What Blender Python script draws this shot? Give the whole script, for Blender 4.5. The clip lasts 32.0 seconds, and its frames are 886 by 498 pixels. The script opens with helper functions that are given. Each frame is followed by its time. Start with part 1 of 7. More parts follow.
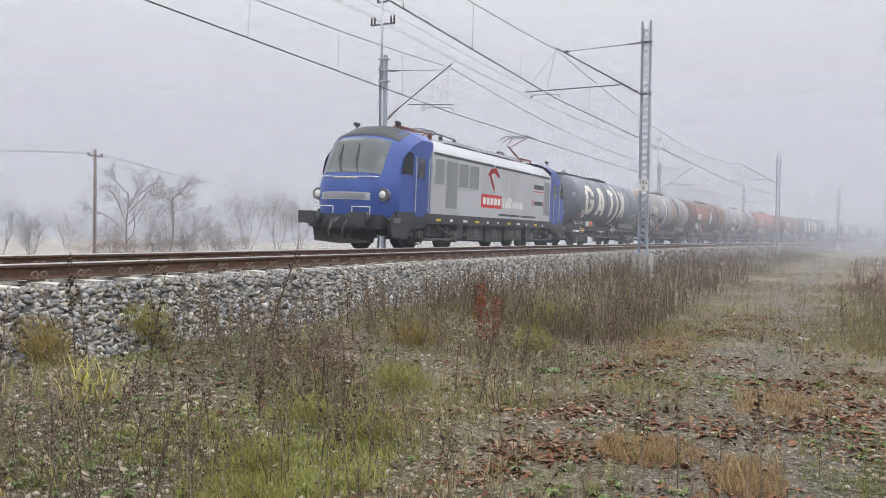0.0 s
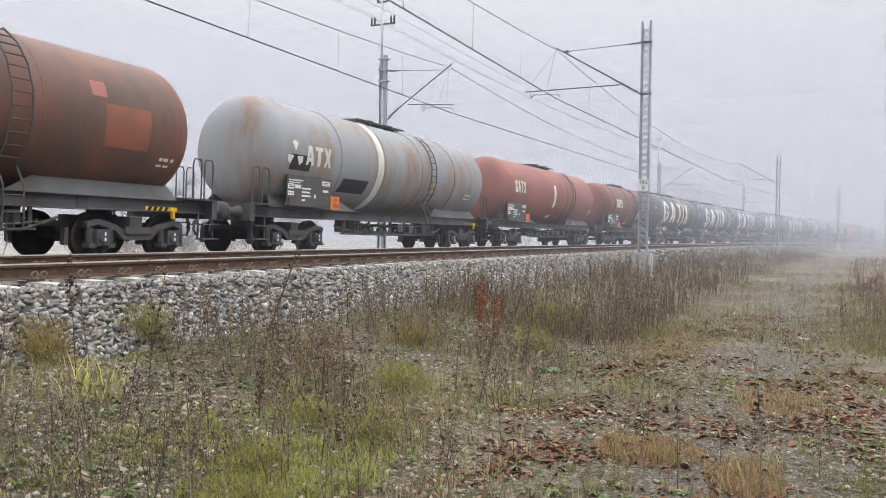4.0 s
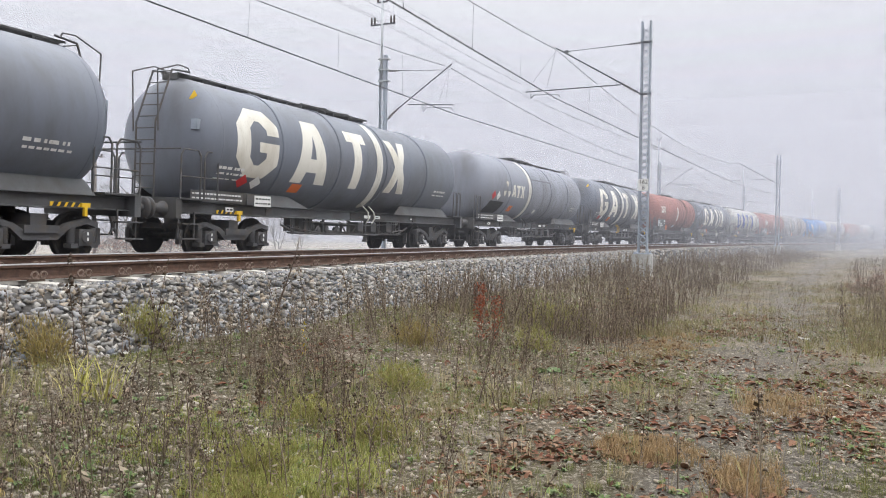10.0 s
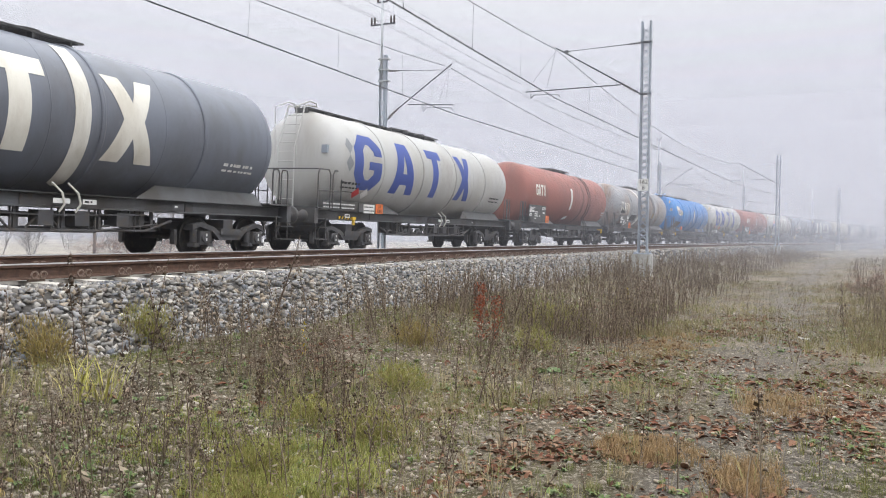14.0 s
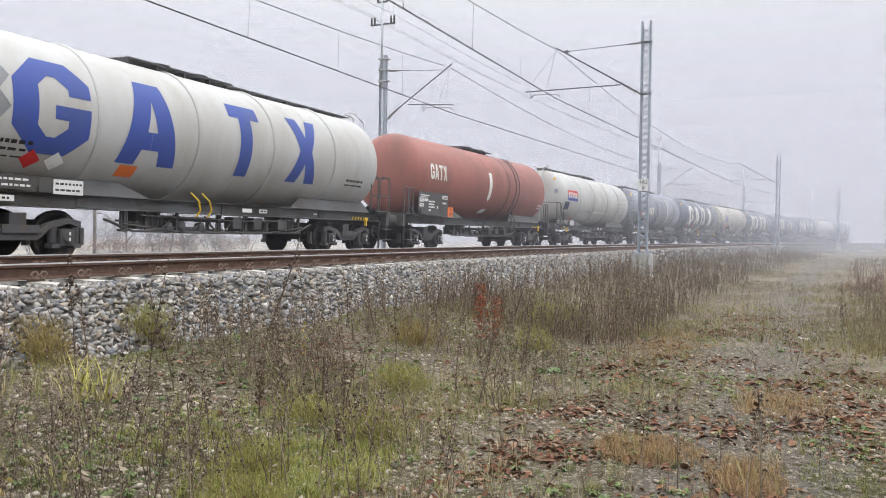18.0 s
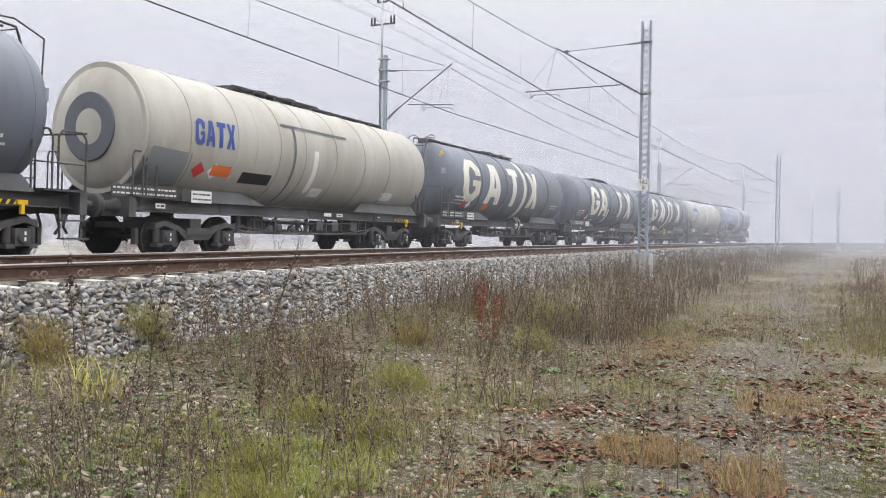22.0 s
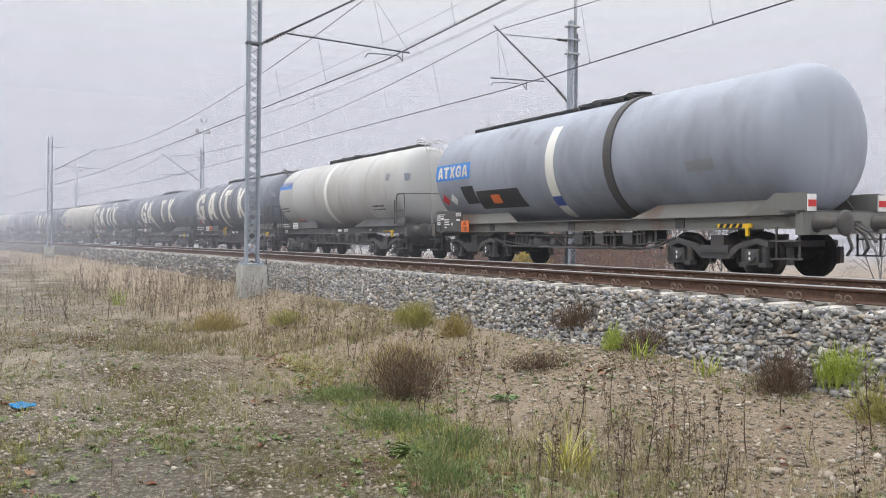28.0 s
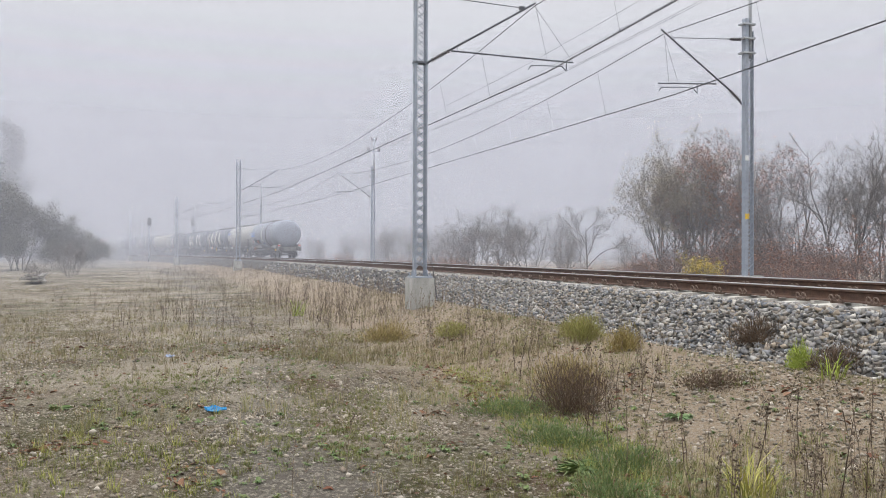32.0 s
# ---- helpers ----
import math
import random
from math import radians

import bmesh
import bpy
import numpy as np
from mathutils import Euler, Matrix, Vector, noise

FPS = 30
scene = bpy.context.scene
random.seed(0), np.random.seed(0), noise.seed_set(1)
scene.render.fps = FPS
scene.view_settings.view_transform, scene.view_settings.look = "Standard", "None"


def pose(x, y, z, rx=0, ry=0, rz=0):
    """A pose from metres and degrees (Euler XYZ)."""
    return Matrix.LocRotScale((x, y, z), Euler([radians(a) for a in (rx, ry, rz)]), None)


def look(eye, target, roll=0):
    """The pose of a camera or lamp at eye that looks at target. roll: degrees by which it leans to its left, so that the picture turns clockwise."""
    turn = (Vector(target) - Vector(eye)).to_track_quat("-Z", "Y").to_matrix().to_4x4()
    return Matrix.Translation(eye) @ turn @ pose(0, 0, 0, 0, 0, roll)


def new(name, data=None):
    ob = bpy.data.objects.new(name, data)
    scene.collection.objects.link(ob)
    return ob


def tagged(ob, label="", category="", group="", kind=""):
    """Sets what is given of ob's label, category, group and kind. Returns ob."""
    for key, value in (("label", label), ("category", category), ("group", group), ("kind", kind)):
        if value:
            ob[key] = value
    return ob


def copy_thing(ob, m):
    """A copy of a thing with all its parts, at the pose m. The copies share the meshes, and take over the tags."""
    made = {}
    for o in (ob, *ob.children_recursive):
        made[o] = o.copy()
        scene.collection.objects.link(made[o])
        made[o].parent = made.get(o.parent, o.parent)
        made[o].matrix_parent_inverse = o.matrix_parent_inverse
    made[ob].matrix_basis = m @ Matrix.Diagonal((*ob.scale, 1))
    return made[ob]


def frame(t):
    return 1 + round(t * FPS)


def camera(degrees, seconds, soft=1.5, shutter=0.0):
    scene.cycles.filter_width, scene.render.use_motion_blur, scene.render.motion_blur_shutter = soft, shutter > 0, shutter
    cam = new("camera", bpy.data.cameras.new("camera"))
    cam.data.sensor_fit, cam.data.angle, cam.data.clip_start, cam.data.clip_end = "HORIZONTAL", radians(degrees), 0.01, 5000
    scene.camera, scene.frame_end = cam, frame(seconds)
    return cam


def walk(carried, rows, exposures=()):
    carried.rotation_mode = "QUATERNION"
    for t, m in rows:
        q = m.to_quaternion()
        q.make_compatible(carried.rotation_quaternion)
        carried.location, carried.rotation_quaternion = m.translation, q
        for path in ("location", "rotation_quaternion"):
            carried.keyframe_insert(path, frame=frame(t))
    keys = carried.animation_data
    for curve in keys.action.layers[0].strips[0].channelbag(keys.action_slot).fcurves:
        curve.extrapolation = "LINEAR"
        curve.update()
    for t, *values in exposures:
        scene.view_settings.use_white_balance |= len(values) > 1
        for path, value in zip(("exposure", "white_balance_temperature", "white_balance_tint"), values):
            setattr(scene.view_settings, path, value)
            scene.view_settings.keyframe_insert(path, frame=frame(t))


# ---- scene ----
cam = camera(59.06, 32.0, soft=1.0, shutter=0.0)
PATH = [
    (0.0, pose(0, 0, .348, 89.007, -.789, -66.446)),
    (14.0, pose(0, 0, .348, 89.007, -.789, -66.446)),
    (22.0, pose(0, 0, .348, 89.007, -.789, -66.446)),
    (23.0, pose(0, 0, .348, 89.007, -.789, -66.50)),
    (24.0, pose(0, 0, .349, 89.0, -.77, -66.57)),
    (24.5, pose(-.016, -.011, .355, 88.807, -.57, -62.181)),
    (24.7, pose(-.07, -.09, .367, 88.62, -.26, -55.8)),
    (24.9, pose(-.143, -.206, .377, 88.451, .145, -46.712)),
    (25.1, pose(-.13, -.36, .377, 88.50, .6, -36.3)),
    (25.3, pose(-.07, -.51, .376, 88.58, .97, -24.6)),
    (25.5, pose(-.01, -.62, .376, 88.65, 1.312, -12.228)),
    (26.0, pose(-.2, -.66, .385, 88.9, 1.1, 13.5)),
    (26.5, pose(-.65, -.58, .40, 89.15, .4, 32.5)),
    (27.0, pose(-1.05, -.48, .40, 89.35, -.4, 45.8)),
    (27.5, pose(-1.25, -0.433, .405, 89.452, -.852, 54.938)),
    (28.0, pose(-1.22, -0.412, .395, 89.603, -.754, 61.432)),
    (28.5, pose(-1.217, -0.405, .395, 89.749, -.805, 66.361)),
    (29.0, pose(-1.234, -0.408, .396, 89.895, -.856, 69.78)),
    (29.5, pose(-1.237, -0.41, .402, 90.042, -.685, 71.905)),
    (30.0, pose(-1.23, -0.402, .41, 90.193, -.395, 72.947)),
    (30.5, pose(-1.223, -0.4, .41, 90.311, -.262, 73.296)),
    (31.0, pose(-1.22, -0.405, .41, 90.357, -.162, 73.425)),
    (32.0, pose(-1.24, -0.408, .412, 90.35, -.2, 73.462)),
]
walk(cam, PATH, [(0.0, .20), (1.0, .26), (3.5, .30), (9.0, .36), (24.2, .36), (26.0, .31), (27.5, .27), (29.0, .22), (32.0, .14)])

# ---- daylight: flat white overcast above a fog, brighter towards the zenith ----
SUN_EL, SUN_ROT = radians(32), radians(200)
world = bpy.data.worlds.new("overcast")
scene.world = world
world.use_nodes = True
wn, wl = world.node_tree.nodes, world.node_tree.links
bg = wn["Background"]
sky = wn.new("ShaderNodeTexSky")
sky.sky_type, sky.sun_disc, sky.sun_elevation, sky.sun_rotation = "NISHITA", False, SUN_EL, SUN_ROT
tc = wn.new("ShaderNodeTexCoord")
sep = wn.new("ShaderNodeSeparateXYZ")
wl.new(tc.outputs["Generated"], sep.inputs[0])
ramp = wn.new("ShaderNodeValToRGB")
wl.new(sep.outputs["Z"], ramp.inputs[0])
stops = ramp.color_ramp.elements
stops[0].position, stops[0].color = 0, (.470, .474, .515, 1)
stops[1].position, stops[1].color = 1, (2.08, 2.10, 2.15, 1)
for p, c in ((.33, (.500, .504, .535)), (.60, (1.34, 1.36, 1.40))):
    stops.new(p).color = (*c, 1)
mixw = wn.new("ShaderNodeMix")
mixw.data_type = "RGBA"
mixw.inputs["Factor"].default_value = .004
wl.new(ramp.outputs[0], mixw.inputs["A"])
wl.new(sky.outputs[0], mixw.inputs["B"])
wl.new(mixw.outputs["Result"], bg.inputs["Color"])
bg.inputs["Strength"].default_value = 1.30
sun = new("sun", bpy.data.lights.new("sun", "SUN"))
sun.data.energy, sun.data.angle, sun.data.color = .3, radians(40), (1, .97, .92)
sun.matrix_world = look((0, -30, 25), (0, 0, 0))

# ---- plan of the line: a curve round a centre on the camera's side ----
RADIUS, DIST, LAT2, Z2 = 620.13, 8.322, 4.6, -.2
CANT = math.sin(radians(1.563))
S_MIN, S_MAX = -215.0, 150.0


def arc(s, lat=0.0, z=0.0):
    """The pose at s metres along the near track and lat metres beyond it: x along the line, y away from the camera."""
    s, lat, z = float(s), float(lat), float(z)
    sc = min(max(s, S_MIN), S_MAX)
    a = sc / RADIUS
    r = RADIUS + lat
    p = Vector((r * math.sin(a), DIST - RADIUS + r * math.cos(a), z)) + (s - sc) * Vector((math.cos(a), -math.sin(a), 0))
    return Matrix.Translation(p) @ Matrix.Rotation(-a, 4, "Z")


def at(s, lat=0.0, z=0.0):
    return arc(s, lat, z).translation


def lat_of(x, y):
    return math.hypot(x, y - DIST + RADIUS) - RADIUS


def s_of(x, y):
    return RADIUS * math.atan2(x, y - DIST + RADIUS)


def ground_z(x, y):
    l = lat_of(x, y)
    if l < 0:
        t = min(max((-2.3 - l) / 3.2, 0), 1)
        z = -.86 - .42 * t * t * (3 - 2 * t)
    else:
        t = min(max((l - 6.8) / 4, 0), 1)
        z = -1.0 - .35 * t
    d = math.hypot(x, y)
    n = noise.noise((x * .45, y * .45, 0)) * .07 + noise.noise((x * 1.7, y * 1.7, 3)) * .025
    if d > 25:
        n += noise.noise((x * .05, y * .05, 9)) * min((d - 25) / 60, 1) * .25
    return z + n


# ---- materials ----
MATS = {}


def mat(name, col, rough=.7, metal=0.0, var=.25, scale=3.0, bump=.15, col2=None, amount=.4, streak=1.0, fine=60.0, spec=.4, island=False, obrand=0.0):
    """A surface with two colours in patches, finer grain and a little relief; streak > 1 draws the patches out upright."""
    if name in MATS:
        return MATS[name]
    m = MATS[name] = bpy.data.materials.new(name)
    m.use_nodes = True
    n, l = m.node_tree.nodes, m.node_tree.links
    b = n["Principled BSDF"]
    b.inputs["Roughness"].default_value, b.inputs["Metallic"].default_value = rough, metal
    b.inputs["Specular IOR Level"].default_value = spec
    co = n.new("ShaderNodeTexCoord")
    mp = n.new("ShaderNodeMapping")
    mp.inputs["Scale"].default_value = (1, 1, 1 / streak)
    l.new(co.outputs["Object"], mp.inputs[0])
    big = n.new("ShaderNodeTexNoise")
    big.inputs["Scale"].default_value, big.inputs["Detail"].default_value, big.inputs["Roughness"].default_value = scale, 6, .65
    l.new(mp.outputs[0], big.inputs["Vector"])
    small = n.new("ShaderNodeTexNoise")
    small.inputs["Scale"].default_value, small.inputs["Detail"].default_value = fine, 3
    l.new(co.outputs["Object"], small.inputs["Vector"])
    r1 = n.new("ShaderNodeValToRGB")
    r1.color_ramp.elements[0].position, r1.color_ramp.elements[1].position = .62 - amount * .5, .78 - amount * .3
    l.new(big.outputs["Fac"], r1.inputs[0])
    mx = n.new("ShaderNodeMix")
    mx.data_type = "RGBA"
    mx.inputs["A"].default_value = (*col, 1)
    mx.inputs["B"].default_value = (*(col2 or [c * (1 - var) for c in col]), 1)
    l.new(r1.outputs[0], mx.inputs["Factor"])
    hs = n.new("ShaderNodeHueSaturation")
    l.new(mx.outputs["Result"], hs.inputs["Color"])
    vr = n.new("ShaderNodeMapRange")
    vr.inputs["To Min"].default_value, vr.inputs["To Max"].default_value = 1 - var, 1 + var
    l.new(small.outputs["Fac"], vr.inputs["Value"])
    if island or obrand:
        src = n.new("ShaderNodeNewGeometry").outputs["Random Per Island"] if island else n.new("ShaderNodeObjectInfo").outputs["Random"]
        r2 = n.new("ShaderNodeMapRange")
        k = obrand or .45
        r2.inputs["To Min"].default_value, r2.inputs["To Max"].default_value = 1 - k, 1 + k
        l.new(src, r2.inputs["Value"])
        mu = n.new("ShaderNodeMath")
        mu.operation = "MULTIPLY"
        l.new(vr.outputs[0], mu.inputs[0])
        l.new(r2.outputs[0], mu.inputs[1])
        l.new(mu.outputs[0], hs.inputs["Value"])
    else:
        l.new(vr.outputs[0], hs.inputs["Value"])
    l.new(hs.outputs[0], b.inputs["Base Color"])
    if bump:
        bp = n.new("ShaderNodeBump")
        bp.inputs["Strength"].default_value, bp.inputs["Distance"].default_value = bump, .01
        l.new(small.outputs["Fac"], bp.inputs["Height"])
        l.new(bp.outputs[0], b.inputs["Normal"])
    return m


def ramped(name, cols, rough=.9, hue=.0, translucent=0.0):
    """Plant matter or stones: every piece takes its own colour out of a row of colours."""
    m = MATS[name] = bpy.data.materials.new(name)
    m.use_nodes = True
    n, l = m.node_tree.nodes, m.node_tree.links
    b = n["Principled BSDF"]
    b.inputs["Roughness"].default_value = rough
    b.inputs["Specular IOR Level"].default_value = .25
    g = n.new("ShaderNodeNewGeometry")
    r = n.new("ShaderNodeValToRGB")
    el = r.color_ramp.elements
    while len(el) < len(cols):
        el.new(.5)
    for i, (e, c) in enumerate(zip(el, cols)):
        e.position, e.color = i / (len(cols) - 1), (*c, 1)
    l.new(g.outputs["Random Per Island"], r.inputs[0])
    no = n.new("ShaderNodeTexNoise")
    no.inputs["Scale"].default_value, no.inputs["Detail"].default_value = 45, 4
    co = n.new("ShaderNodeTexCoord")
    l.new(co.outputs["Object"], no.inputs["Vector"])
    hs = n.new("ShaderNodeHueSaturation")
    vr = n.new("ShaderNodeMapRange")
    vr.inputs["To Min"].default_value, vr.inputs["To Max"].default_value = .65, 1.35
    l.new(no.outputs["Fac"], vr.inputs["Value"])
    l.new(vr.outputs[0], hs.inputs["Value"])
    l.new(r.outputs[0], hs.inputs["Color"])
    l.new(hs.outputs[0], b.inputs["Base Color"])
    return m


def mist_material(name, cover, low, high):
    """A thin layer of fog: lets most light through and scatters the rest of the light that comes from above; thins out upwards."""
    m = bpy.data.materials.new(name)
    m.use_nodes = True
    n, l = m.node_tree.nodes, m.node_tree.links
    n.remove(n["Principled BSDF"])
    up, down = n.new("ShaderNodeCombineXYZ"), n.new("ShaderNodeCombineXYZ")
    up.inputs[2].default_value, down.inputs[2].default_value = 1, -1
    d, t, tr = n.new("ShaderNodeBsdfDiffuse"), n.new("ShaderNodeBsdfTranslucent"), n.new("ShaderNodeBsdfTransparent")
    for s, v in ((d, up), (t, down)):
        s.inputs["Color"].default_value = (*MIST, 1)
        l.new(v.outputs[0], s.inputs["Normal"])
    add, mx = n.new("ShaderNodeAddShader"), n.new("ShaderNodeMixShader")
    l.new(d.outputs[0], add.inputs[0])
    l.new(t.outputs[0], add.inputs[1])
    geo, sp, mr = n.new("ShaderNodeNewGeometry"), n.new("ShaderNodeSeparateXYZ"), n.new("ShaderNodeMapRange")
    l.new(geo.outputs["Position"], sp.inputs[0])
    l.new(sp.outputs["Z"], mr.inputs["Value"])
    mr.interpolation_type = "SMOOTHSTEP"
    mr.inputs["From Min"].default_value, mr.inputs["From Max"].default_value = low, high
    mr.inputs["To Min"].default_value, mr.inputs["To Max"].default_value = cover, 0
    l.new(mr.outputs[0], mx.inputs[0])
    l.new(tr.outputs[0], mx.inputs[1])
    l.new(add.outputs[0], mx.inputs[2])
    l.new(mx.outputs[0], n["Material Output"].inputs["Surface"])
    return m


MIST = (.300, .303, .330)
STEEL = mat("galvanised_steel", (.31, .345, .40), .5, .3, .15, 6, .05, (.27, .30, .34), .5)
DARKSTEEL = mat("dark_steel", (.11, .115, .13), .55, .5, .2, 8, .05)
WIRE = mat("wire_copper", (.07, .07, .075), .6, .5, .1)
INSUL = mat("brown_porcelain", (.045, .035, .035), .3, 0, .1)
RAILSIDE = mat("rail_rust", (.115, .066, .045), .85, .1, .3, 12, .3, (.07, .042, .032), .5)
RAILTOP = mat("rail_polished", (.55, .54, .53), .28, .9, .1, 5, .02)
SLEEPER = mat("sleeper_concrete", (.46, .44, .40), .9, 0, .15, 6, .3, (.36, .33, .29), .5, obrand=.12)
CONCRETE = mat("foundation_concrete", (.42, .41, .39), .9, 0, .2, 4, .4, (.28, .28, .25), .5, 2)
UNDER = mat("underframe_grime", (.078, .077, .081), .75, .1, .35, 5, .2, (.095, .078, .062), .3)
WHEEL = mat("wheel_steel", (.035, .033, .032), .65, .4, .3, 6, .1, (.09, .07, .055), .2)
TYRE = mat("wheel_tread", (.35, .34, .33), .3, .9, .1)
WHITE = mat("sign_white", (.72, .72, .70), .6, 0, .06, 5, .02, (.55, .54, .50), .3)
ORANGE = mat("placard_orange", (.75, .17, .03), .5, 0, .08, 6, .02)
BLACK = mat("print_black", (.02, .02, .02), .6, 0, .05)
YELLOW = mat("valve_yellow", (.72, .45, .02), .5, 0, .1)
GRILLE = mat("grille_grey", (.26, .27, .28), .6, .3, .15, 30, .4)
RED = mat("sign_red", (.55, .03, .03), .5, 0, .1)


# ---- mesh helpers ----
def box(bm, x0, x1, y0, y1, z0, z1, m=None):
    v = [bm.verts.new(p if m is None else m @ Vector(p)) for p in
         ((x0, y0, z0), (x1, y0, z0), (x1, y1, z0), (x0, y1, z0), (x0, y0, z1), (x1, y0, z1), (x1, y1, z1), (x0, y1, z1))]
    for f in ((3, 2, 1, 0), (4, 5, 6, 7), (0, 1, 5, 4), (1, 2, 6, 5), (2, 3, 7, 6), (3, 0, 4, 7)):
        bm.faces.new([v[i] for i in f])
    return v


def rod(bm, a, b, r, n=8, r2=None, cap=True):
    """A round bar from a to b."""
    a, b = Vector(a), Vector(b)
    q = (b - a).to_track_quat("Z", "Y")
    rings = []
    for p, rr in ((a, r), (b, r if r2 is None else r2)):
        rings.append([bm.verts.new(p + q @ Vector((rr * math.cos(2 * math.pi * i / n), rr * math.sin(2 * math.pi * i / n), 0))) for i in range(n)])
    for i in range(n):
        f = bm.faces.new((rings[0][i], rings[0][(i + 1) % n], rings[1][(i + 1) % n], rings[1][i]))
        f.smooth = n > 6
    if cap:
        bm.faces.new(rings[0][::-1])
        bm.faces.new(rings[1])


def bar(bm, pts, r, n=6):
    for a, b in zip(pts, pts[1:]):
        rod(bm, a, b, r, n)


def lathe(bm, prof, centre=(0, 0, 0), axis="X", n=40, sharp=False):
    """Turn (along, radius) pairs about an axis."""
    c = Vector(centre)
    rings = []
    for u, r in prof:
        ring = []
        for i in range(n):
            a = 2 * math.pi * i / n
            p = {"X": (u, r * math.cos(a), r * math.sin(a)), "Y": (r * math.sin(a), u, r * math.cos(a)), "Z": (r * math.cos(a), r * math.sin(a), u)}[axis]
            ring.append(bm.verts.new(c + Vector(p)))
        rings.append(ring)
    for r0, r1 in zip(rings, rings[1:]):
        for i in range(n):
            f = bm.faces.new((r0[i], r0[(i + 1) % n], r1[(i + 1) % n], r1[i]))
            f.smooth = not sharp
    bm.faces.new(rings[0][::-1])
    bm.faces.new(rings[-1])


def prism(bm, outline, y0, y1):
    """An outline in x and z made solid from y0 to y1."""
    a = [bm.verts.new((x, y0, z)) for x, z in outline]
    b = [bm.verts.new((x, y1, z)) for x, z in outline]
    bm.faces.new(a)
    bm.faces.new(b[::-1])
    k = len(a)
    for i in range(k):
        bm.faces.new((a[i], b[i], b[(i + 1) % k], a[(i + 1) % k]))


def finish(bm, name, material, bevel=0.0):
    if bevel:
        bmesh.ops.bevel(bm, geom=[e for e in bm.edges if len(e.link_faces) == 2 and e.calc_face_angle(0) > .6], offset=bevel, segments=2, affect="EDGES")
    bmesh.ops.recalc_face_normals(bm, faces=bm.faces)
    me = bpy.data.meshes.new(name)
    bm.to_mesh(me)
    bm.free()
    for m in material if isinstance(material, (list, tuple)) else [material]:
        me.materials.append(m)
    return me


def part(name, bm, material, parent, label="", bevel=0.0, m=None):
    me = finish(bm, name, material, bevel) if isinstance(bm, bmesh.types.BMesh) else bm
    ob = new(name, me)
    ob.parent = parent
    if m is not None:
        ob.matrix_basis = m
    if label:
        ob["label"] = label
    return ob


def thing(name, m, label, category, group="", kind=""):
    ob = new(name)
    ob.empty_display_size = .2
    ob.matrix_basis = m
    return tagged(ob, label, category, group, kind)


def solid(name, bm, material, label="", category="", group="", kind="", m=None, bevel=0.0):
    ob = new(name, finish(bm, name, material, bevel))
    if m is not None:
        ob.matrix_basis = m
    return tagged(ob, label, category, group, kind)


def raw(name, verts, faces, material, smooth=False):
    me = bpy.data.meshes.new(name)
    me.from_pydata([tuple(v) for v in verts] if not isinstance(verts, np.ndarray) else verts.tolist(), [], faces if isinstance(faces, list) else faces.tolist())
    for m in material if isinstance(material, (list, tuple)) else [material]:
        me.materials.append(m)
    if smooth:
        me.polygons.foreach_set("use_smooth", [True] * len(me.polygons))
    me.update()
    return me


def scatter(kinds, places):
    """Join copies of (verts, faces) pieces: places are (kind, 3x3 matrix, offset)."""
    vs, fs, base = [], [], 0
    for k, m, o in places:
        v, f = kinds[k]
        vs.append(v @ m.T + o)
        fs.extend([[i + base for i in face] for face in f])
        base += len(v)
    return np.concatenate(vs), fs


def spin(a, tilt=0.0, dirn=0.0):
    c, s = math.cos(a), math.sin(a)
    z = np.array([[c, -s, 0], [s, c, 0], [0, 0, 1]])
    if not tilt:
        return z
    ct, st, cd, sd = math.cos(tilt), math.sin(tilt), math.cos(dirn), math.sin(dirn)
    x = np.array([[1, 0, 0], [0, ct, -st], [0, st, ct]])
    d = np.array([[cd, -sd, 0], [sd, cd, 0], [0, 0, 1]])
    return d @ x @ d.T @ z


def text_mesh(body, size, material):
    cu = bpy.data.curves.new("text", "FONT")
    cu.body, cu.size, cu.align_x, cu.align_y, cu.extrude = body, size, "CENTER", "CENTER", .002
    ob = bpy.data.objects.new("text", cu)
    me = bpy.data.meshes.new_from_object(ob)
    bpy.data.objects.remove(ob)
    me.materials.clear()
    me.materials.append(material)
    return me
# ---- ground: one sheet out to the horizon ----
GROUND = bpy.data.materials.new("ground_soil")


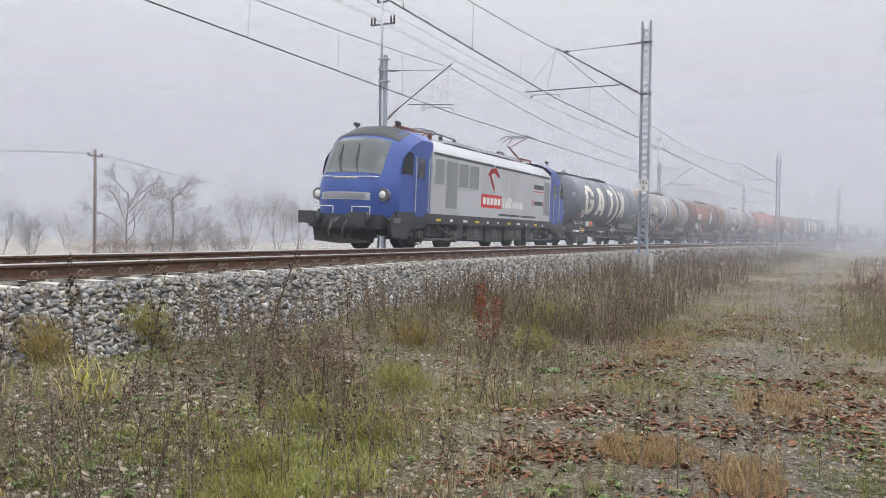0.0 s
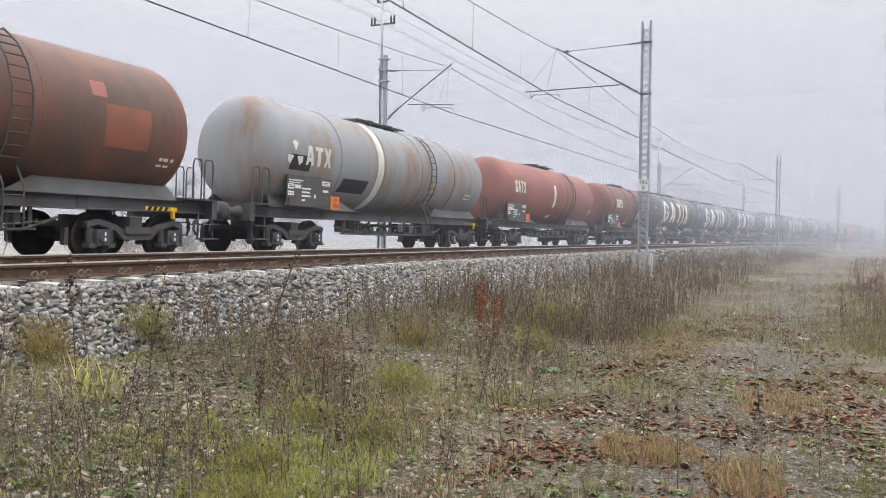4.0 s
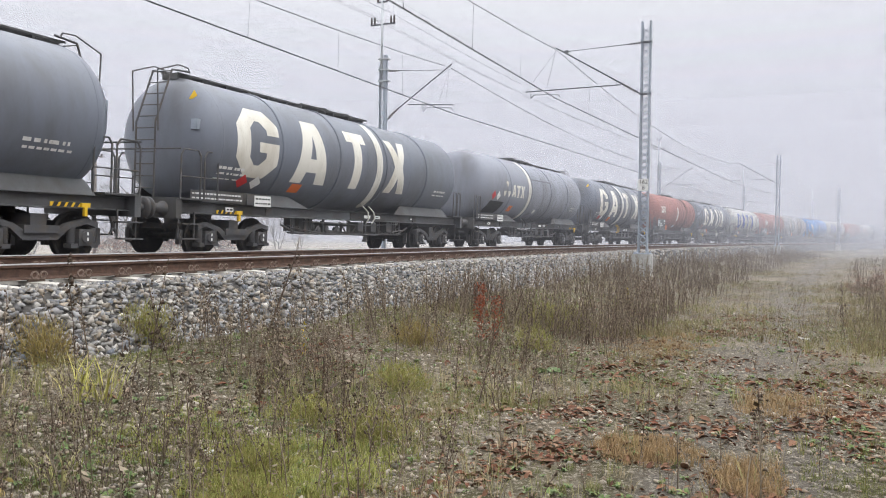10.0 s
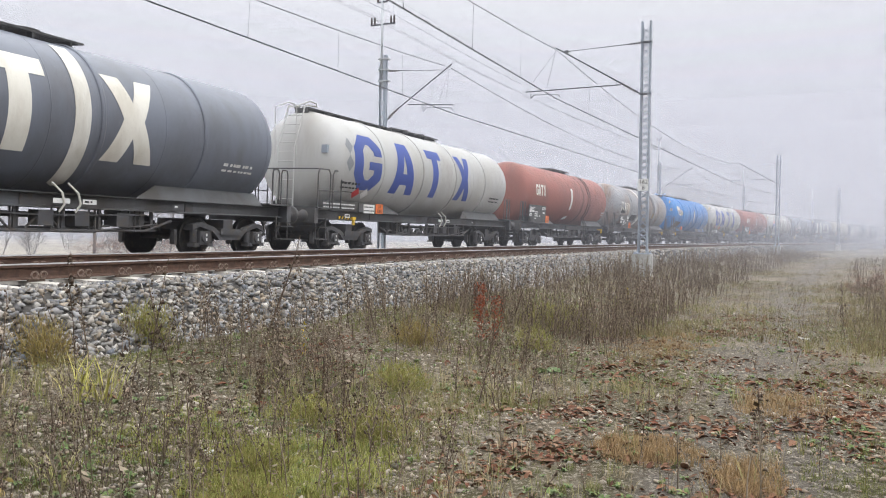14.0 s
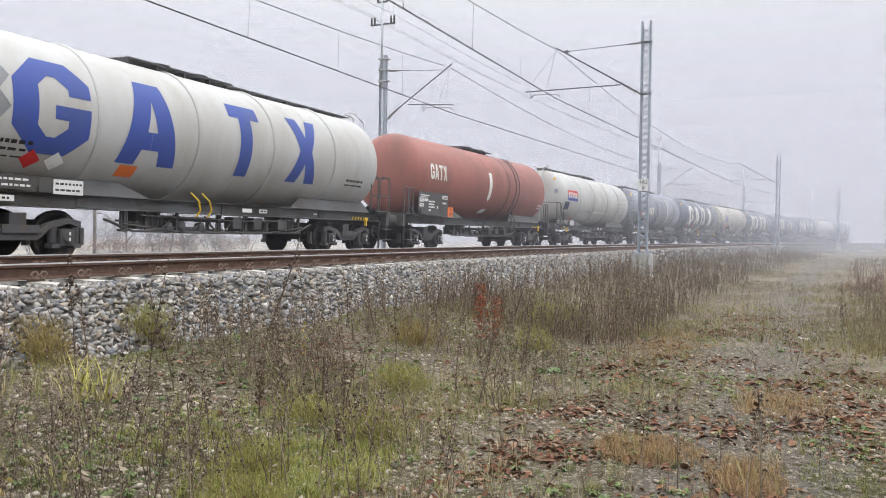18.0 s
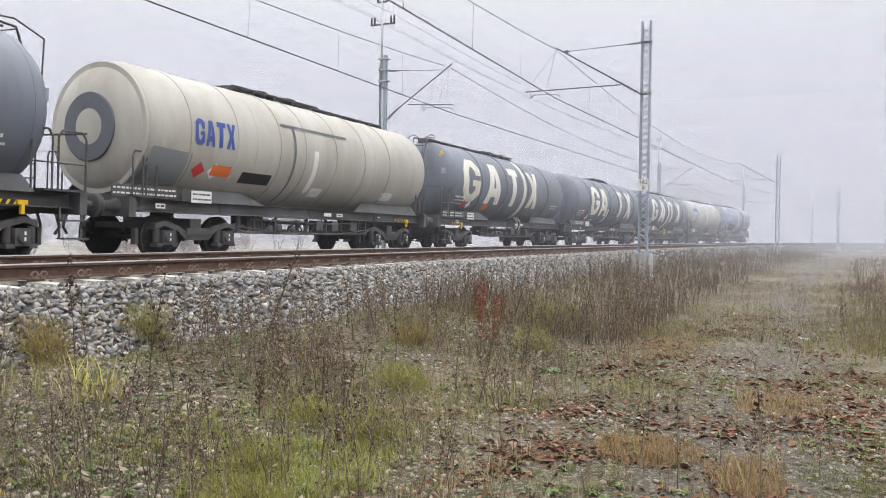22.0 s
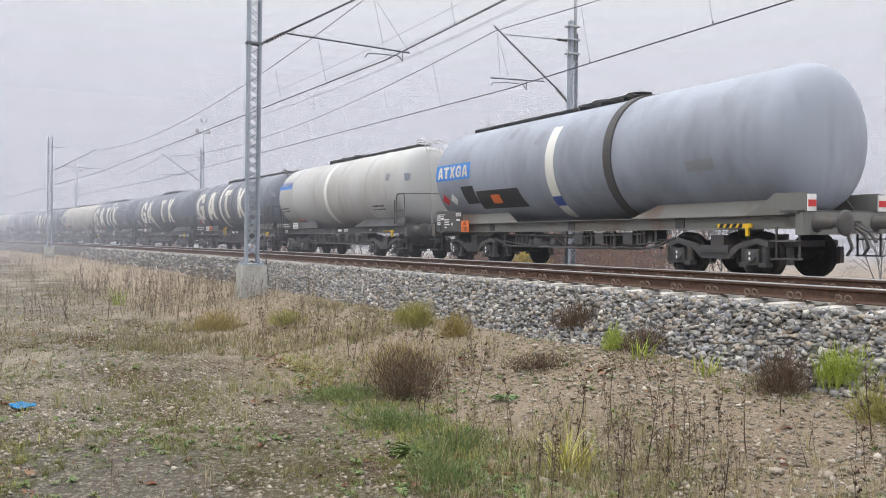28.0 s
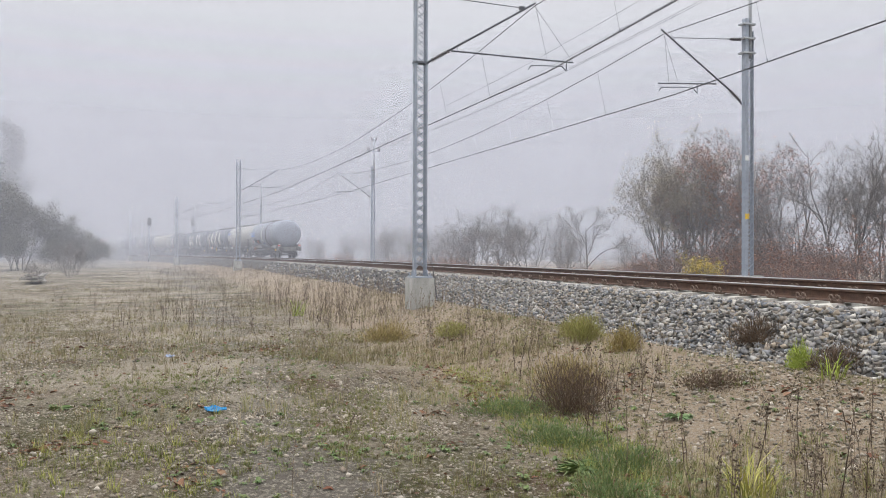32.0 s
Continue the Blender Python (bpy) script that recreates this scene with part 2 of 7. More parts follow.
def ground_material(m):
    m.use_nodes = True
    n, l = m.node_tree.nodes, m.node_tree.links
    b = n["Principled BSDF"]
    b.inputs["Roughness"].default_value, b.inputs["Specular IOR Level"].default_value = .95, .15
    co = n.new("ShaderNodeTexCoord")

    def nz(scale, detail, rough=.6, off=0):
        mp = n.new("ShaderNodeMapping")
        mp.inputs["Location"].default_value = (off, off * 2, 0)
        l.new(co.outputs["Object"], mp.inputs[0])
        t = n.new("ShaderNodeTexNoise")
        t.inputs["Scale"].default_value, t.inputs["Detail"].default_value, t.inputs["Roughness"].default_value = scale, detail, rough
        l.new(mp.outputs[0], t.inputs["Vector"])
        return t.outputs["Fac"]

    def rmp(fac, a, bb):
        r = n.new("ShaderNodeMapRange")
        r.inputs["From Min"].default_value, r.inputs["From Max"].default_value = a, bb
        l.new(fac, r.inputs["Value"])
        return r.outputs[0]

    def mix(f, a, bb):
        x = n.new("ShaderNodeMix")
        x.data_type = "RGBA"
        l.new(f, x.inputs["Factor"])
        for k, v in (("A", a), ("B", bb)):
            if isinstance(v, tuple):
                x.inputs[k].default_value = (*v, 1)
            else:
                l.new(v, x.inputs[k])
        return x.outputs["Result"]

    c = mix(rmp(nz(1.3, 8, .75), .40, .60), (.072, .056, .036), (.165, .134, .092))
    c = mix(rmp(nz(.35, 6, .7, 5), .47, .60), c, (.078, .074, .032))
    c = mix(rmp(nz(.8, 7, .7, 11), .52, .64), c, (.095, .058, .036))
    c = mix(rmp(nz(.17, 8, .72, 21), .50, .60), c, (.21, .175, .128))
    # worn cinder path along the line
    rel, ln, off = n.new("ShaderNodeVectorMath"), n.new("ShaderNodeVectorMath"), n.new("ShaderNodeMath")
    rel.operation, ln.operation, off.operation = "SUBTRACT", "LENGTH", "ADD"
    flat = n.new("ShaderNodeVectorMath")
    flat.operation = "MULTIPLY"
    flat.inputs[1].default_value = (1, 1, 0)
    rel.inputs[1].default_value = (0, DIST - RADIUS, 0)
    l.new(co.outputs["Object"], rel.inputs[0])
    l.new(rel.outputs[0], flat.inputs[0])
    l.new(flat.outputs[0], ln.inputs[0])
    l.new(ln.outputs["Value"], off.inputs[0])
    off.inputs[1].default_value = 8.1 - RADIUS
    wob, ab = n.new("ShaderNodeMath"), n.new("ShaderNodeMath")
    wob.operation, ab.operation = "MULTIPLY_ADD", "ABSOLUTE"
    l.new(nz(.9, 7, .75, 31), wob.inputs[0])
    wob.inputs[1].default_value = 3.6
    l.new(off.outputs[0], wob.inputs[2])
    sh = n.new("ShaderNodeMath")
    sh.operation = "SUBTRACT"
    sh.inputs[1].default_value = 1.8
    l.new(wob.outputs[0], sh.inputs[0])
    l.new(sh.outputs[0], ab.inputs[0])
    c = mix(rmp(ab.outputs[0], .75, .35), c, (.13, .114, .094))
    # ground turns paler beyond the far track
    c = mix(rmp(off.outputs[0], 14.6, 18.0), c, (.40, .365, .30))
    px = n.new("ShaderNodeSeparateXYZ")
    l.new(co.outputs["Object"], px.inputs[0])
    bank = n.new("ShaderNodeMath")
    bank.operation = "MULTIPLY"
    l.new(rmp(px.outputs["X"], -7.5, -13.0), bank.inputs[0])
    l.new(rmp(nz(.45, 7, .72, 41), .44, .58), bank.inputs[1])
    c = mix(bank.outputs[0], c, (.31, .268, .205))
    # tan gravel spilt from the line's foot
    spill = n.new("ShaderNodeMath")
    spill.operation = "MULTIPLY"
    l.new(rmp(px.outputs["X"], -1.5, -4.0), spill.inputs[0])
    l.new(rmp(wob.outputs[0], 3.6, 4.8), spill.inputs[1])
    c = mix(spill.outputs[0], c, (.29, .222, .155))
    c = mix(rmp(nz(22, 6, .8, 3), .50, .62), c, (.36, .32, .26))
    c = mix(rmp(nz(34, 6, .8, 9), .53, .66), c, (.055, .045, .032))
    hs = n.new("ShaderNodeHueSaturation")
    l.new(c, hs.inputs["Color"])
    vr = n.new("ShaderNodeMapRange")
    vr.inputs["To Min"].default_value, vr.inputs["To Max"].default_value = .30, 1.34
    l.new(nz(90, 5, .75, 7), vr.inputs["Value"])
    l.new(vr.outputs[0], hs.inputs["Value"])
    l.new(hs.outputs[0], b.inputs["Base Color"])
    bp = n.new("ShaderNodeBump")
    bp.inputs["Strength"].default_value, bp.inputs["Distance"].default_value = .9, .03
    l.new(nz(40, 6, .75, 2), bp.inputs["Height"])
    l.new(bp.outputs[0], b.inputs["Normal"])


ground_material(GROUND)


def build_ground():
    radii, r = [0], .4
    while r < 900:
        radii.append(r)
        r *= 1.035 if r < 60 else 1.12
    na = 220
    vs, fs = [], []
    for i, r in enumerate(radii):
        for j in range(na):
            a = 2 * math.pi * j / na
            x, y = r * math.cos(a), r * math.sin(a)
            vs.append((x, y, ground_z(x, y)))
    for i in range(len(radii) - 1):
        for j in range(na):
            k = (j + 1) % na
            fs.append((i * na + j, (i + 1) * na + j, (i + 1) * na + k, i * na + k))
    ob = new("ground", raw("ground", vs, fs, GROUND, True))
    tagged(ob, "rough stony ground with dry grass, moss and fallen leaves", "ground", kind="structure")


build_ground()

# ---- ballast bed, rails ----
# bed darker than its stones: shade of the gaps put into its colour
BALLAST = mat("ballast_bed", (.085, .08, .075), .95, 0, .5, 14, 1.0, (.06, .055, .05), .6, fine=26)


def stations(a, b, step):
    k = max(1, round((b - a) / step))
    return [a + (b - a) * i / k for i in range(k + 1)]


def sweep(bm, outline, ss, closed=True):
    """Draw an outline of (lat, z) along the line."""
    rings = [[bm.verts.new(at(s, l, z)) for l, z in outline] for s in ss]
    k = len(outline)
    for r0, r1 in zip(rings, rings[1:]):
        for i in range(k if closed else k - 1):
            bm.faces.new((r0[i], r0[(i + 1) % k], r1[(i + 1) % k], r1[i]))
    if closed:
        bm.faces.new(rings[0])
        bm.faces.new(rings[-1][::-1])


LINE = stations(-620, -215, 40) + stations(-210, 145, 3) + stations(150, 620, 40)
bm = bmesh.new()
sweep(bm, [(-3.3, -1.5), (-2.35, -.86), (-1.65, -.27), (-.5, -.25), (.5, -.23), (1.5, -.26), (2.3, -.62), (3.1, -.55), (3.6, -.50), (5.6, -.47), (6.2, -.52), (7.2, -1.1), (8.2, -1.6)], LINE)
solid("ballast_bed", bm, BALLAST, "grey crushed stone ballast bed under two tracks", "ballast", kind="structure")


def track(lat, zc, cant):
    c = math.atan(cant)
    for side, nm in ((-1, "near"), (1, "far")):
        l0 = lat + side * .7535

        def prof(pts):
            return [(l0 + p * math.cos(c) - q * math.sin(c), zc + side * .7535 * cant + p * math.sin(c) + q * math.cos(c)) for p, q in pts]
        rail = thing("rail", Matrix(), "rust-brown steel rail with a polished running surface", "rail", "rails of the line", "structure")
        bm = bmesh.new()
        sweep(bm, prof([(-.075, -.172), (.075, -.172), (.075, -.162), (.014, -.142), (.0085, -.12), (.0085, -.052), (.036, -.038), (.036, -.012), (-.036, -.012), (-.036, -.038), (-.0085, -.052), (-.0085, -.12), (-.014, -.142), (-.075, -.162)]), LINE)
        part("rail_body", bm, RAILSIDE, rail)
        bm = bmesh.new()
        sweep(bm, prof([(-.036, -.0125), (.036, -.0125), (.034, -.003), (.022, 0), (-.022, 0), (-.034, -.003)]), LINE)
        part("rail_head", bm, RAILTOP, rail, "polished running surface")


track(0, 0, CANT)
track(LAT2, Z2, CANT)


def build_sleepers():
    """Concrete sleepers with two spring clips at every rail seat."""
    bm = bmesh.new()
    outline = [(-1.3, -.40), (1.3, -.40), (1.3, -.21), (1.2, -.195), (.45, -.19), (.3, -.215), (-.3, -.215), (-.45, -.19), (-1.2, -.195), (-1.3, -.21)]
    a = [bm.verts.new((-.13 if z < -.3 else -.10, l, z)) for l, z in outline]
    b = [bm.verts.new((.13 if z < -.3 else .10, l, z)) for l, z in outline]
    bm.faces.new(a), bm.faces.new(b[::-1])
    for i in range(len(a)):
        k = (i + 1) % len(a)
        bm.faces.new((a[i], b[i], b[k], a[k]))
    sl = finish(bm, "sleeper", SLEEPER)
    bm = bmesh.new()
    for dx in (-.055, .055):
        pts = [(dx + .04 * math.cos(t), -.03 + .012 * t / 6, .035 + .04 * math.sin(t)) for t in [k * math.pi / 4 for k in range(9)]]
        bar(bm, pts, .0105, 5)
    box(bm, -.10, .10, .0, .04, -.035, -.005)
    clip = finish(bm, "rail_clip", mat("clip_steel", (.21, .155, .125), .7, .4, .3))
    n = 0
    for k in range(-150, 200):
        s = .043 + .6 * k
        if not -62 < s < 92:
            continue
        near = -22 < s < 34
        m = arc(s, 0, 0) @ Matrix.Rotation(math.atan(CANT), 4, "X")
        ob = new("sleeper", sl)
        ob.matrix_basis = m
        tagged(ob, "weathered pale concrete sleeper bedded in ballast", "sleeper", "sleepers of the near track", "structure")
        if near:
            for l in (-.7535 - .105, .7535 - .105):
                part("rail_clip", clip, None, ob, m=Matrix.Translation((0, l, -.155)))
    for k in range(-60, 120):
        s = .3 + .6 * k
        if -30 < s < 60:
            ob = new("sleeper", sl)
            ob.matrix_basis = arc(s, LAT2, Z2) @ Matrix.Rotation(math.atan(CANT), 4, "X")
            tagged(ob, "weathered concrete sleeper under the far track", "sleeper", "sleepers of the far track", "structure")


build_sleepers()


# ---- overhead line ----
def lattice(bm, w, d, z0, z1, step):
    """Two channels with zigzag lacing on both faces."""
    for y in (-w / 2, w / 2):
        s = 1 if y > 0 else -1
        box(bm, -d / 2, d / 2, min(y, y - s * .012), max(y, y - s * .012), z0, z1)
        for x in (-d / 2, d / 2 - .01):
            box(bm, x, x + .01, min(y - s * .012, y - s * .06), max(y - s * .012, y - s * .06), z0, z1)


def lacing(bm, w, d, z0, z1, step):
    k, z = 0, z0
    while z + step < z1:
        a, b = (-w / 2 + .03, w / 2 - .03) if k % 2 else (w / 2 - .03, -w / 2 + .03)
        for x in (-d / 2 - .004, d / 2 + .004):
            rod(bm, (x, a, z), (x, b, z + step), .012, 4)
            rod(bm, (x, b, z), (x, a, z + step), .012, 4)
        z += step
        k += 1


def string_insulator(bm, a, b, r=.055, n=7):
    a, b = Vector(a), Vector(b)
    rod(bm, a, b, .02, 6)
    for i in range(n):
        p = a.lerp(b, (i + .5) / n)
        e = (b - a).normalized() * .012
        rod(bm, p - e, p + e, r, 10)


def near_mast_meshes():
    me = {}
    bm = bmesh.new()
    lattice(bm, .34, .16, -.15, 7.76, .3)
    me["post"] = (finish(bm, "post", STEEL), "")
    bm = bmesh.new()
    lacing(bm, .34, .16, .05, 7.7, .235)
    me["lacing"] = (finish(bm, "lacing", STEEL), "")
    bm = bmesh.new()
    box(bm, -.24, .24, -.28, .28, -.20, -.165)
    for x in (-.19, .19):
        for y in (-.22, .22):
            rod(bm, (x, y, -.17), (x, y, -.08), .018, 6)
            box(bm, x - .03, x + .03, y - .03, y + .03, -.165, -.135)
    for y in (-.17, .17):
        prism(bm, [(-.2, -.165), (.2, -.165), (.1, .0), (-.1, .0)], y - .008, y + .008)
    me["base_plate"] = (finish(bm, "base_plate", STEEL), "")
    bm = bmesh.new()
    box(bm, -.3, .3, -.3, .3, -1.5, -.2)
    me["foundation"] = (finish(bm, "foundation", CONCRETE, .015), "weathered concrete block")
    bm = bmesh.new()
    rod(bm, (0, .75, 5.66), (0, 3.22, 7.16), .028, 8)
    rod(bm, (0, .14, 5.29), (0, .32, 5.40), .03, 8)
    me["strut"] = (finish(bm, "strut", DARKSTEEL), "")
    for k, q in enumerate((((0, .30, 5.38), (0, .78, 5.68), .055, 7), ((0, .18, 7.06), (0, .6, 7.045), .045, 5))):
        bm = bmesh.new()
        string_insulator(bm, *q)
        me["insulator", k] = (finish(bm, "insulator", INSUL), "dark porcelain discs")
    bm = bmesh.new()
    rod(bm, (0, .6, 7.045), (0, 2.85, 6.99), .012, 6)
    box(bm, -.03, .03, 2.75, 2.9, 6.93, 7.03)
    me["tie_rod"] = (finish(bm, "tie_rod", DARKSTEEL), "")
    bm = bmesh.new()
    rod(bm, (0, .83, 5.67), (0, 4.35, 5.65), .022, 8)
    rod(bm, (0, 1.0, 5.66), (0, 1.0, 5.83), .01, 5)
    bar(bm, [(0, 4.15, 5.64), (0, 4.15, 5.40), (0, 4.02, 5.52), (0, 3.5, 5.50), (0, 3.1, 5.47), (0, 3.02, 5.36)], .014, 6)
    me["registration_arm"] = (finish(bm, "registration_arm", DARKSTEEL), "")
    bm = bmesh.new()
    bar(bm, [(0, 3.18, 7.1), (0, 4.35, 5.66)], .005, 4)
    bar(bm, [(0, 3.22, 7.1), (0, 3.6, 5.55)], .005, 4)
    me["hanger_wire"] = (finish(bm, "hanger_wire", WIRE), "")
    for z in (5.29, 7.06):
        bm = bmesh.new()
        box(bm, -.1, .1, -.2, .2, z - .025, z + .025)
        me["clamp", z] = (finish(bm, "clamp", DARKSTEEL), "")
    return me


def far_mast_meshes():
    """The same, mirrored, with a solid channel face and a tube for the line on top."""
    me = {}
    bm = bmesh.new()
    box(bm, -.08, .08, -.13, -.02, -.2, 7.36)
    me["post"] = (finish(bm, "post", STEEL), "")
    bm = bmesh.new()
    box(bm, -.08, .08, .15, .165, -.2, 7.0)
    lacing(bm, .35, .15, -.1, 6.9, .25)
    me["lacing"] = (finish(bm, "lacing", STEEL), "")
    bm = bmesh.new()
    rod(bm, (0, .1, 6.2), (0, .1, 9.6), .05, 10)
    for z in (6.35, 6.78, 7.2):
        box(bm, -.13, .13, -.23, .2, z - .025, z + .025)
    me["pole"] = (finish(bm, "pole", mat("pole_grey", (.42, .44, .46), .5, .4, .1)), "pale steel tube")
    for k, (y0, y1, z) in enumerate(((-.48, .62, 8.55), (-.13, .33, 9.42))):
        bm = bmesh.new()
        box(bm, -.03, .03, y0, y1, z, z + .05)
        me["crossarm", k] = (finish(bm, "crossarm", DARKSTEEL), "")
    for y, z in ((-.44, 8.6), (-.3, 8.6), (.44, 8.6), (.58, 8.6), (-.1, 9.46), (.3, 9.46)):
        bm = bmesh.new()
        lathe(bm, [(0, .035), (.05, .05), (.09, .035), (.14, .05), (.18, .035), (.25, .04), (.28, .02)], (0, y, z), "Z", 10)
        me["insulator", y] = (finish(bm, "insulator", INSUL), "dark porcelain bell")
    bm = bmesh.new()
    rod(bm, (0, -.62, 5.22), (0, -2.95, 6.78), .026, 8)
    rod(bm, (0, -.2, 4.84), (0, -.3, 4.95), .03, 8)
    me["strut"] = (finish(bm, "strut", DARKSTEEL), "")
    for k, q in enumerate((((0, -.26, 4.93), (0, -.64, 5.23), .055, 7), ((0, -.22, 6.73), (0, -.62, 6.72), .045, 5))):
        bm = bmesh.new()
        string_insulator(bm, *q)
        me["string_insulator", k] = (finish(bm, "string_insulator", INSUL), "dark porcelain discs")
    bm = bmesh.new()
    rod(bm, (0, -.6, 6.72), (0, -2.6, 6.58), .012, 6)
    me["tie_rod"] = (finish(bm, "tie_rod", DARKSTEEL), "")
    bm = bmesh.new()
    rod(bm, (0, -1.1, 5.37), (0, -3.05, 5.25), .02, 8)
    bar(bm, [(0, -1.75, 5.32), (0, -1.75, 5.05), (0, -1.9, 5.2), (0, -2.4, 5.18), (0, -2.95, 5.14), (0, -3.03, 5.03)], .013, 6)
    me["registration_arm"] = (finish(bm, "registration_arm", DARKSTEEL), "")
    bm = bmesh.new()
    bar(bm, [(0, -2.85, 6.7), (0, -2.7, 5.27)], .005, 4)
    bar(bm, [(0, -2.85, 6.6), (0, -2.35, 5.2)], .005, 4)
    me["hanger_wire"] = (finish(bm, "hanger_wire", WIRE), "")
    bm = bmesh.new()
    box(bm, -.3, .3, -.35, .35, -1.6, -.2)
    me["foundation"] = (finish(bm, "foundation", CONCRETE), "concrete block")
    return me


NEAR_S = (27.55, 74.98, 122.0, 168.0, -20.67, -65.2, -110.63, -156.3, -202.4)
FAR_S = (26.92, 73.65, 111.2, 156.0, -20.54, -62.0, -106.2, -150.5, -195.0)


def build_masts():
    for ss, lat, meshes, label, group in ((NEAR_S, -3.27, near_mast_meshes(), "grey lattice steel mast on a concrete block", "near masts"),
                                          (FAR_S, 6.75, far_mast_meshes(), "grey steel mast with a tall insulator tube", "far masts")):
        for s in ss:
            t = thing("catenary_mast", arc(s, lat, 0), label, "mast", group)
            for nm, (me, lb) in meshes.items():
                part(nm if isinstance(nm, str) else nm[0], me, None, t, lb)
            if s == 27.55:
                sg = bmesh.new()
                box(sg, -.095, -.088, -.17, .19, 1.97, 2.38)
                plate = part("distance_sign", sg, WHITE, t, "white sign with black numbers")
                for body, z in (("162", 2.27), ("8", 2.07)):
                    part("number", text_mesh(body, .2, BLACK), None, plate, m=Matrix.Translation((-.098, 0, z)) @ Euler((radians(90), 0, radians(-90))).to_matrix().to_4x4())
            if s == -20.54:
                for z0, z1, col in ((1.46, 1.62, YELLOW), (3.18, 3.33, WHITE)):
                    sg = bmesh.new()
                    box(sg, .082, .088, -.14, -.0, z0, z1)
                    part("label_plate", sg, col, t)
            if s == -20.67:
                bmw = bmesh.new()
                bar(bmw, [(.1, .2, .3), (.2, .28, .1), (.26, .32, -.3), (.3, .36, -.7)], .012, 5)
                part("earth_cable", bmw, WIRE, t)


build_masts()


def wires():
    """Messenger, contact wire and droppers for both tracks, and a line on the far masts."""
    for ss, lat, zt, zc, name in ((NEAR_S, -.05, 7.1, 5.34, "near"), (FAR_S, LAT2 - .75, 6.64, 4.96, "far")):
        ordered = sorted(ss)
        ordered = [ordered[0] - 46] + ordered + [ordered[-1] + 46]
        cat = thing("overhead_wires", Matrix(), "sagging messenger wire with a level contact wire hung from thin droppers", "overhead wires", "overhead wires", "structure")
        mw, cw, dr = bmesh.new(), bmesh.new(), bmesh.new()
        for a, b in zip(ordered, ordered[1:]):
            k = 12
            pts, low = [], []
            for i in range(k + 1):
                u = i / k
                s = a + (b - a) * u
                bow = (b - a) ** 2 / 8 / RADIUS * 4 * u * (1 - u)
                zig = .2 * (1 if ordered.index(a) % 2 else -1) * (1 - 2 * u)
                sag = 1.0 * 4 * u * (1 - u)
                pts.append(at(s, lat - bow, zt - sag))
                low.append((at(s, lat - bow + .15 + zig, zc), at(s, lat - bow + .19 + zig, zc)))
                if i not in (0, k) and i % 1 == 0:
                    bar(dr, [pts[-1], low[-1][0]], .0045, 4)
                    rod(dr, low[-1][0] + Vector((0, 0, -.02)), low[-1][0] + Vector((0, 0, .06)), .014, 5)
            bar(mw, pts, .011, 5)
            bar(cw, [p for p, _ in low], .009, 5)
            bar(cw, [p for _, p in low], .009, 5)
        part("messenger_wire", mw, WIRE, cat)
        part("contact_wire", cw, WIRE, cat)
        part("dropper", dr, WIRE, cat)
    fw = bmesh.new()
    ordered = sorted(FAR_S)
    for dl, z in ((-.44, 8.9), (.44, 8.9), (.58, 8.9), (-.1, 9.75)):
        pts = []
        for a, b in zip(ordered, ordered[1:]):
            for i in range(10):
                u = i / 10
                pts.append(at(a + (b - a) * u, 6.75 + dl - (b - a) ** 2 / 8 / RADIUS * 4 * u * (1 - u), z - .55 * 4 * u * (1 - u)))
        bar(fw, pts, .006, 4)
    solid("feeder_line", fw, WIRE, "thin wires of the line on the far masts", "power line", kind="structure")


wires()

# ---- fog: thin clear layers standing round the place, one behind the other ----
scene.cycles.transparent_max_bounces = 48


def fog():
    for r, cover in ((15, .012), (20, .018), (26, .024), (33, .032), (41, .042), (50, .052), (60, .064), (72, .08), (86, .10), (102, .13), (121, .16), (143, .20), (168, .25), (198, .32), (235, .42), (285, .55)):
        n, low, high = 96, .05 * r + 3, .30 * r + 5
        bm = bmesh.new()
        ring = [[bm.verts.new((r * math.cos(2 * math.pi * i / n), r * math.sin(2 * math.pi * i / n), z)) for i in range(n)] for z in (-4, low, high)]
        for a, b in zip(ring, ring[1:]):
            for i in range(n):
                bm.faces.new((a[i], a[(i + 1) % n], b[(i + 1) % n], b[i])).smooth = True
        solid("fog_bank", bm, mist_material("fog", cover * 1.05, low, high), "thin pale grey fog layer", "fog", kind="structure")


fog()
# ---- train ----
SPEED = 18.158
VEHICLES = []


def paint(name, col, dirt, amount=.3, rough=.55):
    return mat(name, col, rough, 0, .12, .9, .06, dirt, amount, 3.0, 90)


PAINT_DARK = paint("tank_anthracite", (.150, .165, .200), (.115, .12, .135), .35, .42)
PAINT_GREY = paint("tank_grey", (.25, .265, .31), (.18, .18, .20), .35)
PAINT_RUSTGREY = paint("tank_grey_rusty", (.265, .268, .28), (.235, .145, .095), .30)
PAINT_RED = paint("tank_oxide_red", (.31, .11, .085), (.22, .088, .07), .45)
PAINT_RUST = paint("tank_rust_red", (.20, .082, .055), (.10, .062, .05), .6)
PAINT_WHITE = paint("tank_off_white", (.45, .45, .44), (.37, .355, .325), .4)
PAINT_CREAM = paint("tank_cream", (.43, .41, .365), (.34, .315, .27), .4)
PAINT_BLUE = paint("tank_blue", (.014, .185, .52), (.012, .12, .34), .3, .35)
PAINT_NACELLE = paint("tank_blue_grey", (.29, .315, .37), (.21, .225, .26), .4)
LETTER_WHITE = paint("letter_white", (.70, .68, .61), (.50, .46, .38), .3)
LETTER_BLUE = paint("letter_blue", (.04, .075, .30), (.05, .08, .22), .2)
BAND_WHITE = paint("band_white", (.72, .71, .66), (.5, .47, .40), .3)
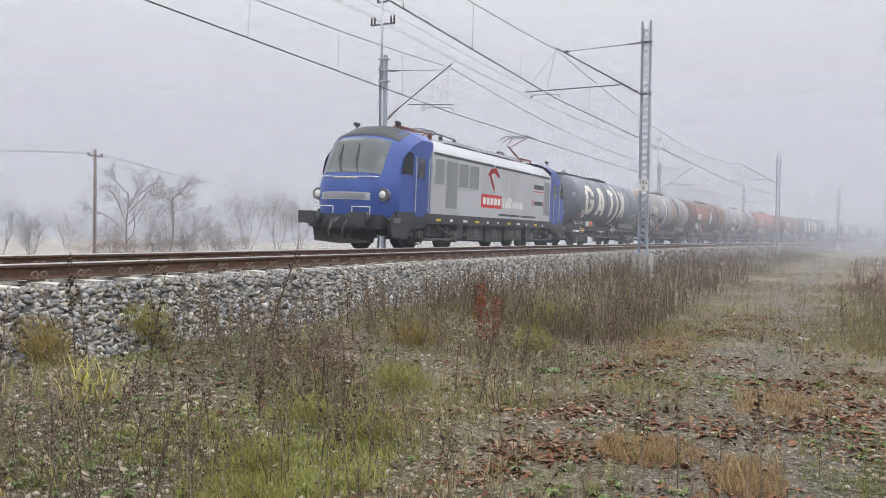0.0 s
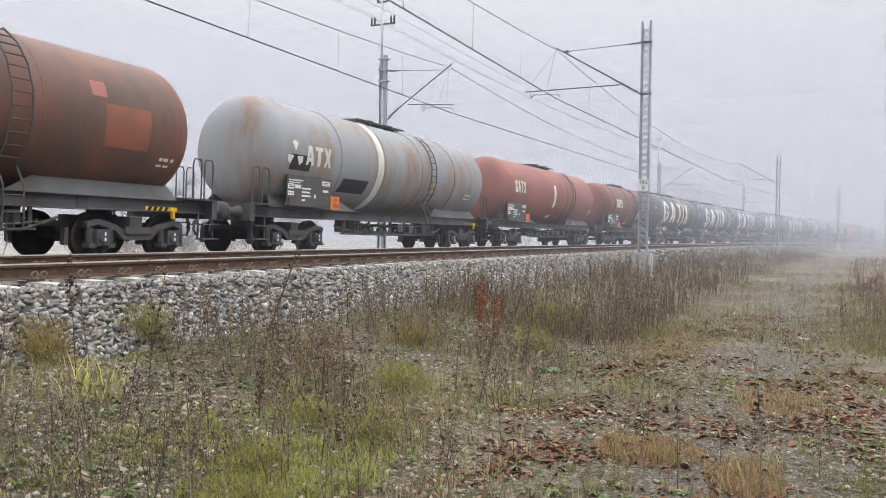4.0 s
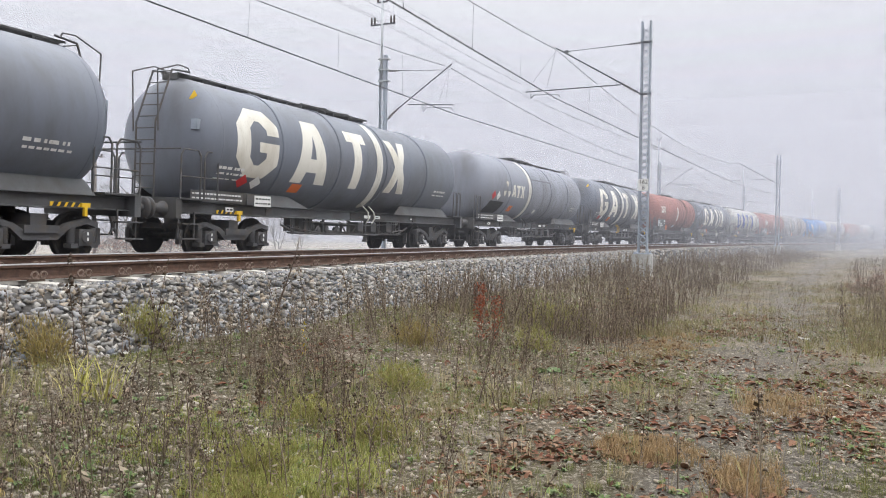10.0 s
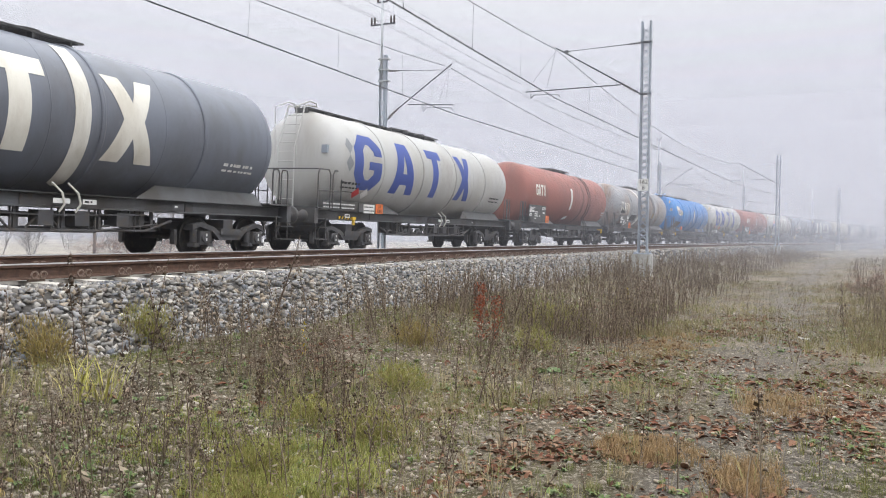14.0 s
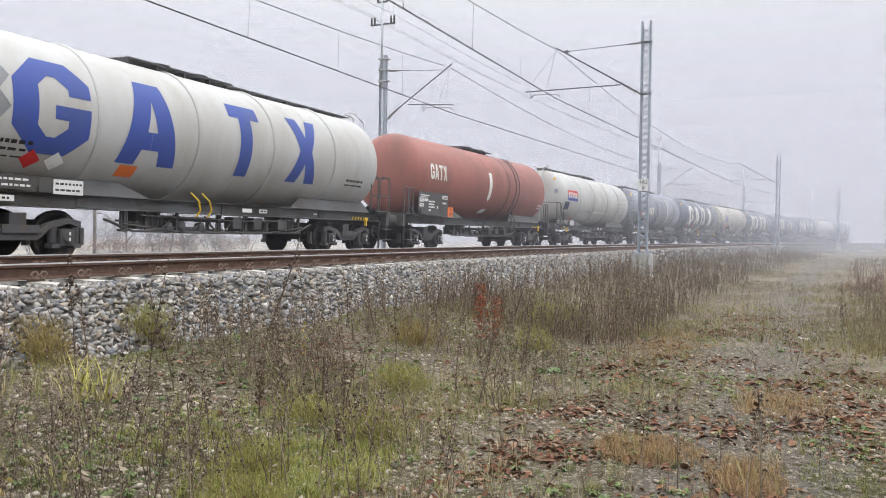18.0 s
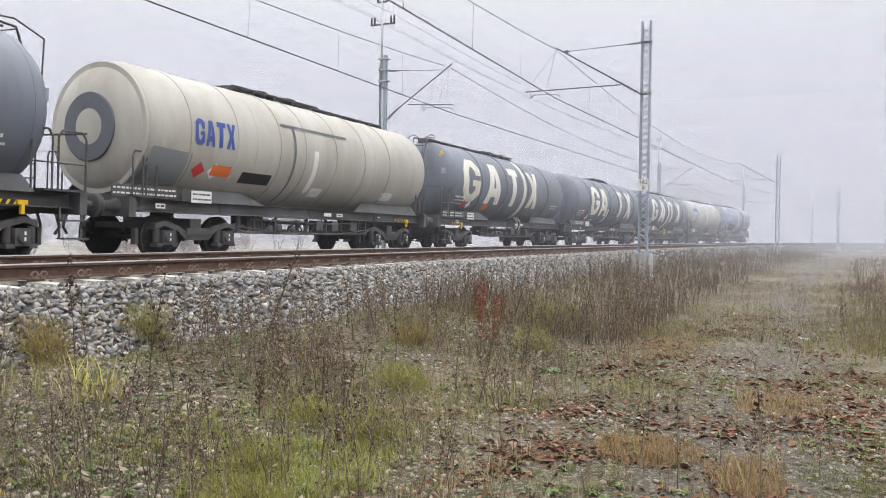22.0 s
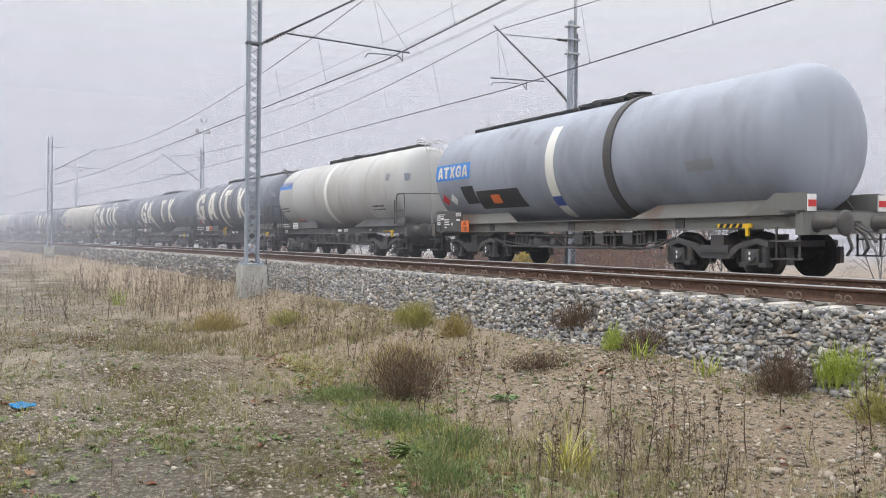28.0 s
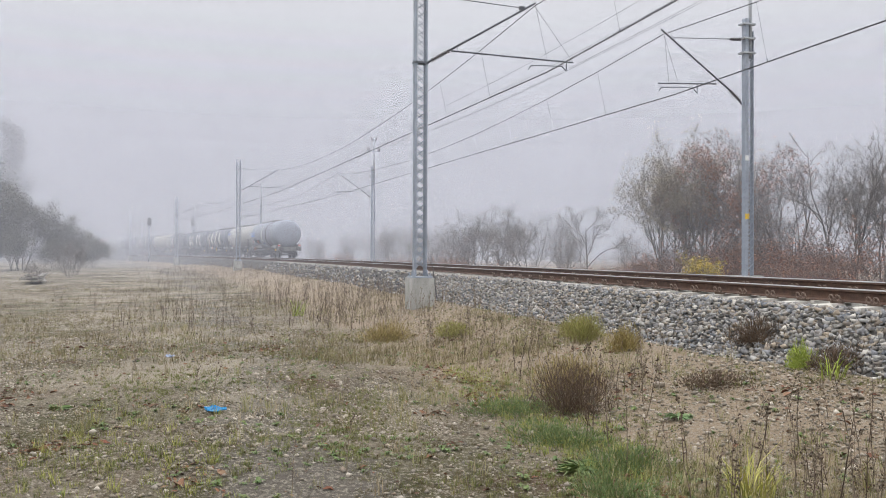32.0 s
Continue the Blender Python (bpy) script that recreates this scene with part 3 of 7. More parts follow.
FRAME_GREY = paint("frame_grey", (.10, .105, .113), (.062, .056, .05), .45)
FRAME_RUST = paint("frame_rust", (.17, .168, .155), (.14, .088, .06), .22)
GRATE = mat("walkway_grating", (.10, .10, .10), .7, .4, .3)


def wheelset_meshes():
    bm = bmesh.new()
    lathe(bm, [(-.07, .30), (-.068, .40), (-.06, .46), (.05, .455), (.055, .475), (.07, .475), (.072, .40), (.03, .38), (.03, .15), (.07, .12), (.07, .09)], axis="Y", n=32)
    return finish(bm, "wheel", WHEEL)


WHEEL_ME = wheelset_meshes()


def bogie_meshes():
    """A two-axle freight bogie: side frames, axle boxes, nested springs, bolster."""
    me = []
    for side in (-1, 1):
        y = side * 1.0
        bm = bmesh.new()
        prism(bm, [(-1.22, .62), (-1.22, .74), (-.95, .80), (-.55, .70), (-.3, .56), (.3, .56), (.55, .70), (.95, .80), (1.22, .74), (1.22, .62), (.98, .70), (.58, .60), (.34, .40), (-.34, .40), (-.58, .60), (-.98, .70)], y - .06, y + .06)
        box(bm, -.35, .35, y - .1, y + .1, .52, .66)
        me.append(("side_frame", finish(bm, "side_frame", UNDER), Matrix()))
        for ax in (-.9, .9):
            bm = bmesh.new()
            box(bm, ax - .15, ax + .15, y - .12, y + .08, .30, .60)
            rod(bm, (ax, y + side * .05, .46), (ax, y + side * .17, .46), .11, 14)
            box(bm, ax - .30, ax - .14, y - .1, y + .1, .26, .34)
            box(bm, ax + .14, ax + .30, y - .1, y + .1, .26, .34)
            me.append(("axle_box", finish(bm, "axle_box", UNDER, .012), Matrix()))
            for dx in (-.23, .23):
                bm = bmesh.new()
                lathe(bm, [(.34 + k * .0225, .088 if k % 2 else .066) for k in range(14)], (ax + dx, y, 0), 'Z', 12)
                me.append(("spring", finish(bm, "spring", UNDER), Matrix()))
            bm = bmesh.new()
            for dz in (-.05, .05):
                box(bm, ax - .018, ax + .018, y + side * .172 - .004, y + side * .172 + .004, .44 + dz, .50 + dz)
            me.append(("reflector", finish(bm, "reflector", WHITE), Matrix()))
    bm = bmesh.new()
    box(bm, -.16, .16, -1.0, 1.0, .62, .86)
    box(bm, -1.2, -1.1, -.95, .95, .62, .74)
    box(bm, 1.1, 1.2, -.95, .95, .62, .74)
    rod(bm, (0, 0, .86), (0, 0, 1.0), .25, 20)
    me.append(("bolster", finish(bm, "bolster", UNDER), Matrix()))
    for ax in (-.9, .9):
        bm = bmesh.new()
        rod(bm, (ax, -.9, .46), (ax, .9, .46), .08, 10)
        me.append(("axle", finish(bm, "axle", WHEEL), Matrix()))
        for side in (-1, 1):
            me.append(("wheel", WHEEL_ME, Matrix.Translation((ax, side * .75, .46)) @ Matrix.Rotation(0 if side > 0 else math.pi, 4, "Z")))
            bm = bmesh.new()
            box(bm, ax - .60, ax - .52, side * .75 - .06, side * .75 + .06, .30, .62)
            box(bm, ax + .52, ax + .60, side * .75 - .06, side * .75 + .06, .30, .62)
            me.append(("brake_shoe", finish(bm, "brake_shoe", UNDER), Matrix()))
    return me


BOGIE = bogie_meshes()


def add_bogie(parent, x):
    bm = bmesh.new()
    box(bm, -.5, .5, -.5, .5, .66, .78)
    b = part("bogie", bm, UNDER, parent, "black grimy two-axle bogie", m=Matrix.Translation((x, 0, 0)))
    for nm, me, m in BOGIE:
        part(nm, me, None, b, m=m)
    return b


def buffer_mesh():
    bm = bmesh.new()
    lathe(bm, [(0, .16), (.04, .16), (.05, .11), (.30, .105), (.31, .075), (.48, .075), (.49, .12), (.53, .22), (.56, .23), (.585, .20), (.59, .1)], n=20)
    return finish(bm, "buffer", UNDER)


BUFFER = buffer_mesh()


def coupling_mesh():
    bm = bmesh.new()
    box(bm, -.3, .25, -.04, .04, 1.0, 1.1)
    bar(bm, [(.2, .05, 1.05), (.42, .07, .92), (.42, -.07, .92), (.2, -.05, 1.05)], .025, 6)
    bar(bm, [(.42, 0, .9), (.55, 0, .72)], .03, 6)
    for y in (-.25, .25):
        bar(bm, [(0, y, .98), (.18, y, .85), (.26, y, .62), (.16, y, .48)], .028, 6)
    return finish(bm, "coupling", UNDER)


COUPLING = coupling_mesh()


def on_tank(outline, cx, cz, r, zc, lift=.006, side=-1):
    """A flat outline (along, up) laid round the tank's near flank. cz: arc metres above its mid height."""
    bm = bmesh.new()
    bm.faces.new([bm.verts.new((cx + u, 0, v)) for u, v in outline])
    vs = [v for _, v in outline]
    lo, hi = min(vs), max(vs)
    k = lo + .12
    while k < hi:
        bmesh.ops.bisect_plane(bm, geom=bm.verts[:] + bm.edges[:] + bm.faces[:], plane_co=(0, 0, k), plane_no=(0, 0, 1))
        k += .12
    for v in bm.verts:
        a = (v.co.z + cz) / r
        v.co = Vector((v.co.x, side * (r + lift) * math.cos(a), zc + (r + lift) * math.sin(a)))
    for f in bm.faces:
        f.smooth = True
    return bm


def rect(w, h, u=0.0, v=0.0):
    return [(u - w / 2, v - h / 2), (u + w / 2, v - h / 2), (u + w / 2, v + h / 2), (u - w / 2, v + h / 2)]


def emblem(kind, w, h):
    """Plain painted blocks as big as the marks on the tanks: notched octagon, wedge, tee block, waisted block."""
    a, b = w / 2, h / 2
    if kind == 0:
        c, i = .30 * w, .34 * w
        return [[(-a, -b + c), (-a + c, -b), (a - .26 * w, -b), (a, -b + c * .8), (a, .02 * h), (.02 * w, .02 * h), (.02 * w, -.12 * h), (.2 * w, -.12 * h), (.2 * w, -.2 * h), (.05 * w, -.31 * h), (-.06 * w, -.31 * h),
                 (-.19 * w, -.2 * h), (-.19 * w, .2 * h), (-.06 * w, .31 * h), (.05 * w, .31 * h), (.2 * w, .2 * h), (.2 * w, .13 * h), (a, .13 * h), (a, b - c * .8), (a - .26 * w, b), (-a + c, b), (-a, b - c)]]
    if kind == 1:
        return [[(-a, -b), (-a + .30 * w, -b), (-a + .355 * w, -b + .19 * h), (-.001 * w, -b + .19 * h), (-.001 * w, -b + .40 * h), (-.085 * w, -b + .40 * h), (0, b - .23 * h), (.085 * w, -b + .40 * h), (.001 * w, -b + .40 * h), (.001 * w, -b + .19 * h),
                 (a - .355 * w, -b + .19 * h), (a - .30 * w, -b), (a, -b), (.22 * w, b), (-.22 * w, b)]]
    if kind == 2:
        return [[(-.2 * w, -b), (.2 * w, -b), (.2 * w, b - .2 * h), (a, b - .2 * h), (a, b), (-a, b), (-a, b - .2 * h), (-.2 * w, b - .2 * h)]]
    return [[(-a, -b), (-a + .34 * w, -b), (0, -.2 * h), (a - .34 * w, -b), (a, -b), (.2 * w, 0), (a, b), (a - .34 * w, b), (0, .2 * h), (-a + .34 * w, b), (-a, b), (-.2 * w, 0)]]


def saddle_plate(x0, x1, e, side):
    """A sloping web between the frame and the tank's flank, drawn out long towards the wagon's middle."""
    bm = bmesh.new()
    lo, hi = [], []
    for x, t in ((x0, 0), (x0 + .7 if e > 0 else x0 + .12, 1), (x1 - .12 if e > 0 else x1 - .7, 1), (x1, 0)):
        for d in (0, .035):
            (lo if not d else hi).append(bm.verts.new((x, side * (1.09 - .2 * t - d), 1.22 + .30 * t)))
    bm.faces.new(lo)
    bm.faces.new(hi[::-1])
    for i in range(4):
        k = (i + 1) % 4
        bm.faces.new((lo[i], hi[i], hi[k], lo[k]))
    return bm


def hoop(pts, r=.02):
    bm = bmesh.new()
    bar(bm, pts, r, 6)
    return bm


def tank_wagon(length, tank, skin, label, bands, ladder=0, deck=None, r=1.40, frame_paint=None, plates=True, thin=False, steps=True, hoops=True):
    """One tank wagon: x runs back along the train, the flank that faces the camera is -y, z from the rail.
    ladder: the end (-1 front, 1 rear) with the platform and ladder; deck: (narrow from, narrow to, wide from, wide to) along the top."""
    frame_paint = frame_paint or FRAME_GREY
    t = thing("tank_wagon", Matrix(), label, "tank wagon", "tank wagons of the train")
    zc = 1.23 + r
    half = tank / 2
    prof = [(-half + u, q * r / 1.49) for u, q in ((0, .05), (.012, .45), (.06, .85), (.15, 1.15), (.27, 1.36), (.42, 1.46), (.56, 1.49))]
    bm = bmesh.new()
    lathe(bm, prof + [(-u, q) for u, q in prof[::-1]], (0, 0, zc), n=64)
    part("tank", bm, skin, t)
    k = .6 if thin else 1
    for x in bands:
        bm = bmesh.new()
        lathe(bm, [(x - .055 * k, r - .02), (x - .05 * k, r + .018 * k), (x - .03 * k, r + .034 * k), (x + .03 * k, r + .034 * k), (x + .05 * k, r + .018 * k), (x + .055 * k, r - .02)], (0, 0, zc), n=48, sharp=True)
        part("band", bm, skin, t)
    for x in (-half + .58, -half * .44, half * .02, half * .42, half - .58):
        bm = bmesh.new()
        lathe(bm, [(x - .012, r - .01), (x - .008, r + .005), (x + .008, r + .005), (x + .012, r - .01)], (0, 0, zc), n=48)
        part("weld_seam", bm, skin, t)
    # underframe
    L = length / 2 - .62
    for side in (-1, 1):
        bm = bmesh.new()
        y = side * 1.02
        ring = [[bm.verts.new((x, y + side * a, z)) for a, z in ((-.06, .97), (.08, .97), (.08, .985), (-.04, 1.0), (-.04, 1.205), (.08, 1.22), (.08, 1.235), (-.06, 1.235))] for x in (-L, L)]
        bm.faces.new(ring[0]), bm.faces.new(ring[1][::-1])
        for i in range(8):
            bm.faces.new((ring[0][i], ring[1][i], ring[1][(i + 1) % 8], ring[0][(i + 1) % 8]))
        part("solebar", bm, frame_paint, t)
    bm = bmesh.new()
    for x in (-L * .55, 0, L * .55):
        box(bm, x - .12, x + .12, -1.0, 1.0, 1.0, 1.2)
    box(bm, -L, L, -.18, .18, 1.0, 1.15)
    part("cross_member", bm, UNDER, t)
    for e in (-1, 1):
        bm = bmesh.new()
        box(bm, min(e * L, e * (L + .16)), max(e * L, e * (L + .16)), -1.25, 1.25, .86, 1.26)
        part("headstock", bm, frame_paint, t, bevel=.015)
        for y in (-.875, .875):
            part("buffer", BUFFER, None, t, m=Matrix.Translation((e * (L + .14), y, 1.06)) @ Matrix.Rotation(0 if e > 0 else math.pi, 4, "Z"))
        part("coupling", COUPLING, None, t, m=Matrix.Translation((e * (L + .16), 0, 0)) @ Matrix.Rotation(0 if e > 0 else math.pi, 4, "Z"))
        for side in (-1, 1):
            part("saddle", saddle_plate(*sorted((e * (half - 4.3), e * (half - .3))), e, side), frame_paint, t)
        add_bogie(t, e * (L - 1.92))
        bm = bmesh.new()
        box(bm, min(e * (half - .3), e * (L + .1)), max(e * (half - .3), e * (L + .1)), -1.3, 1.3, 1.26, 1.30)
        part("platform", bm, GRATE, t)
        # corner steps below the headstock, brake hoses between the buffers
        if steps:
            for side in (-1, 1):
                bm = bmesh.new()
                for z in (.42, .74):
                    box(bm, min(e * (L - .42), e * (L + .1)), max(e * (L - .42), e * (L + .1)), side * 1.28 - .1, side * 1.28 + .1, z, z + .03)
                for x in (e * (L - .4), e * (L + .06)):
                    box(bm, x - .018, x + .018, side * 1.22 - .012, side * 1.22 + .012, .42, 1.0)
                part("corner_step", bm, UNDER, t)
        if ladder == e:
            for y in (-1.28, 1.28):
                for xa, xb in ((L + .08, L - .5), (L - .62, half - .55)):
                    part("handrail", hoop([(e * xa, y, 1.28), (e * xa, y, 2.2), (e * (xa - .08), y, 2.32), (e * (xb + .08), y, 2.32), (e * xb, y, 2.2), (e * xb, y, 1.28)]), UNDER, t)
                part("handrail", hoop([(e * (L + .08), y, 1.75), (e * (half - .55), y, 1.75)], .016), UNDER, t)
            part("handrail", hoop([(e * (L + .08), -1.28, 2.32), (e * (L + .08), 1.28, 2.32)]), UNDER, t)
            bm = bmesh.new()
            top = zc + r + .1
            foot, head = e * (half + .32), e * (half - .12)
            for y in (-.28, .28):
                bar(bm, [(foot, y, 1.3), (foot, y, zc + .3), (head, y, top), (head - e * .5, y, top + .04)], .022, 6)
                bar(bm, [(foot, y * 1.3, zc + .1), (foot + e * .06, y * 1.3, top - .1), (head - e * .1, y * 1.3, top + .12), (head - e * .4, y * 1.3, top + .10), (head - e * .45, y * 1.3, top)], .016, 6)
            for i in range(11):
                z = 1.5 + .26 * i
                x = foot if z < zc + .3 else foot + (head - foot) * (z - zc - .3) / (top - zc - .3)
                if z < top:
                    bar(bm, [(x, -.28, z), (x, .28, z)], .014, 5)
            part("ladder", bm, skin if skin in (PAINT_WHITE, PAINT_BLUE) else UNDER, t, "end ladder with bent hand hoops")
            bm = bmesh.new()
            box(bm, min(e * (half - .28), e * (half - .08)), max(e * (half - .28), e * (half - .08)), -1.08, -.9, zc + .18, zc + .40)
            part("document_box", bm, STEEL, t, bevel=.01)
        elif hoops:
            for y in (-1.2, 1.2):
                for x in (L + .05, L - .3):
                    part("handrail", hoop([(e * x, y, 1.28), (e * x, y, 2.05), (e * (x - .04), y, 2.15), (e * (x - .22), y, 2.15), (e * (x - .26), y, 2.05), (e * (x - .26), y, 1.28)], .018), UNDER, t)
    # walkway along the top
    if deck:
        n0, n1, w0, w1 = deck
        for nm, x0, x1, hw in (("narrow_walkway", n0, n1, .22), ("wide_walkway", w0, w1, .40)):
            if x1 - x0 < .2:
                continue
            bm = bmesh.new()
            q = -hw
            while q < hw - .02:
                box(bm, x0, x1, q, q + .09, zc + r + .06, zc + r + .08)
                q += .13
            x = x0
            while x < x1:
                box(bm, x, x + .05, -hw, hw, zc + r - .06, zc + r + .06)
                x += .8
            for y in (-hw, hw):
                box(bm, x0, x1, y - .012, y + .012, zc + r + .05, zc + r + .09)
            part(nm, bm, GRATE, t)
        xm = (w0 + w1) / 2
        for dx in (-.45, .75):
            bm = bmesh.new()
            rod(bm, (xm + dx, 0, zc + r - .05), (xm + dx, 0, zc + r + .12), .28, 20)
            rod(bm, (xm + dx, 0, zc + r + .12), (xm + dx, 0, zc + r + .15), .31, 20)
            part("manhole", bm, UNDER, t)
    # brake gear, tank, pipes between the bogies
    bm = bmesh.new()
    rod(bm, (.9, -.5, .72), (1.9, -.5, .72), .2, 16)
    part("air_reservoir", bm, UNDER, t)
    bm = bmesh.new()
    rod(bm, (-.9, .2, .75), (-.35, .2, .75), .17, 14)
    box(bm, -1.1, -.9, .05, .35, .6, .9)
    part("brake_cylinder", bm, UNDER, t)
    bm = bmesh.new()
    for y, z in ((-1.0, .62), (-.85, .68)):
        bar(bm, [(-3.0, y, z + .1), (-1.2, y, z - .06), (1.4, y, z - .06), (3.0, y, z + .1)], .022, 6)
    for x in (-3.0, -2.2, -.3, .5, 1.3, 2.4):
        bar(bm, [(x, -1.0, 1.0), (x, -1.0, .58), (x + .14, -1.0, .58), (x + .14, -1.0, 1.0)], .02, 5)
    part("brake_rigging", bm, UNDER, t)
    bm = bmesh.new()
    for x in (-1.7, -1.35, -.75):
        lathe(bm, [(-.12, .05), (-.1, .1), (.0, .12), (.1, .1), (.12, .05)], (x, -.92, .66), "Z", 10)
    bar(bm, [(-1.9, -.92, .86), (-1.9, -.92, .66), (-.5, -.92, .62), (-.5, -.92, .9)], .045, 8)
    rod(bm, (-1.4, -1.05, .72), (-1.4, -.6, .72), .09, 10)
    part("discharge_valve", bm, UNDER, t)
    bm = bmesh.new()
    for x in (.2, .95, 1.9):
        box(bm, x, x + .3, -1.06, -.8, .66, .93)
    bar(bm, [(-2.6, -1.05, .9), (.4, -1.05, .84), (2.6, -1.05, .9)], .018, 5)
    part("valve_box", bm, UNDER, t)
    for x in (-2.9, -2.35, -1.5, -.2, .75, 1.55, 2.3, 2.85):
        bm = bmesh.new()
        box(bm, x - .035, x + .035, -1.0, -.96, .60, .99)
        box(bm, x - .11, x + .11, -1.0, -.9, .57, .61)
        part("hanger_bracket", bm, UNDER, t)
    bm = bmesh.new()
    bar(bm, [(-3.4, -.98, .80), (-2.7, -.98, .58), (2.7, -.98, .58), (3.4, -.98, .80)], .03, 6)
    bar(bm, [(-2.0, -.7, .86), (2.2, -.7, .82)], .05, 8)
    for x in (-1.95, -1.0, .0):
        bar(bm, [(x, -.98, .60), (x + .35, -.98, .92), (x + .7, -.98, .60)], .022, 5)
    part("brake_linkage", bm, UNDER, t)
    bm = bmesh.new()
    box(bm, -2.5, -1.9, -.9, -.4, .62, .98)
    box(bm, 2.1, 2.7, -.95, -.5, .68, .98)
    part("equipment_box", bm, UNDER, t, bevel=.02)
    # yellow brake handle with a striped plate by the first axle
    for e in (ladder or 1,):
        bm = bmesh.new()
        box(bm, e * (L - 1.5) - .30, e * (L - 1.5) + .32, -1.13, -1.115, 1.0, 1.08)
        p = part("brake_plate", bm, YELLOW, t, "yellow plate with black stripes")
        for i in range(4):
            bm = bmesh.new()
            x = e * (L - 1.5) - .27 + .15 * i
            prism(bm, [(x, 1.0), (x + .09, 1.0), (x + .14, 1.08), (x + .05, 1.08)], -1.134, -1.128)
            part("stripe", bm, BLACK, p)
        bm = bmesh.new()
        x = e * (L - 1.5) + .42
        box(bm, x - .09, x + .09, -1.18, -1.12, 1.0, 1.08)
        box(bm, x - .03, x + .03, -1.18, -1.12, .84, 1.0)
        part("brake_handle", bm, YELLOW, t)

    def board(x, z, w, h, m_, nm="data_plate", lines=0, lb=""):
        bm = bmesh.new()
        box(bm, x - w / 2, x + w / 2, -1.135, -1.125, z - h / 2, z + h / 2)
        p = part(nm, bm, m_, t, lb)
        for k in range(lines):
            bm = bmesh.new()
            zz = z + h / 2 - (k + .7) * h / (lines + .4)
            x2 = x - w / 2 + .04
            while x2 < x + w / 2 - .08:
                ww = random.uniform(.04, .12)
                box(bm, x2, min(x2 + ww, x + w / 2 - .03), -1.139, -1.134, zz - .018, zz + .018)
                x2 += ww + .03
            part("print_line", bm, WHITE if m_ in (UNDER, FRAME_GREY, BLACK) else BLACK, p)
        return p
    if plates:
        if plates == "orange":
            un = board(-3.72, 1.36, .42, .30, ORANGE, "hazard_plate", 0, "orange plate with black numbers")
            for body, z in (("33", 1.435), ("1203", 1.285)):
                part("number", text_mesh(body, .15, BLACK), None, un, m=Matrix.Translation((-3.72, -1.138, z)) @ Euler((radians(90), 0, 0)).to_matrix().to_4x4())
        board(-4.32, 1.34, .62, .26, WHITE, lines=2)
        board(-4.78, 1.36, .26, .26, UNDER)
        board(-5.9, 1.37, 1.7, .24, FRAME_GREY, lines=2)
        board(-5.5, 1.1, .26, .10, WHITE, lines=1)
        board(.6, 1.1, .35, .09, WHITE, lines=0)
        board(1.2, 1.1, .3, .09, WHITE, lines=1)
        board(3.4, 1.1, .2, .1, FRAME_GREY, lines=1)
    return t, half, r, zc


def data_board(t, x, w=2.5, z0=1.28, z1=2.06):
    """A dark board hung before the tank's lower flank, with white label fields and an orange plate at its end."""
    bm = bmesh.new()
    box(bm, x - w / 2, x + w / 2, -1.33, -1.30, z0, z1)
    b = part("data_board", bm, FRAME_GREY, t, "dark board with white label fields", bevel=.006)
    def field(u0, u1, v0, v1, m_, nm="label_field", lift=.004):
        bm = bmesh.new()
        box(bm, x - w / 2 + u0 * w, x - w / 2 + u1 * w, -1.33 - lift, -1.329, z0 + v0 * (z1 - z0), z0 + v1 * (z1 - z0))
        part(nm, bm, m_, b)
    for u0, u1, v0, v1 in ((.02, .15, .55, .72), (.17, .30, .58, .70), (.02, .15, .34, .48), (.32, .52, .56, .62), (.32, .50, .44, .50), (.32, .52, .32, .38), (.04, .34, .82, .86), (.04, .28, .75, .78), (.78, .97, .74, .9), (.80, .93, .52, .6), (.60, .64, .3, .42), (.32, .40, .18, .24)):
        field(u0, u1, v0, v1, WHITE)
    for u0, u1, v0, v1 in ((.80, .95, .78, .80), (.80, .95, .83, .85), (.04, .13, .60, .63), (.04, .13, .66, .68), (.04, .13, .40, .42)):
        field(u0, u1, v0, v1, BLACK, "print_line", .007)
    field(.02, .16, .05, .28, UNDER, "document_box", .05)
    bm = bmesh.new()
    box(bm, x + w / 2 - .02, x + w / 2 + .40, -1.345, -1.325, z0 - .02, z0 + .32)
    p = part("hazard_plate", bm, ORANGE, t, "orange plate with black numbers")
    for body, z in (("33", z0 + .23), ("1203", z0 + .07)):
        part("number", text_mesh(body, .15, BLACK), None, p, m=Matrix.Translation((x + w / 2 + .19, -1.348, z)) @ Euler((radians(90), 0, 0)).to_matrix().to_4x4())


def side_ladder(t, x, r, zc, material):
    bm = bmesh.new()
    arc_pts = [radians(a) for a in (62, 45, 28, 10, -8, -26, -42)]
    for xx in (x - .19, x + .19):
        bar(bm, [(xx, -(r + .09) * math.cos(a), zc + (r + .09) * math.sin(a)) for a in arc_pts] + [(xx, -1.3, 1.3), (xx, -1.3, .62)], .018, 6)
    for k in range(14):
        a = radians(58 - 8.5 * k)
        y, z = (-(r + .09) * math.cos(a), zc + (r + .09) * math.sin(a)) if k < 12 else (-1.3, 1.15 - .28 * (k - 12))
        bar(bm, [(x - .19, y, z), (x + .19, y, z)], .013, 5)
    part("side_ladder", bm, material, t)


def stripe(t, x, half, r, zc, w=.42, hi=1.6, lo=-1.75):
    part("level_stripe", on_tank([(x - w / 2, lo), (x, lo - .12), (x + w / 2, lo), (x + w / 2, hi), (x - w / 2, hi)], 0, 0, r, zc, .012), BAND_WHITE, t, "white painted stripe")


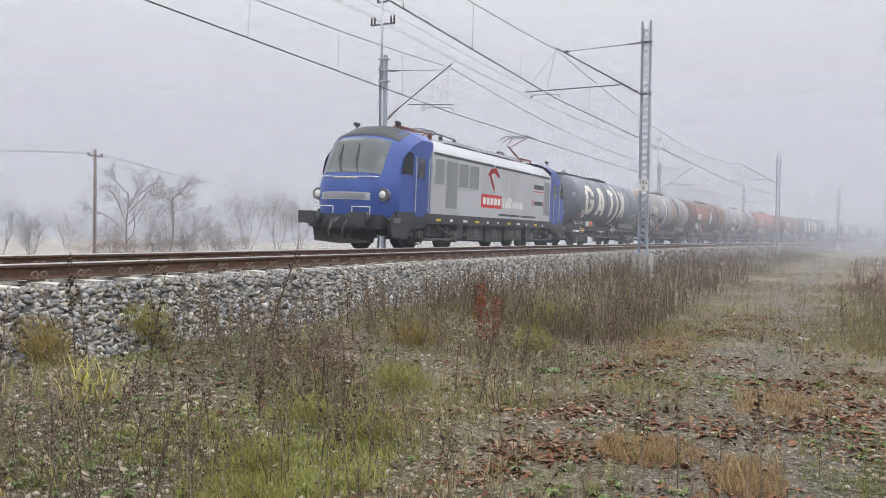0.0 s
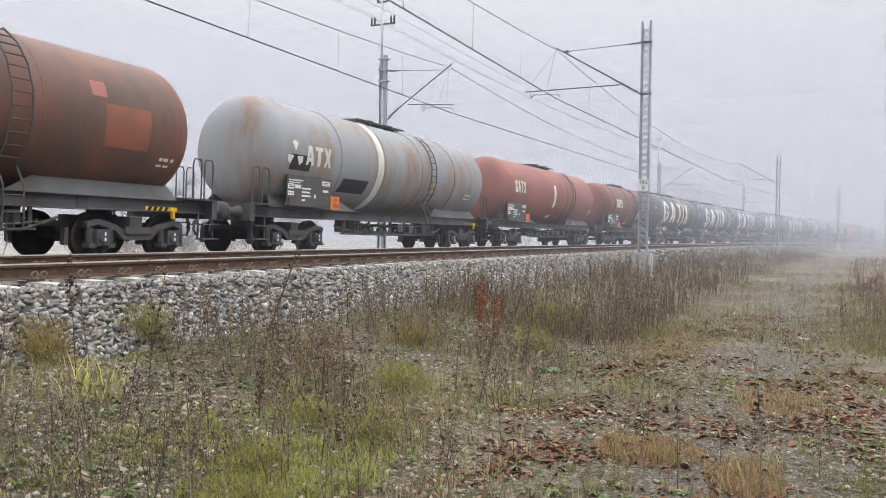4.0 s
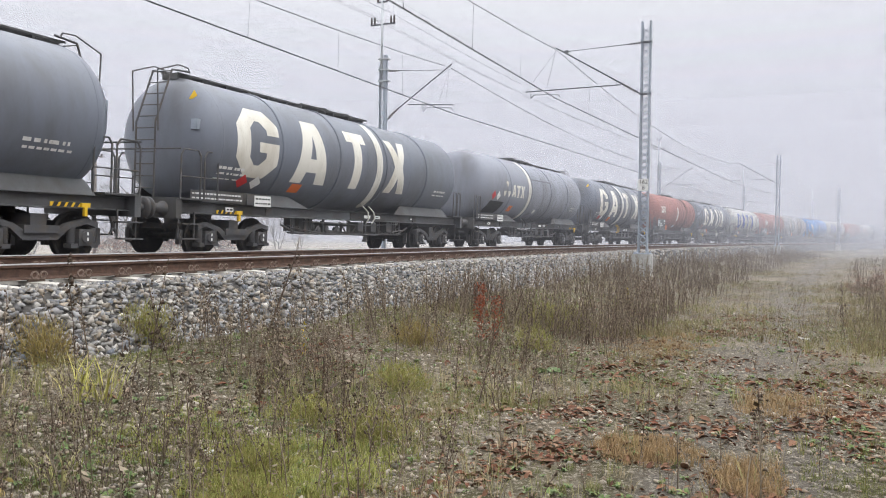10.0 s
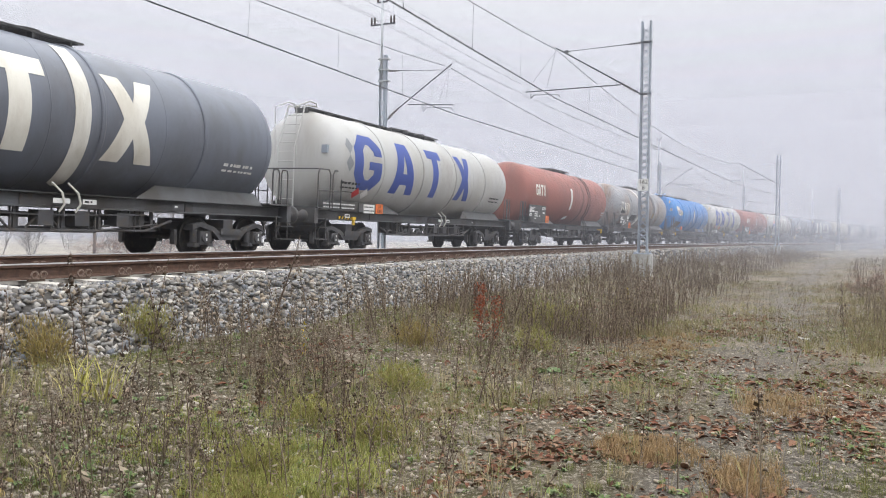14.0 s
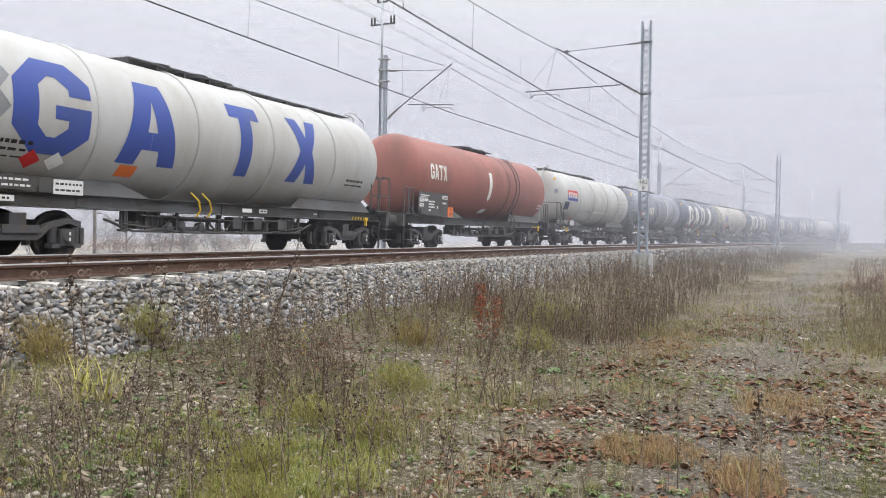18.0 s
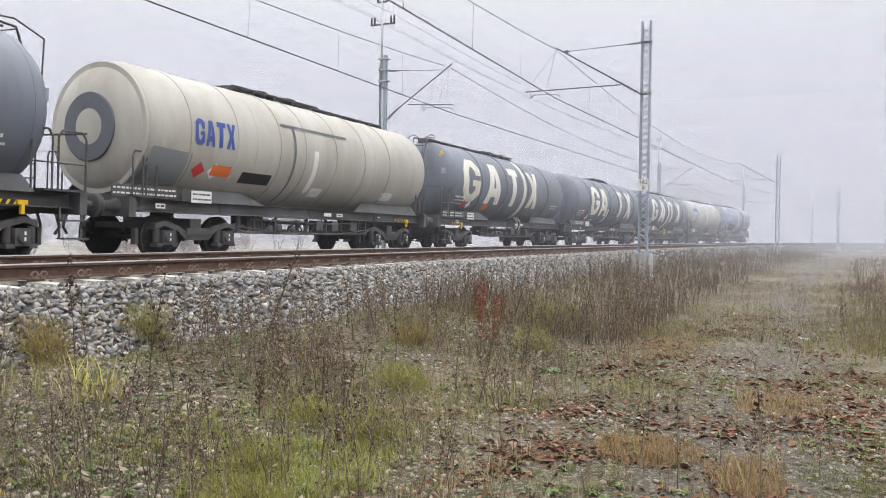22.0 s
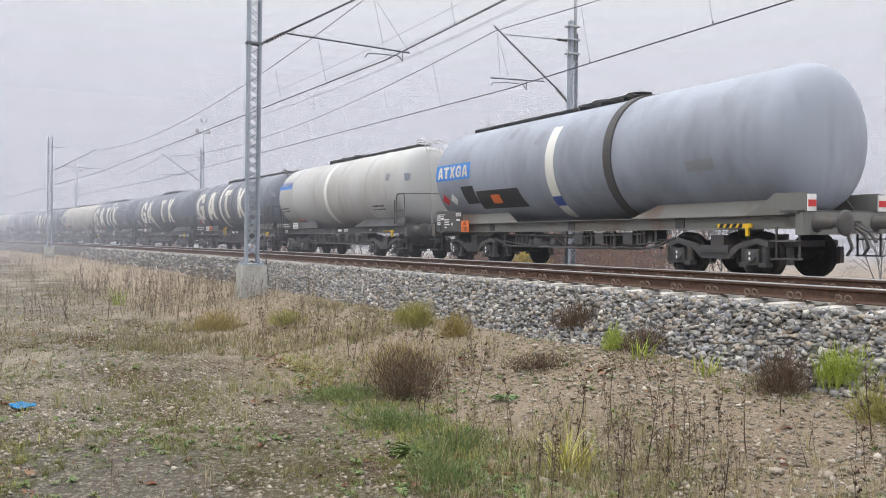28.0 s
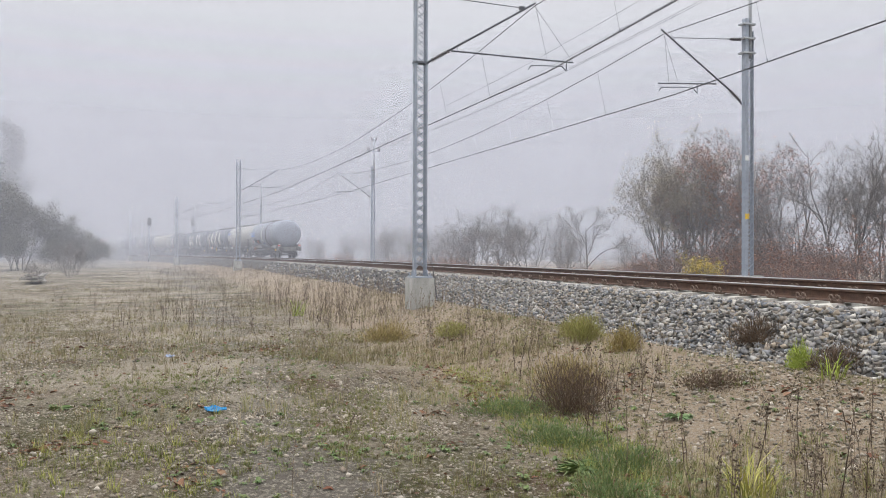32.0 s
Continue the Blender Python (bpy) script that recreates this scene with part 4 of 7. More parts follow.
def placards(t, x, r, zc, z0=-.95):
    for k, (m_, u) in enumerate(((RED, 0), (WHITE, .48))):
        part("warning_placard", on_tank([(u - .2, 0), (u, -.2), (u + .2, 0), (u, .2)], x, z0, r, zc, .01), m_, t, "diamond warning sign")


def small_print(t, x, r, zc, z0, m_, rows=2, w=1.2):
    for k in range(rows):
        u = 0
        n = 0
        while u < w:
            ww = random.uniform(.05, .16)
            part("small_print", on_tank(rect(ww, .07 - .02 * k, u), x, z0 - .14 * k, r, zc, .008), m_, t)
            u += ww + .04
            n += 1


def big_mark(t, xs, r, zc, m_, h=1.68, cz=.05, ws=(1.52, 1.50, 1.04, 1.25)):
    for k, x in enumerate(xs):
        for o in emblem(k, ws[k], h):
            part("painted_block", on_tank(o, x, cz, r, zc, .008 + .002 * (k % 2)), m_, t, "plain painted block")


def small_mark(t, x, r, zc, m_, z0=.55, w=1.9, h=.55, bg=None, n=4):
    if bg:
        part("mark_panel", on_tank(rect(w + .2, h + .14), x, z0, r, zc, .008), bg, t)
    for k in range(n):
        for o in emblem((k + 1) % 4 if n != 4 else k, w / n * .86, h):
            part("painted_mark", on_tank([(u - w / 2 + w / n * (k + .5), v) for u, v in o], x, z0, r, zc, .012), m_, t)


MID_BANDS = (-3.9, -1.33, 1.23, 3.92)


def hose(t, x, material):
    """Two bent drain hoses that hang between the tank and the frame."""
    for dx in (0, .34):
        part("drain_hose", hoop([(x + dx, -1.02, 1.42), (x + dx + .1, -1.16, 1.25), (x + dx + .16, -1.16, 1.05), (x + dx + .1, -1.1, .9)], .02), material, t, "bent drain hose")


def dome_signs(t, half, r, zc):
    """Two yellow triangles and a ring sign below them on the rounded front end."""
    for k, dz in enumerate((1.0, .78, .55)):
        bm = bmesh.new()
        if k < 2:
            prism(bm, [(-.11, -.1), (.11, -.1), (0, .1)], -.006, .006)
        else:
            lathe(bm, [(-.006, .12), (.006, .12)], axis="Y", n=18)
        m = Matrix.Translation((-half + .235, -.93 + .1 * dz, zc + dz - .05)) @ Euler((0, 0, radians(-48))).to_matrix().to_4x4()
        part("warning_sign", bm, YELLOW if k < 2 else ORANGE, t, "small yellow warning sign", m=m)


def make_dark(rear=False, plate=False, skin=None, label="anthracite grey tank wagon with four big white painted blocks"):
    white = skin is PAINT_WHITE
    deck = (.8, 6.3, -2.4, .8) if rear else (-6.3, -1.9, -1.9, 1.6)
    t, half, r, zc = tank_wagon(15.47, 13.27, skin or PAINT_DARK, label, MID_BANDS, 1 if rear else -1, deck, plates="orange" if plate else True)
    xs = (-4.86, -2.64, .18, 2.52) if rear else (-4.85, -2.64, -.45, 1.94)
    big_mark(t, xs, r, zc, LETTER_BLUE if white else LETTER_WHITE)
    sx = -.85 if rear else .78
    if white:
        for v in (.45, -.05):
            part("faded_diamond", on_tank([(-.2, 0), (0, -.24), (.2, 0), (0, .24)], -5.85, v, r, zc, .007), GRILLE, t, "faded grey diamond")
    else:
        stripe(t, sx, half, r, zc, .34, 1.5, -1.45)
    hose(t, sx - .3, YELLOW if rear else BAND_WHITE)
    if not plate:
        part("hazard_panel", on_tank([(-.22, -.14), (.22, -.14), (.24, .14), (-.2, .14)], -3.02, -.97, r, zc, .01), BLACK if white and not rear else ORANGE, t, "orange plate")
        dome_signs(t, half, r, zc)
    placards(t, -5.75 if plate and not white else -5.1, r, zc, -.92)
    small_print(t, 4.7, r, zc, -.55, BLACK if white else WHITE, 2, .9)
    small_print(t, -6.0, r, zc, -.62, BLACK if white else WHITE, 3, .9)
    return t


def make_twin(skin, label):
    """A dark tank with six bands and the blocks set further back."""
    t, half, r, zc = tank_wagon(15.83, 14.29, skin, label, (-4.74, -2.73, -.65, 1.04, 2.78, 4.79), 0, (-.6, .4, -1.6, 1.9), plates=True)
    big_mark(t, (-3.71, -1.96, 1.57, 3.53), r, zc, LETTER_WHITE)
    stripe(t, -1.0, half, r, zc, .30, -.35, -1.25)
    placards(t, -4.95, r, zc, -1.0)
    small_print(t, -6.3, r, zc, -.6, WHITE, 3, .9)
    small_print(t, -3.6, r, zc, -1.15, WHITE, 2, 1.1)
    part("hazard_panel", on_tank(rect(.44, .32), -4.9, -1.42, r, zc, .012), ORANGE, t, "orange plate")
    part("jacket_edge", on_tank(rect(1.7, .035), .2, -.62, r, zc, .014), UNDER, t)
    return t


def make_red(skin, label, short=False, height=.14):
    if short:
        t, half, r, zc = tank_wagon(13.6, 10.74, skin, label, (-4.04, -1.13, 1.14, 3.93), 0, (-.9, .4, -1.0, 1.0), r=1.36, plates=False)
        mx, bx, sx, lx = -3.07, -4.3, 1.62, .72
    else:
        t, half, r, zc = tank_wagon(15.5, 13.1, skin, label, (), 0, (1.0, 1.2, -1.3, 1.8), plates=False)
        mx, bx, sx, lx = -5.13, -5.3, -.5, 2.3
        bm = bmesh.new()
        lathe(bm, [(1.46, r - .02), (1.465, r + .012), (1.495, r + .012), (1.5, r - .02)], (0, 0, zc), n=48, sharp=True)
        part("thin_band", bm, UNDER, t)
    small_mark(t, mx, r, zc, LETTER_WHITE, .15 if short else height, 1.32, .52)
    stripe(t, sx, half, r, zc, .28, .31 if short else .48, -.70 if short else -.55)
    data_board(t, bx, 2.2)
    small_print(t, half - 1.0, r, zc, -.62, WHITE, 2, .35)
    for u, v in ((.2, 1.25), (1.3, .9), (half - 2.6, .55)):
        part("repaint_patch", on_tank(rect(.34, .3), u, v, r, zc, .005), mat("patch_pale_red", (.34, .13, .10), .6, 0, .1), t, "paler repaint patch")
    part("label_field", on_tank([(-.26, -.12), (.22, -.12), (.3, .12), (-.16, .12)], sx + (.15 if not short else -2.0), -1.18, r, zc, .009), WHITE, t)
    side_ladder(t, lx, r, zc, UNDER)
    return t


def make_rusty():
    """The weathered first red wagon with brighter square repaint fields."""
    t = make_red(PAINT_RUST, "rust red weathered tank wagon with brighter repaint fields", height=-.05)
    r, zc = 1.40, 2.63
    tone = mat("repaint_orange_red", (.27, .095, .055), .6, 0, .15, 1.2, .05, (.20, .08, .055), .4)
    for u, v, w, h in ((-3.9, .3, 4.3, 1.15), (4.6, -.1, 1.1, .8)):
        part("repaint_patch", on_tank(rect(w, h), u, v, r, zc, .004), tone, t, "brighter repaint field")
    return t


def trefoil(t, x, z, r, zc, m_, s=.32):
    """Three kites round one point."""
    for k in range(3):
        a = radians(90 + 120 * k)
        def at_angle(d, q):
            return (s * d * math.cos(a + q), s * d * math.sin(a + q))
        part("painted_mark", on_tank([at_angle(.25, 0), at_angle(1.0, -.42), at_angle(1.12, 0), at_angle(1.0, .42)], x, z, r, zc, .012), m_, t, "painted kite")


def make_grey_rust(skin, label):
    t, half, r, zc = tank_wagon(15.6, 13.4, skin, label, (-3.71, -1.32, 1.16, 3.67), 0, (-.6, 1.3, -1.5, 1.6), plates=False)
    trefoil(t, -5.86, -.05, r, zc, LETTER_WHITE)
    small_mark(t, -4.83, r, zc, LETTER_WHITE, -.03, 1.2, .5, None, 3)
    stripe(t, -1.6, half, r, zc, .34, 1.6, -1.6)
    data_board(t, -5.1, 1.95)
    part("repaint_patch", on_tank([(-.7, -.22), (.7, -.22), (.75, .22), (-.6, .22)], -2.9, -.72, r, zc, .008), BLACK, t, "black repaint field")
    part("repaint_patch", on_tank([(-.45, -.2), (.4, -.2), (.45, .2), (-.4, .2)], -5.6, -.25, r, zc, .008), BLACK, t, "black repaint field")
    side_ladder(t, 1.85, r, zc, UNDER)
    for v in (.0, -.22):
        part("small_sign", on_tank([(-.1, -.08), (.1, -.08), (0, .12)], 2.1, v - .3, r, zc, .01), YELLOW, t)
    small_print(t, 4.9, r, zc, -.55, WHITE, 2, .4)
    return t


def make_grey(rear):
    """Plain grey tank with a white ring painted next to a band, a half jacket and a black data field."""
    t, half, r, zc = tank_wagon(15.47, 13.28, PAINT_GREY, "plain grey tank wagon with a white painted ring", (-3.86, -1.30, 1.31 if rear else 1.64, 3.92), 1 if rear else -1,
                                (.8, 6.3, -2.0, .8) if rear else (-6.3, -1.9, -1.9, 1.4))
    stripe(t, -1.60 if rear else 1.80, half, r, zc, .30, 1.7, -1.75)
    trefoil(t, -4.28, -.1, r, zc, LETTER_WHITE, .36)
    small_mark(t, -3.0, r, zc, LETTER_WHITE, -.1, 1.5, .52, None, 3)
    part("data_panel", on_tank([(-.85, -.3), (.6, -.3), (.85, .3), (-.6, .3)], -5.2, -.92, r, zc, .01), BLACK, t, "black data field")
    small_print(t, -5.7, r, zc, -.78, WHITE, 3, .9)
    part("hazard_panel", on_tank([(-.2, -.15), (.2, -.15), (.22, .15), (-.18, .15)], -3.38, -.91, r, zc, .01), ORANGE, t, "orange plate")
    placards(t, -5.6, r, zc, -.38)
    part("jacket_edge", on_tank(rect(2.9, .05), -.05 if rear else .2, .55, r, zc, .03), skin_edge(), t)
    part("jacket_band", on_tank(rect(.05, 2.1), .17 if rear else -.13, -.5, r, zc, .03), skin_edge(), t)
    part("label_field", on_tank([(-.12, -.1), (.12, -.1), (.14, .1), (-.1, .1)], -.3, -.95, r, zc, .01), WHITE, t)
    small_print(t, 4.8, r, zc, -.55, WHITE, 2, .5)
    hose(t, -1.9 if rear else 1.6, BLACK)
    if not rear:
        dome_signs(t, half, r, zc)
    return t


def skin_edge():
    return mat("jacket_grey", (.12, .125, .145), .6, .1, .15)


def make_nacelle_white():
    """Off-white with a red and blue panel; ladder at the front."""
    t, half, r, zc = tank_wagon(15.47, 13.38, PAINT_WHITE, "off-white tank wagon with a red and blue panel and front ladder", (-3.76, -1.23, 1.38, 3.75), -1, (-6.3, -1.6, -1.6, 1.8), plates=True)
    part("mark_panel", on_tank(rect(1.62, .27, 0, .135), -5.08, .13, r, zc, .008), RED, t, "red half panel")
    part("mark_panel", on_tank(rect(1.62, .27, 0, -.135), -5.08, .13, r, zc, .008), LETTER_BLUE, t, "blue half panel")
    small_mark(t, -5.08, r, zc, LETTER_WHITE, .15, 1.45, .30, None, 5)
    part("data_panel", on_tank(rect(.7, .42), -5.9, -.42, r, zc, .01), mat("data_dark_blue", (.03, .045, .09), .5, 0, .1), t, "dark blue data panel")
    small_print(t, -6.1, r, zc, -.85, GRILLE, 2, 1.2)
    part("hazard_panel", on_tank(rect(.42, .32), -4.25, -1.32, r, zc, .014), ORANGE, t, "orange plate")
    placards(t, -3.8, r, zc, -1.3)
    part("jacket_edge", on_tank(rect(2.55, .06), .1, -.62, r, zc, .02), LETTER_WHITE, t)
    for k, (u, w) in enumerate(((-3.2, .5), (-2.75, .4), (-2.2, .5), (-1.9, .3))):
        part("scrawl", on_tank([(0, 0), (w * .5, .16 - .1 * (k % 2)), (w, -.05), (w, -.02), (w * .5, .2 - .1 * (k % 2)), (0, .035)], u, -.75 + .1 * (k % 2), r, zc, .009), BLACK, t, "thin black scrawl")
    dome_signs(t, half, r, zc)
    small_print(t, 4.6, r, zc, -.65, GRILLE, 2, .6)
    return t


def make_cream():
    """Cream, with many thin hoops, a capped front end and a half jacket."""
    t, half, r, zc = tank_wagon(13.75, 12.7, PAINT_CREAM, "cream tank wagon with thin hoops and small blue marks", (-4.94, -3.46, -1.89, -.84, .58, 2.06, 3.53), 0, (.9, 4.9, -2.6, 1.0), thin=True, steps=False)
    for q, d in ((.68, .04), (1.33, .27)):
        bm = bmesh.new()
        lathe(bm, [(-half + d - .03, q - .02), (-half + d - .04, q), (-half + d - .02, q + .02), (-half + d + .05, q)], (0, 0, zc), n=40)
        part("end_ring", bm, skin_edge() if q < 1 else PAINT_CREAM, t)
    small_mark(t, -4.22, r, zc, LETTER_BLUE, .08, 1.3, .55)
    part("jacket_edge", on_tank(rect(3.0, .06), -.35, .62, r, zc, .03), skin_edge(), t)
    part("jacket_band", on_tank(rect(.06, 2.2), -1.35, -.45, r, zc, .03), skin_edge(), t)
    part("data_panel", on_tank([(-.5, -.4), (.75, -.4), (.75, .35), (-.35, .4)], -5.6, -.75, r, zc, .01), GRILLE, t, "faded data field")
    placards(t, -4.55, r, zc, -.75)
    part("hazard_panel", on_tank(rect(.62, .26), -3.85, -.72, r, zc, .012), ORANGE, t, "orange plate")
    part("data_panel", on_tank(rect(1.1, .3), -2.6, -.82, r, zc, .012), BLACK, t, "small black data field")
    part("label_field", on_tank(rect(.5, .3), .05, -1.05, r, zc, .012), WHITE, t)
    part("label_field", on_tank(rect(.7, .3), 3.8, -.95, r, zc, .012), WHITE, t)
    stripe(t, -.42, half, r, zc, .2, .1, -1.0)
    return t


def make_pale(label):
    """Off-white with a small blue panel; ladder at the rear."""
    t, half, r, zc = tank_wagon(13.75, 12.3, PAINT_WHITE, label, (-4.0, -1.4, 1.1, 3.5), 1, (1.2, 5.6, -2.0, 1.2), thin=True)
    blue = mat("panel_blue", (.05, .22, .6), .5, 0, .1)
    part("mark_panel", on_tank(rect(1.55, .14, 0, .0), -4.95, .46, r, zc, .008), blue, t, "blue panel strip")
    small_mark(t, -4.95, r, zc, LETTER_BLUE, .62, 1.5, .2, None, 5)
    small_print(t, -5.5, r, zc, -.5, BLACK, 2, .9)
    stripe(t, -.2, half, r, zc, .3, 1.6, -1.5)
    part("hazard_panel", on_tank(rect(.42, .34), -4.1, -1.28, r, zc, .014), ORANGE, t, "orange plate")
    placards(t, -3.65, r, zc, -1.3)
    small_print(t, 3.9, r, zc, -.7, BLACK, 2, .8)
    part("data_panel", on_tank(rect(.3, .26), 5.3, .3, r, zc, .01), GRILLE, t)
    return t


def make_blue():
    t, half, r, zc = tank_wagon(15.6, 13.04, PAINT_BLUE, "bright blue tank wagon with a pale cut-out panel", (-3.8, -1.24, 1.25, 3.81), -1, (-6.3, -1.6, -1.6, 1.9), plates=False)
    part("mark_panel", on_tank([(-.95, .25), (-.75, .42), (.05, .36), (.1, .12), (.85, .06), (.9, -.32), (.1, -.36), (-.55, -.22), (-.6, -.02), (-.9, .02)], -5.02, .22, r, zc, .008), LETTER_WHITE, t, "pale cut-out panel")
    small_mark(t, -5.1, r, zc, LETTER_BLUE, .13, .95, .26, None, 4)
    small_mark(t, -4.5, r, zc, mat("mark_green", (.05, .24, .09), .5, 0, .1), .02, .75, .2, None, 3)
    part("data_panel", on_tank([(-.95, -.34), (.75, -.34), (.95, .3), (-.75, .34)], -5.0, -.98, r, zc, .01), BLACK, t, "black data field")
    small_print(t, -5.7, r, zc, -.78, WHITE, 4, 1.4)
    stripe(t, .17, half, r, zc, .26, .35, -.5)
    part("label_field", on_tank([(-.2, -.12), (.2, -.12), (.26, .12), (-.14, .12)], -.45, -.72, r, zc, .01), GRILLE, t)
    for e in (-1, 1):
        for dx in (-.5, .5):
            part("tank_foot", saddle_plate(e * 4.9 + dx * 1.6 - .5, e * 4.9 + dx * 1.6 + .5, e, -1), PAINT_BLUE, t)
    bm = bmesh.new()
    box(bm, -3.72, -3.2, -1.16, -1.13, .9, 1.62)
    p = part("data_board", bm, FRAME_GREY, t)
    bm = bmesh.new()
    box(bm, -3.68, -3.24, -1.172, -1.158, 1.32, 1.6)
    part("hazard_plate", bm, ORANGE, p, "orange plate")
    placards(t, -2.85, r, zc, -1.35)
    small_print(t, 4.6, r, zc, -.8, WHITE, 3, .5)
    dome_signs(t, half, r, zc)
    return t


def make_last():
    t, half, r, zc = tank_wagon(14.1, 12.9, PAINT_NACELLE, "blue-grey tank wagon with rusty frame, last of the train", (), 0, (-5.6, -.6, -.4, 1.6), r=1.43, frame_paint=FRAME_RUST, plates=False, hoops=False)
    bm = bmesh.new()
    lathe(bm, [(1.68, r - .02), (1.69, r + .042), (1.93, r + .042), (1.94, r - .02)], (0, 0, zc), n=48, sharp=True)
    part("dark_band", bm, UNDER, t, "broad dark band")
    small_mark(t, -5.0, r, zc, LETTER_WHITE, .12, 1.75, .34, mat("panel_blue", (.05, .22, .6), .5, 0, .1), 5)
    stripe(t, -.3, half, r, zc, .34, 1.0, -1.6)
    part("stripe_foot", on_tank(rect(.36, .3), -.3, -1.0, r, zc, .016), LETTER_BLUE, t)
    part("data_panel", on_tank([(-1.1, -.3), (1.1, -.3), (.95, .3), (-1.1, .3)], -2.75, -.82, r, zc, .010), BLACK, t, "black field")
    part("hazard_panel", on_tank(rect(.45, .28), -2.95, -.80, r, zc, .014), ORANGE, t, "orange plate")
    part("data_panel", on_tank([(-.3, -.28), (.35, -.28), (.25, .28), (-.4, .28)], -4.2, -.62, r, zc, .010), BLACK, t, "black field")
    placards(t, -5.65, r, zc, -.72)
    part("data_panel", on_tank(rect(.7, .22), 4.4, -.42, r, zc, .01), GRILLE, t, "grey data field")
    data_board(t, -5.4, 1.5, 1.0, 1.62)
    for u, v in ((-.9, .75), (-2.3, 1.1)):
        part("repaint_patch", on_tank([(-.16, -.2), (.12, -.22), (.2, .1), (-.1, .24)], u, v, r, zc, .006), PAINT_GREY, t)
    for y in (-1.05, 1.05):
        bm = bmesh.new()
        box(bm, half + .15, half + .17, y - .12, y + .12, 1.28, 1.58)
        p = part("tail_sign", bm, WHITE, t, "red and white tail sign")
        bm = bmesh.new()
        box(bm, half + .168, half + .176, y - .11, y + .11, 1.36, 1.48)
        part("tail_stripe", bm, RED, p)
    # rusty cradle round the tank's foot at the rear
    bm = bmesh.new()
    for y in (-1.12, 1.06):
        prism(bm, [(half - 1.2, 1.23), (half + .1, 1.23), (half + .1, 1.62), (half - .55, 1.62), (half - .85, 1.4)], y, y + .06)
    part("end_cradle", bm, FRAME_RUST, t, "rusty end cradle")
    return t


def build_train():
    kinds = {}
    brown = paint("tank_brown_grey", (.125, .132, .155), (.135, .115, .095), .42, .45)
    MAKE = {
        "D": make_dark, "P": lambda: make_dark(plate=True), "K": lambda: make_dark(plate=True, skin=brown, label="brownish anthracite tank wagon with four big white painted blocks"),
        "d": lambda: make_dark(rear=True), "p": lambda: make_dark(rear=True, plate=True),
        "W": lambda: make_dark(plate=True, skin=PAINT_WHITE, label="off-white tank wagon with four big blue painted blocks"),
        "w": lambda: make_dark(rear=True, skin=PAINT_WHITE, label="off-white tank wagon with four big blue painted blocks"),
        "E": lambda: make_twin(PAINT_DARK, "anthracite tank wagon with six bands and white painted blocks"),
        "B": make_blue, "L": make_last, "U": make_rusty, "C": make_cream, "N": make_nacelle_white,
        "R": lambda: make_red(PAINT_RED, "oxide red tank wagon with small white mark and data board"),
        "S": lambda: make_red(paint("tank_brown_red", (.21, .082, .066), (.13, .06, .052), .5), "short oxide red tank wagon with bands and a data board", True),
        "G": lambda: make_grey_rust(PAINT_RUSTGREY, "grey tank wagon with rust stains and a white ring"),
        "V": lambda: make_grey(True), "v": lambda: make_grey(False),
        "M": lambda: make_pale("off-white tank wagon with a small blue panel and end ladder"),
    }
    order = "P G U G R S K D D d D V d R P W R G B w R N v d C D E p M L".split()
    mids = (47.97, 63.64, 79.20, 94.9, 110.4, 125.15, 139.60, 155.03, 170.51, 185.99, 201.40, 216.94, 232.43, 247.89, 263.52, 279.03, 294.60, 310.15, 325.90, 341.19, 356.61, 372.04, 387.35, 402.62, 417.2, 431.81, 447.43, 463.05, 477.1, 491.75)
    for c, u in zip(order, mids):
        ob = copy_thing(kinds[c], Matrix()) if c in kinds else MAKE[c]()
        kinds.setdefault(c, ob)
        VEHICLES.append((ob, u))


def motions():
    """The whole train runs along the far track at one speed."""
    for ob, u in VEHICLES:
        rows = []
        for k in range(17):
            t = 2.0 * k
            s = u - SPEED * t
            rows.append((t, arc(s, LAT2, Z2) @ Matrix.Rotation(math.atan(CANT), 4, "X")))
        walk(ob, rows)


build_train()
# ---- loose ground cover ----
rng = np.random.default_rng(7)


def bed_z(l):
    return float(np.interp(l, [-3.3, -2.35, -1.65, -.5, .5, 1.5, 2.3, 3.1], [-1.5, -.86, -.27, -.25, -.23, -.26, -.62, -.55]))


def tri_mesh(name, verts, tris, material, smooth=False):
    me = bpy.data.meshes.new(name)
    me.vertices.add(len(verts))
    me.vertices.foreach_set("co", np.ascontiguousarray(verts, dtype=np.float32).ravel())
    me.loops.add(len(tris) * 3)
    me.loops.foreach_set("vertex_index", np.ascontiguousarray(tris, dtype=np.int32).ravel())
    me.polygons.add(len(tris))
    me.polygons.foreach_set("loop_start", np.arange(0, len(tris) * 3, 3, dtype=np.int32))
    if smooth:
        me.polygons.foreach_set("use_smooth", np.ones(len(tris), dtype=bool))
    me.materials.append(material)
    me.update(calc_edges=True)
    me.validate()
    return me


def cloud(name, kinds, pick, mats, offs, material):
    """Many copies of a few small meshes, joined."""
    vs, fs, base = [], [], 0
    pick = np.asarray(pick)
    for k, (v, f) in enumerate(kinds):
        w = np.nonzero(pick == k)[0]
        if not len(w):
            continue
        vv = np.einsum("nij,vj->nvi", mats[w], v) + offs[w][:, None, :]
        ff = f[None] + (np.arange(len(w)) * len(v))[:, None, None] + base
        vs.append(vv.reshape(-1, 3))
        fs.append(ff.reshape(-1, 3))
        base += len(w) * len(v)
    return tri_mesh(name, np.concatenate(vs), np.concatenate(fs), material)


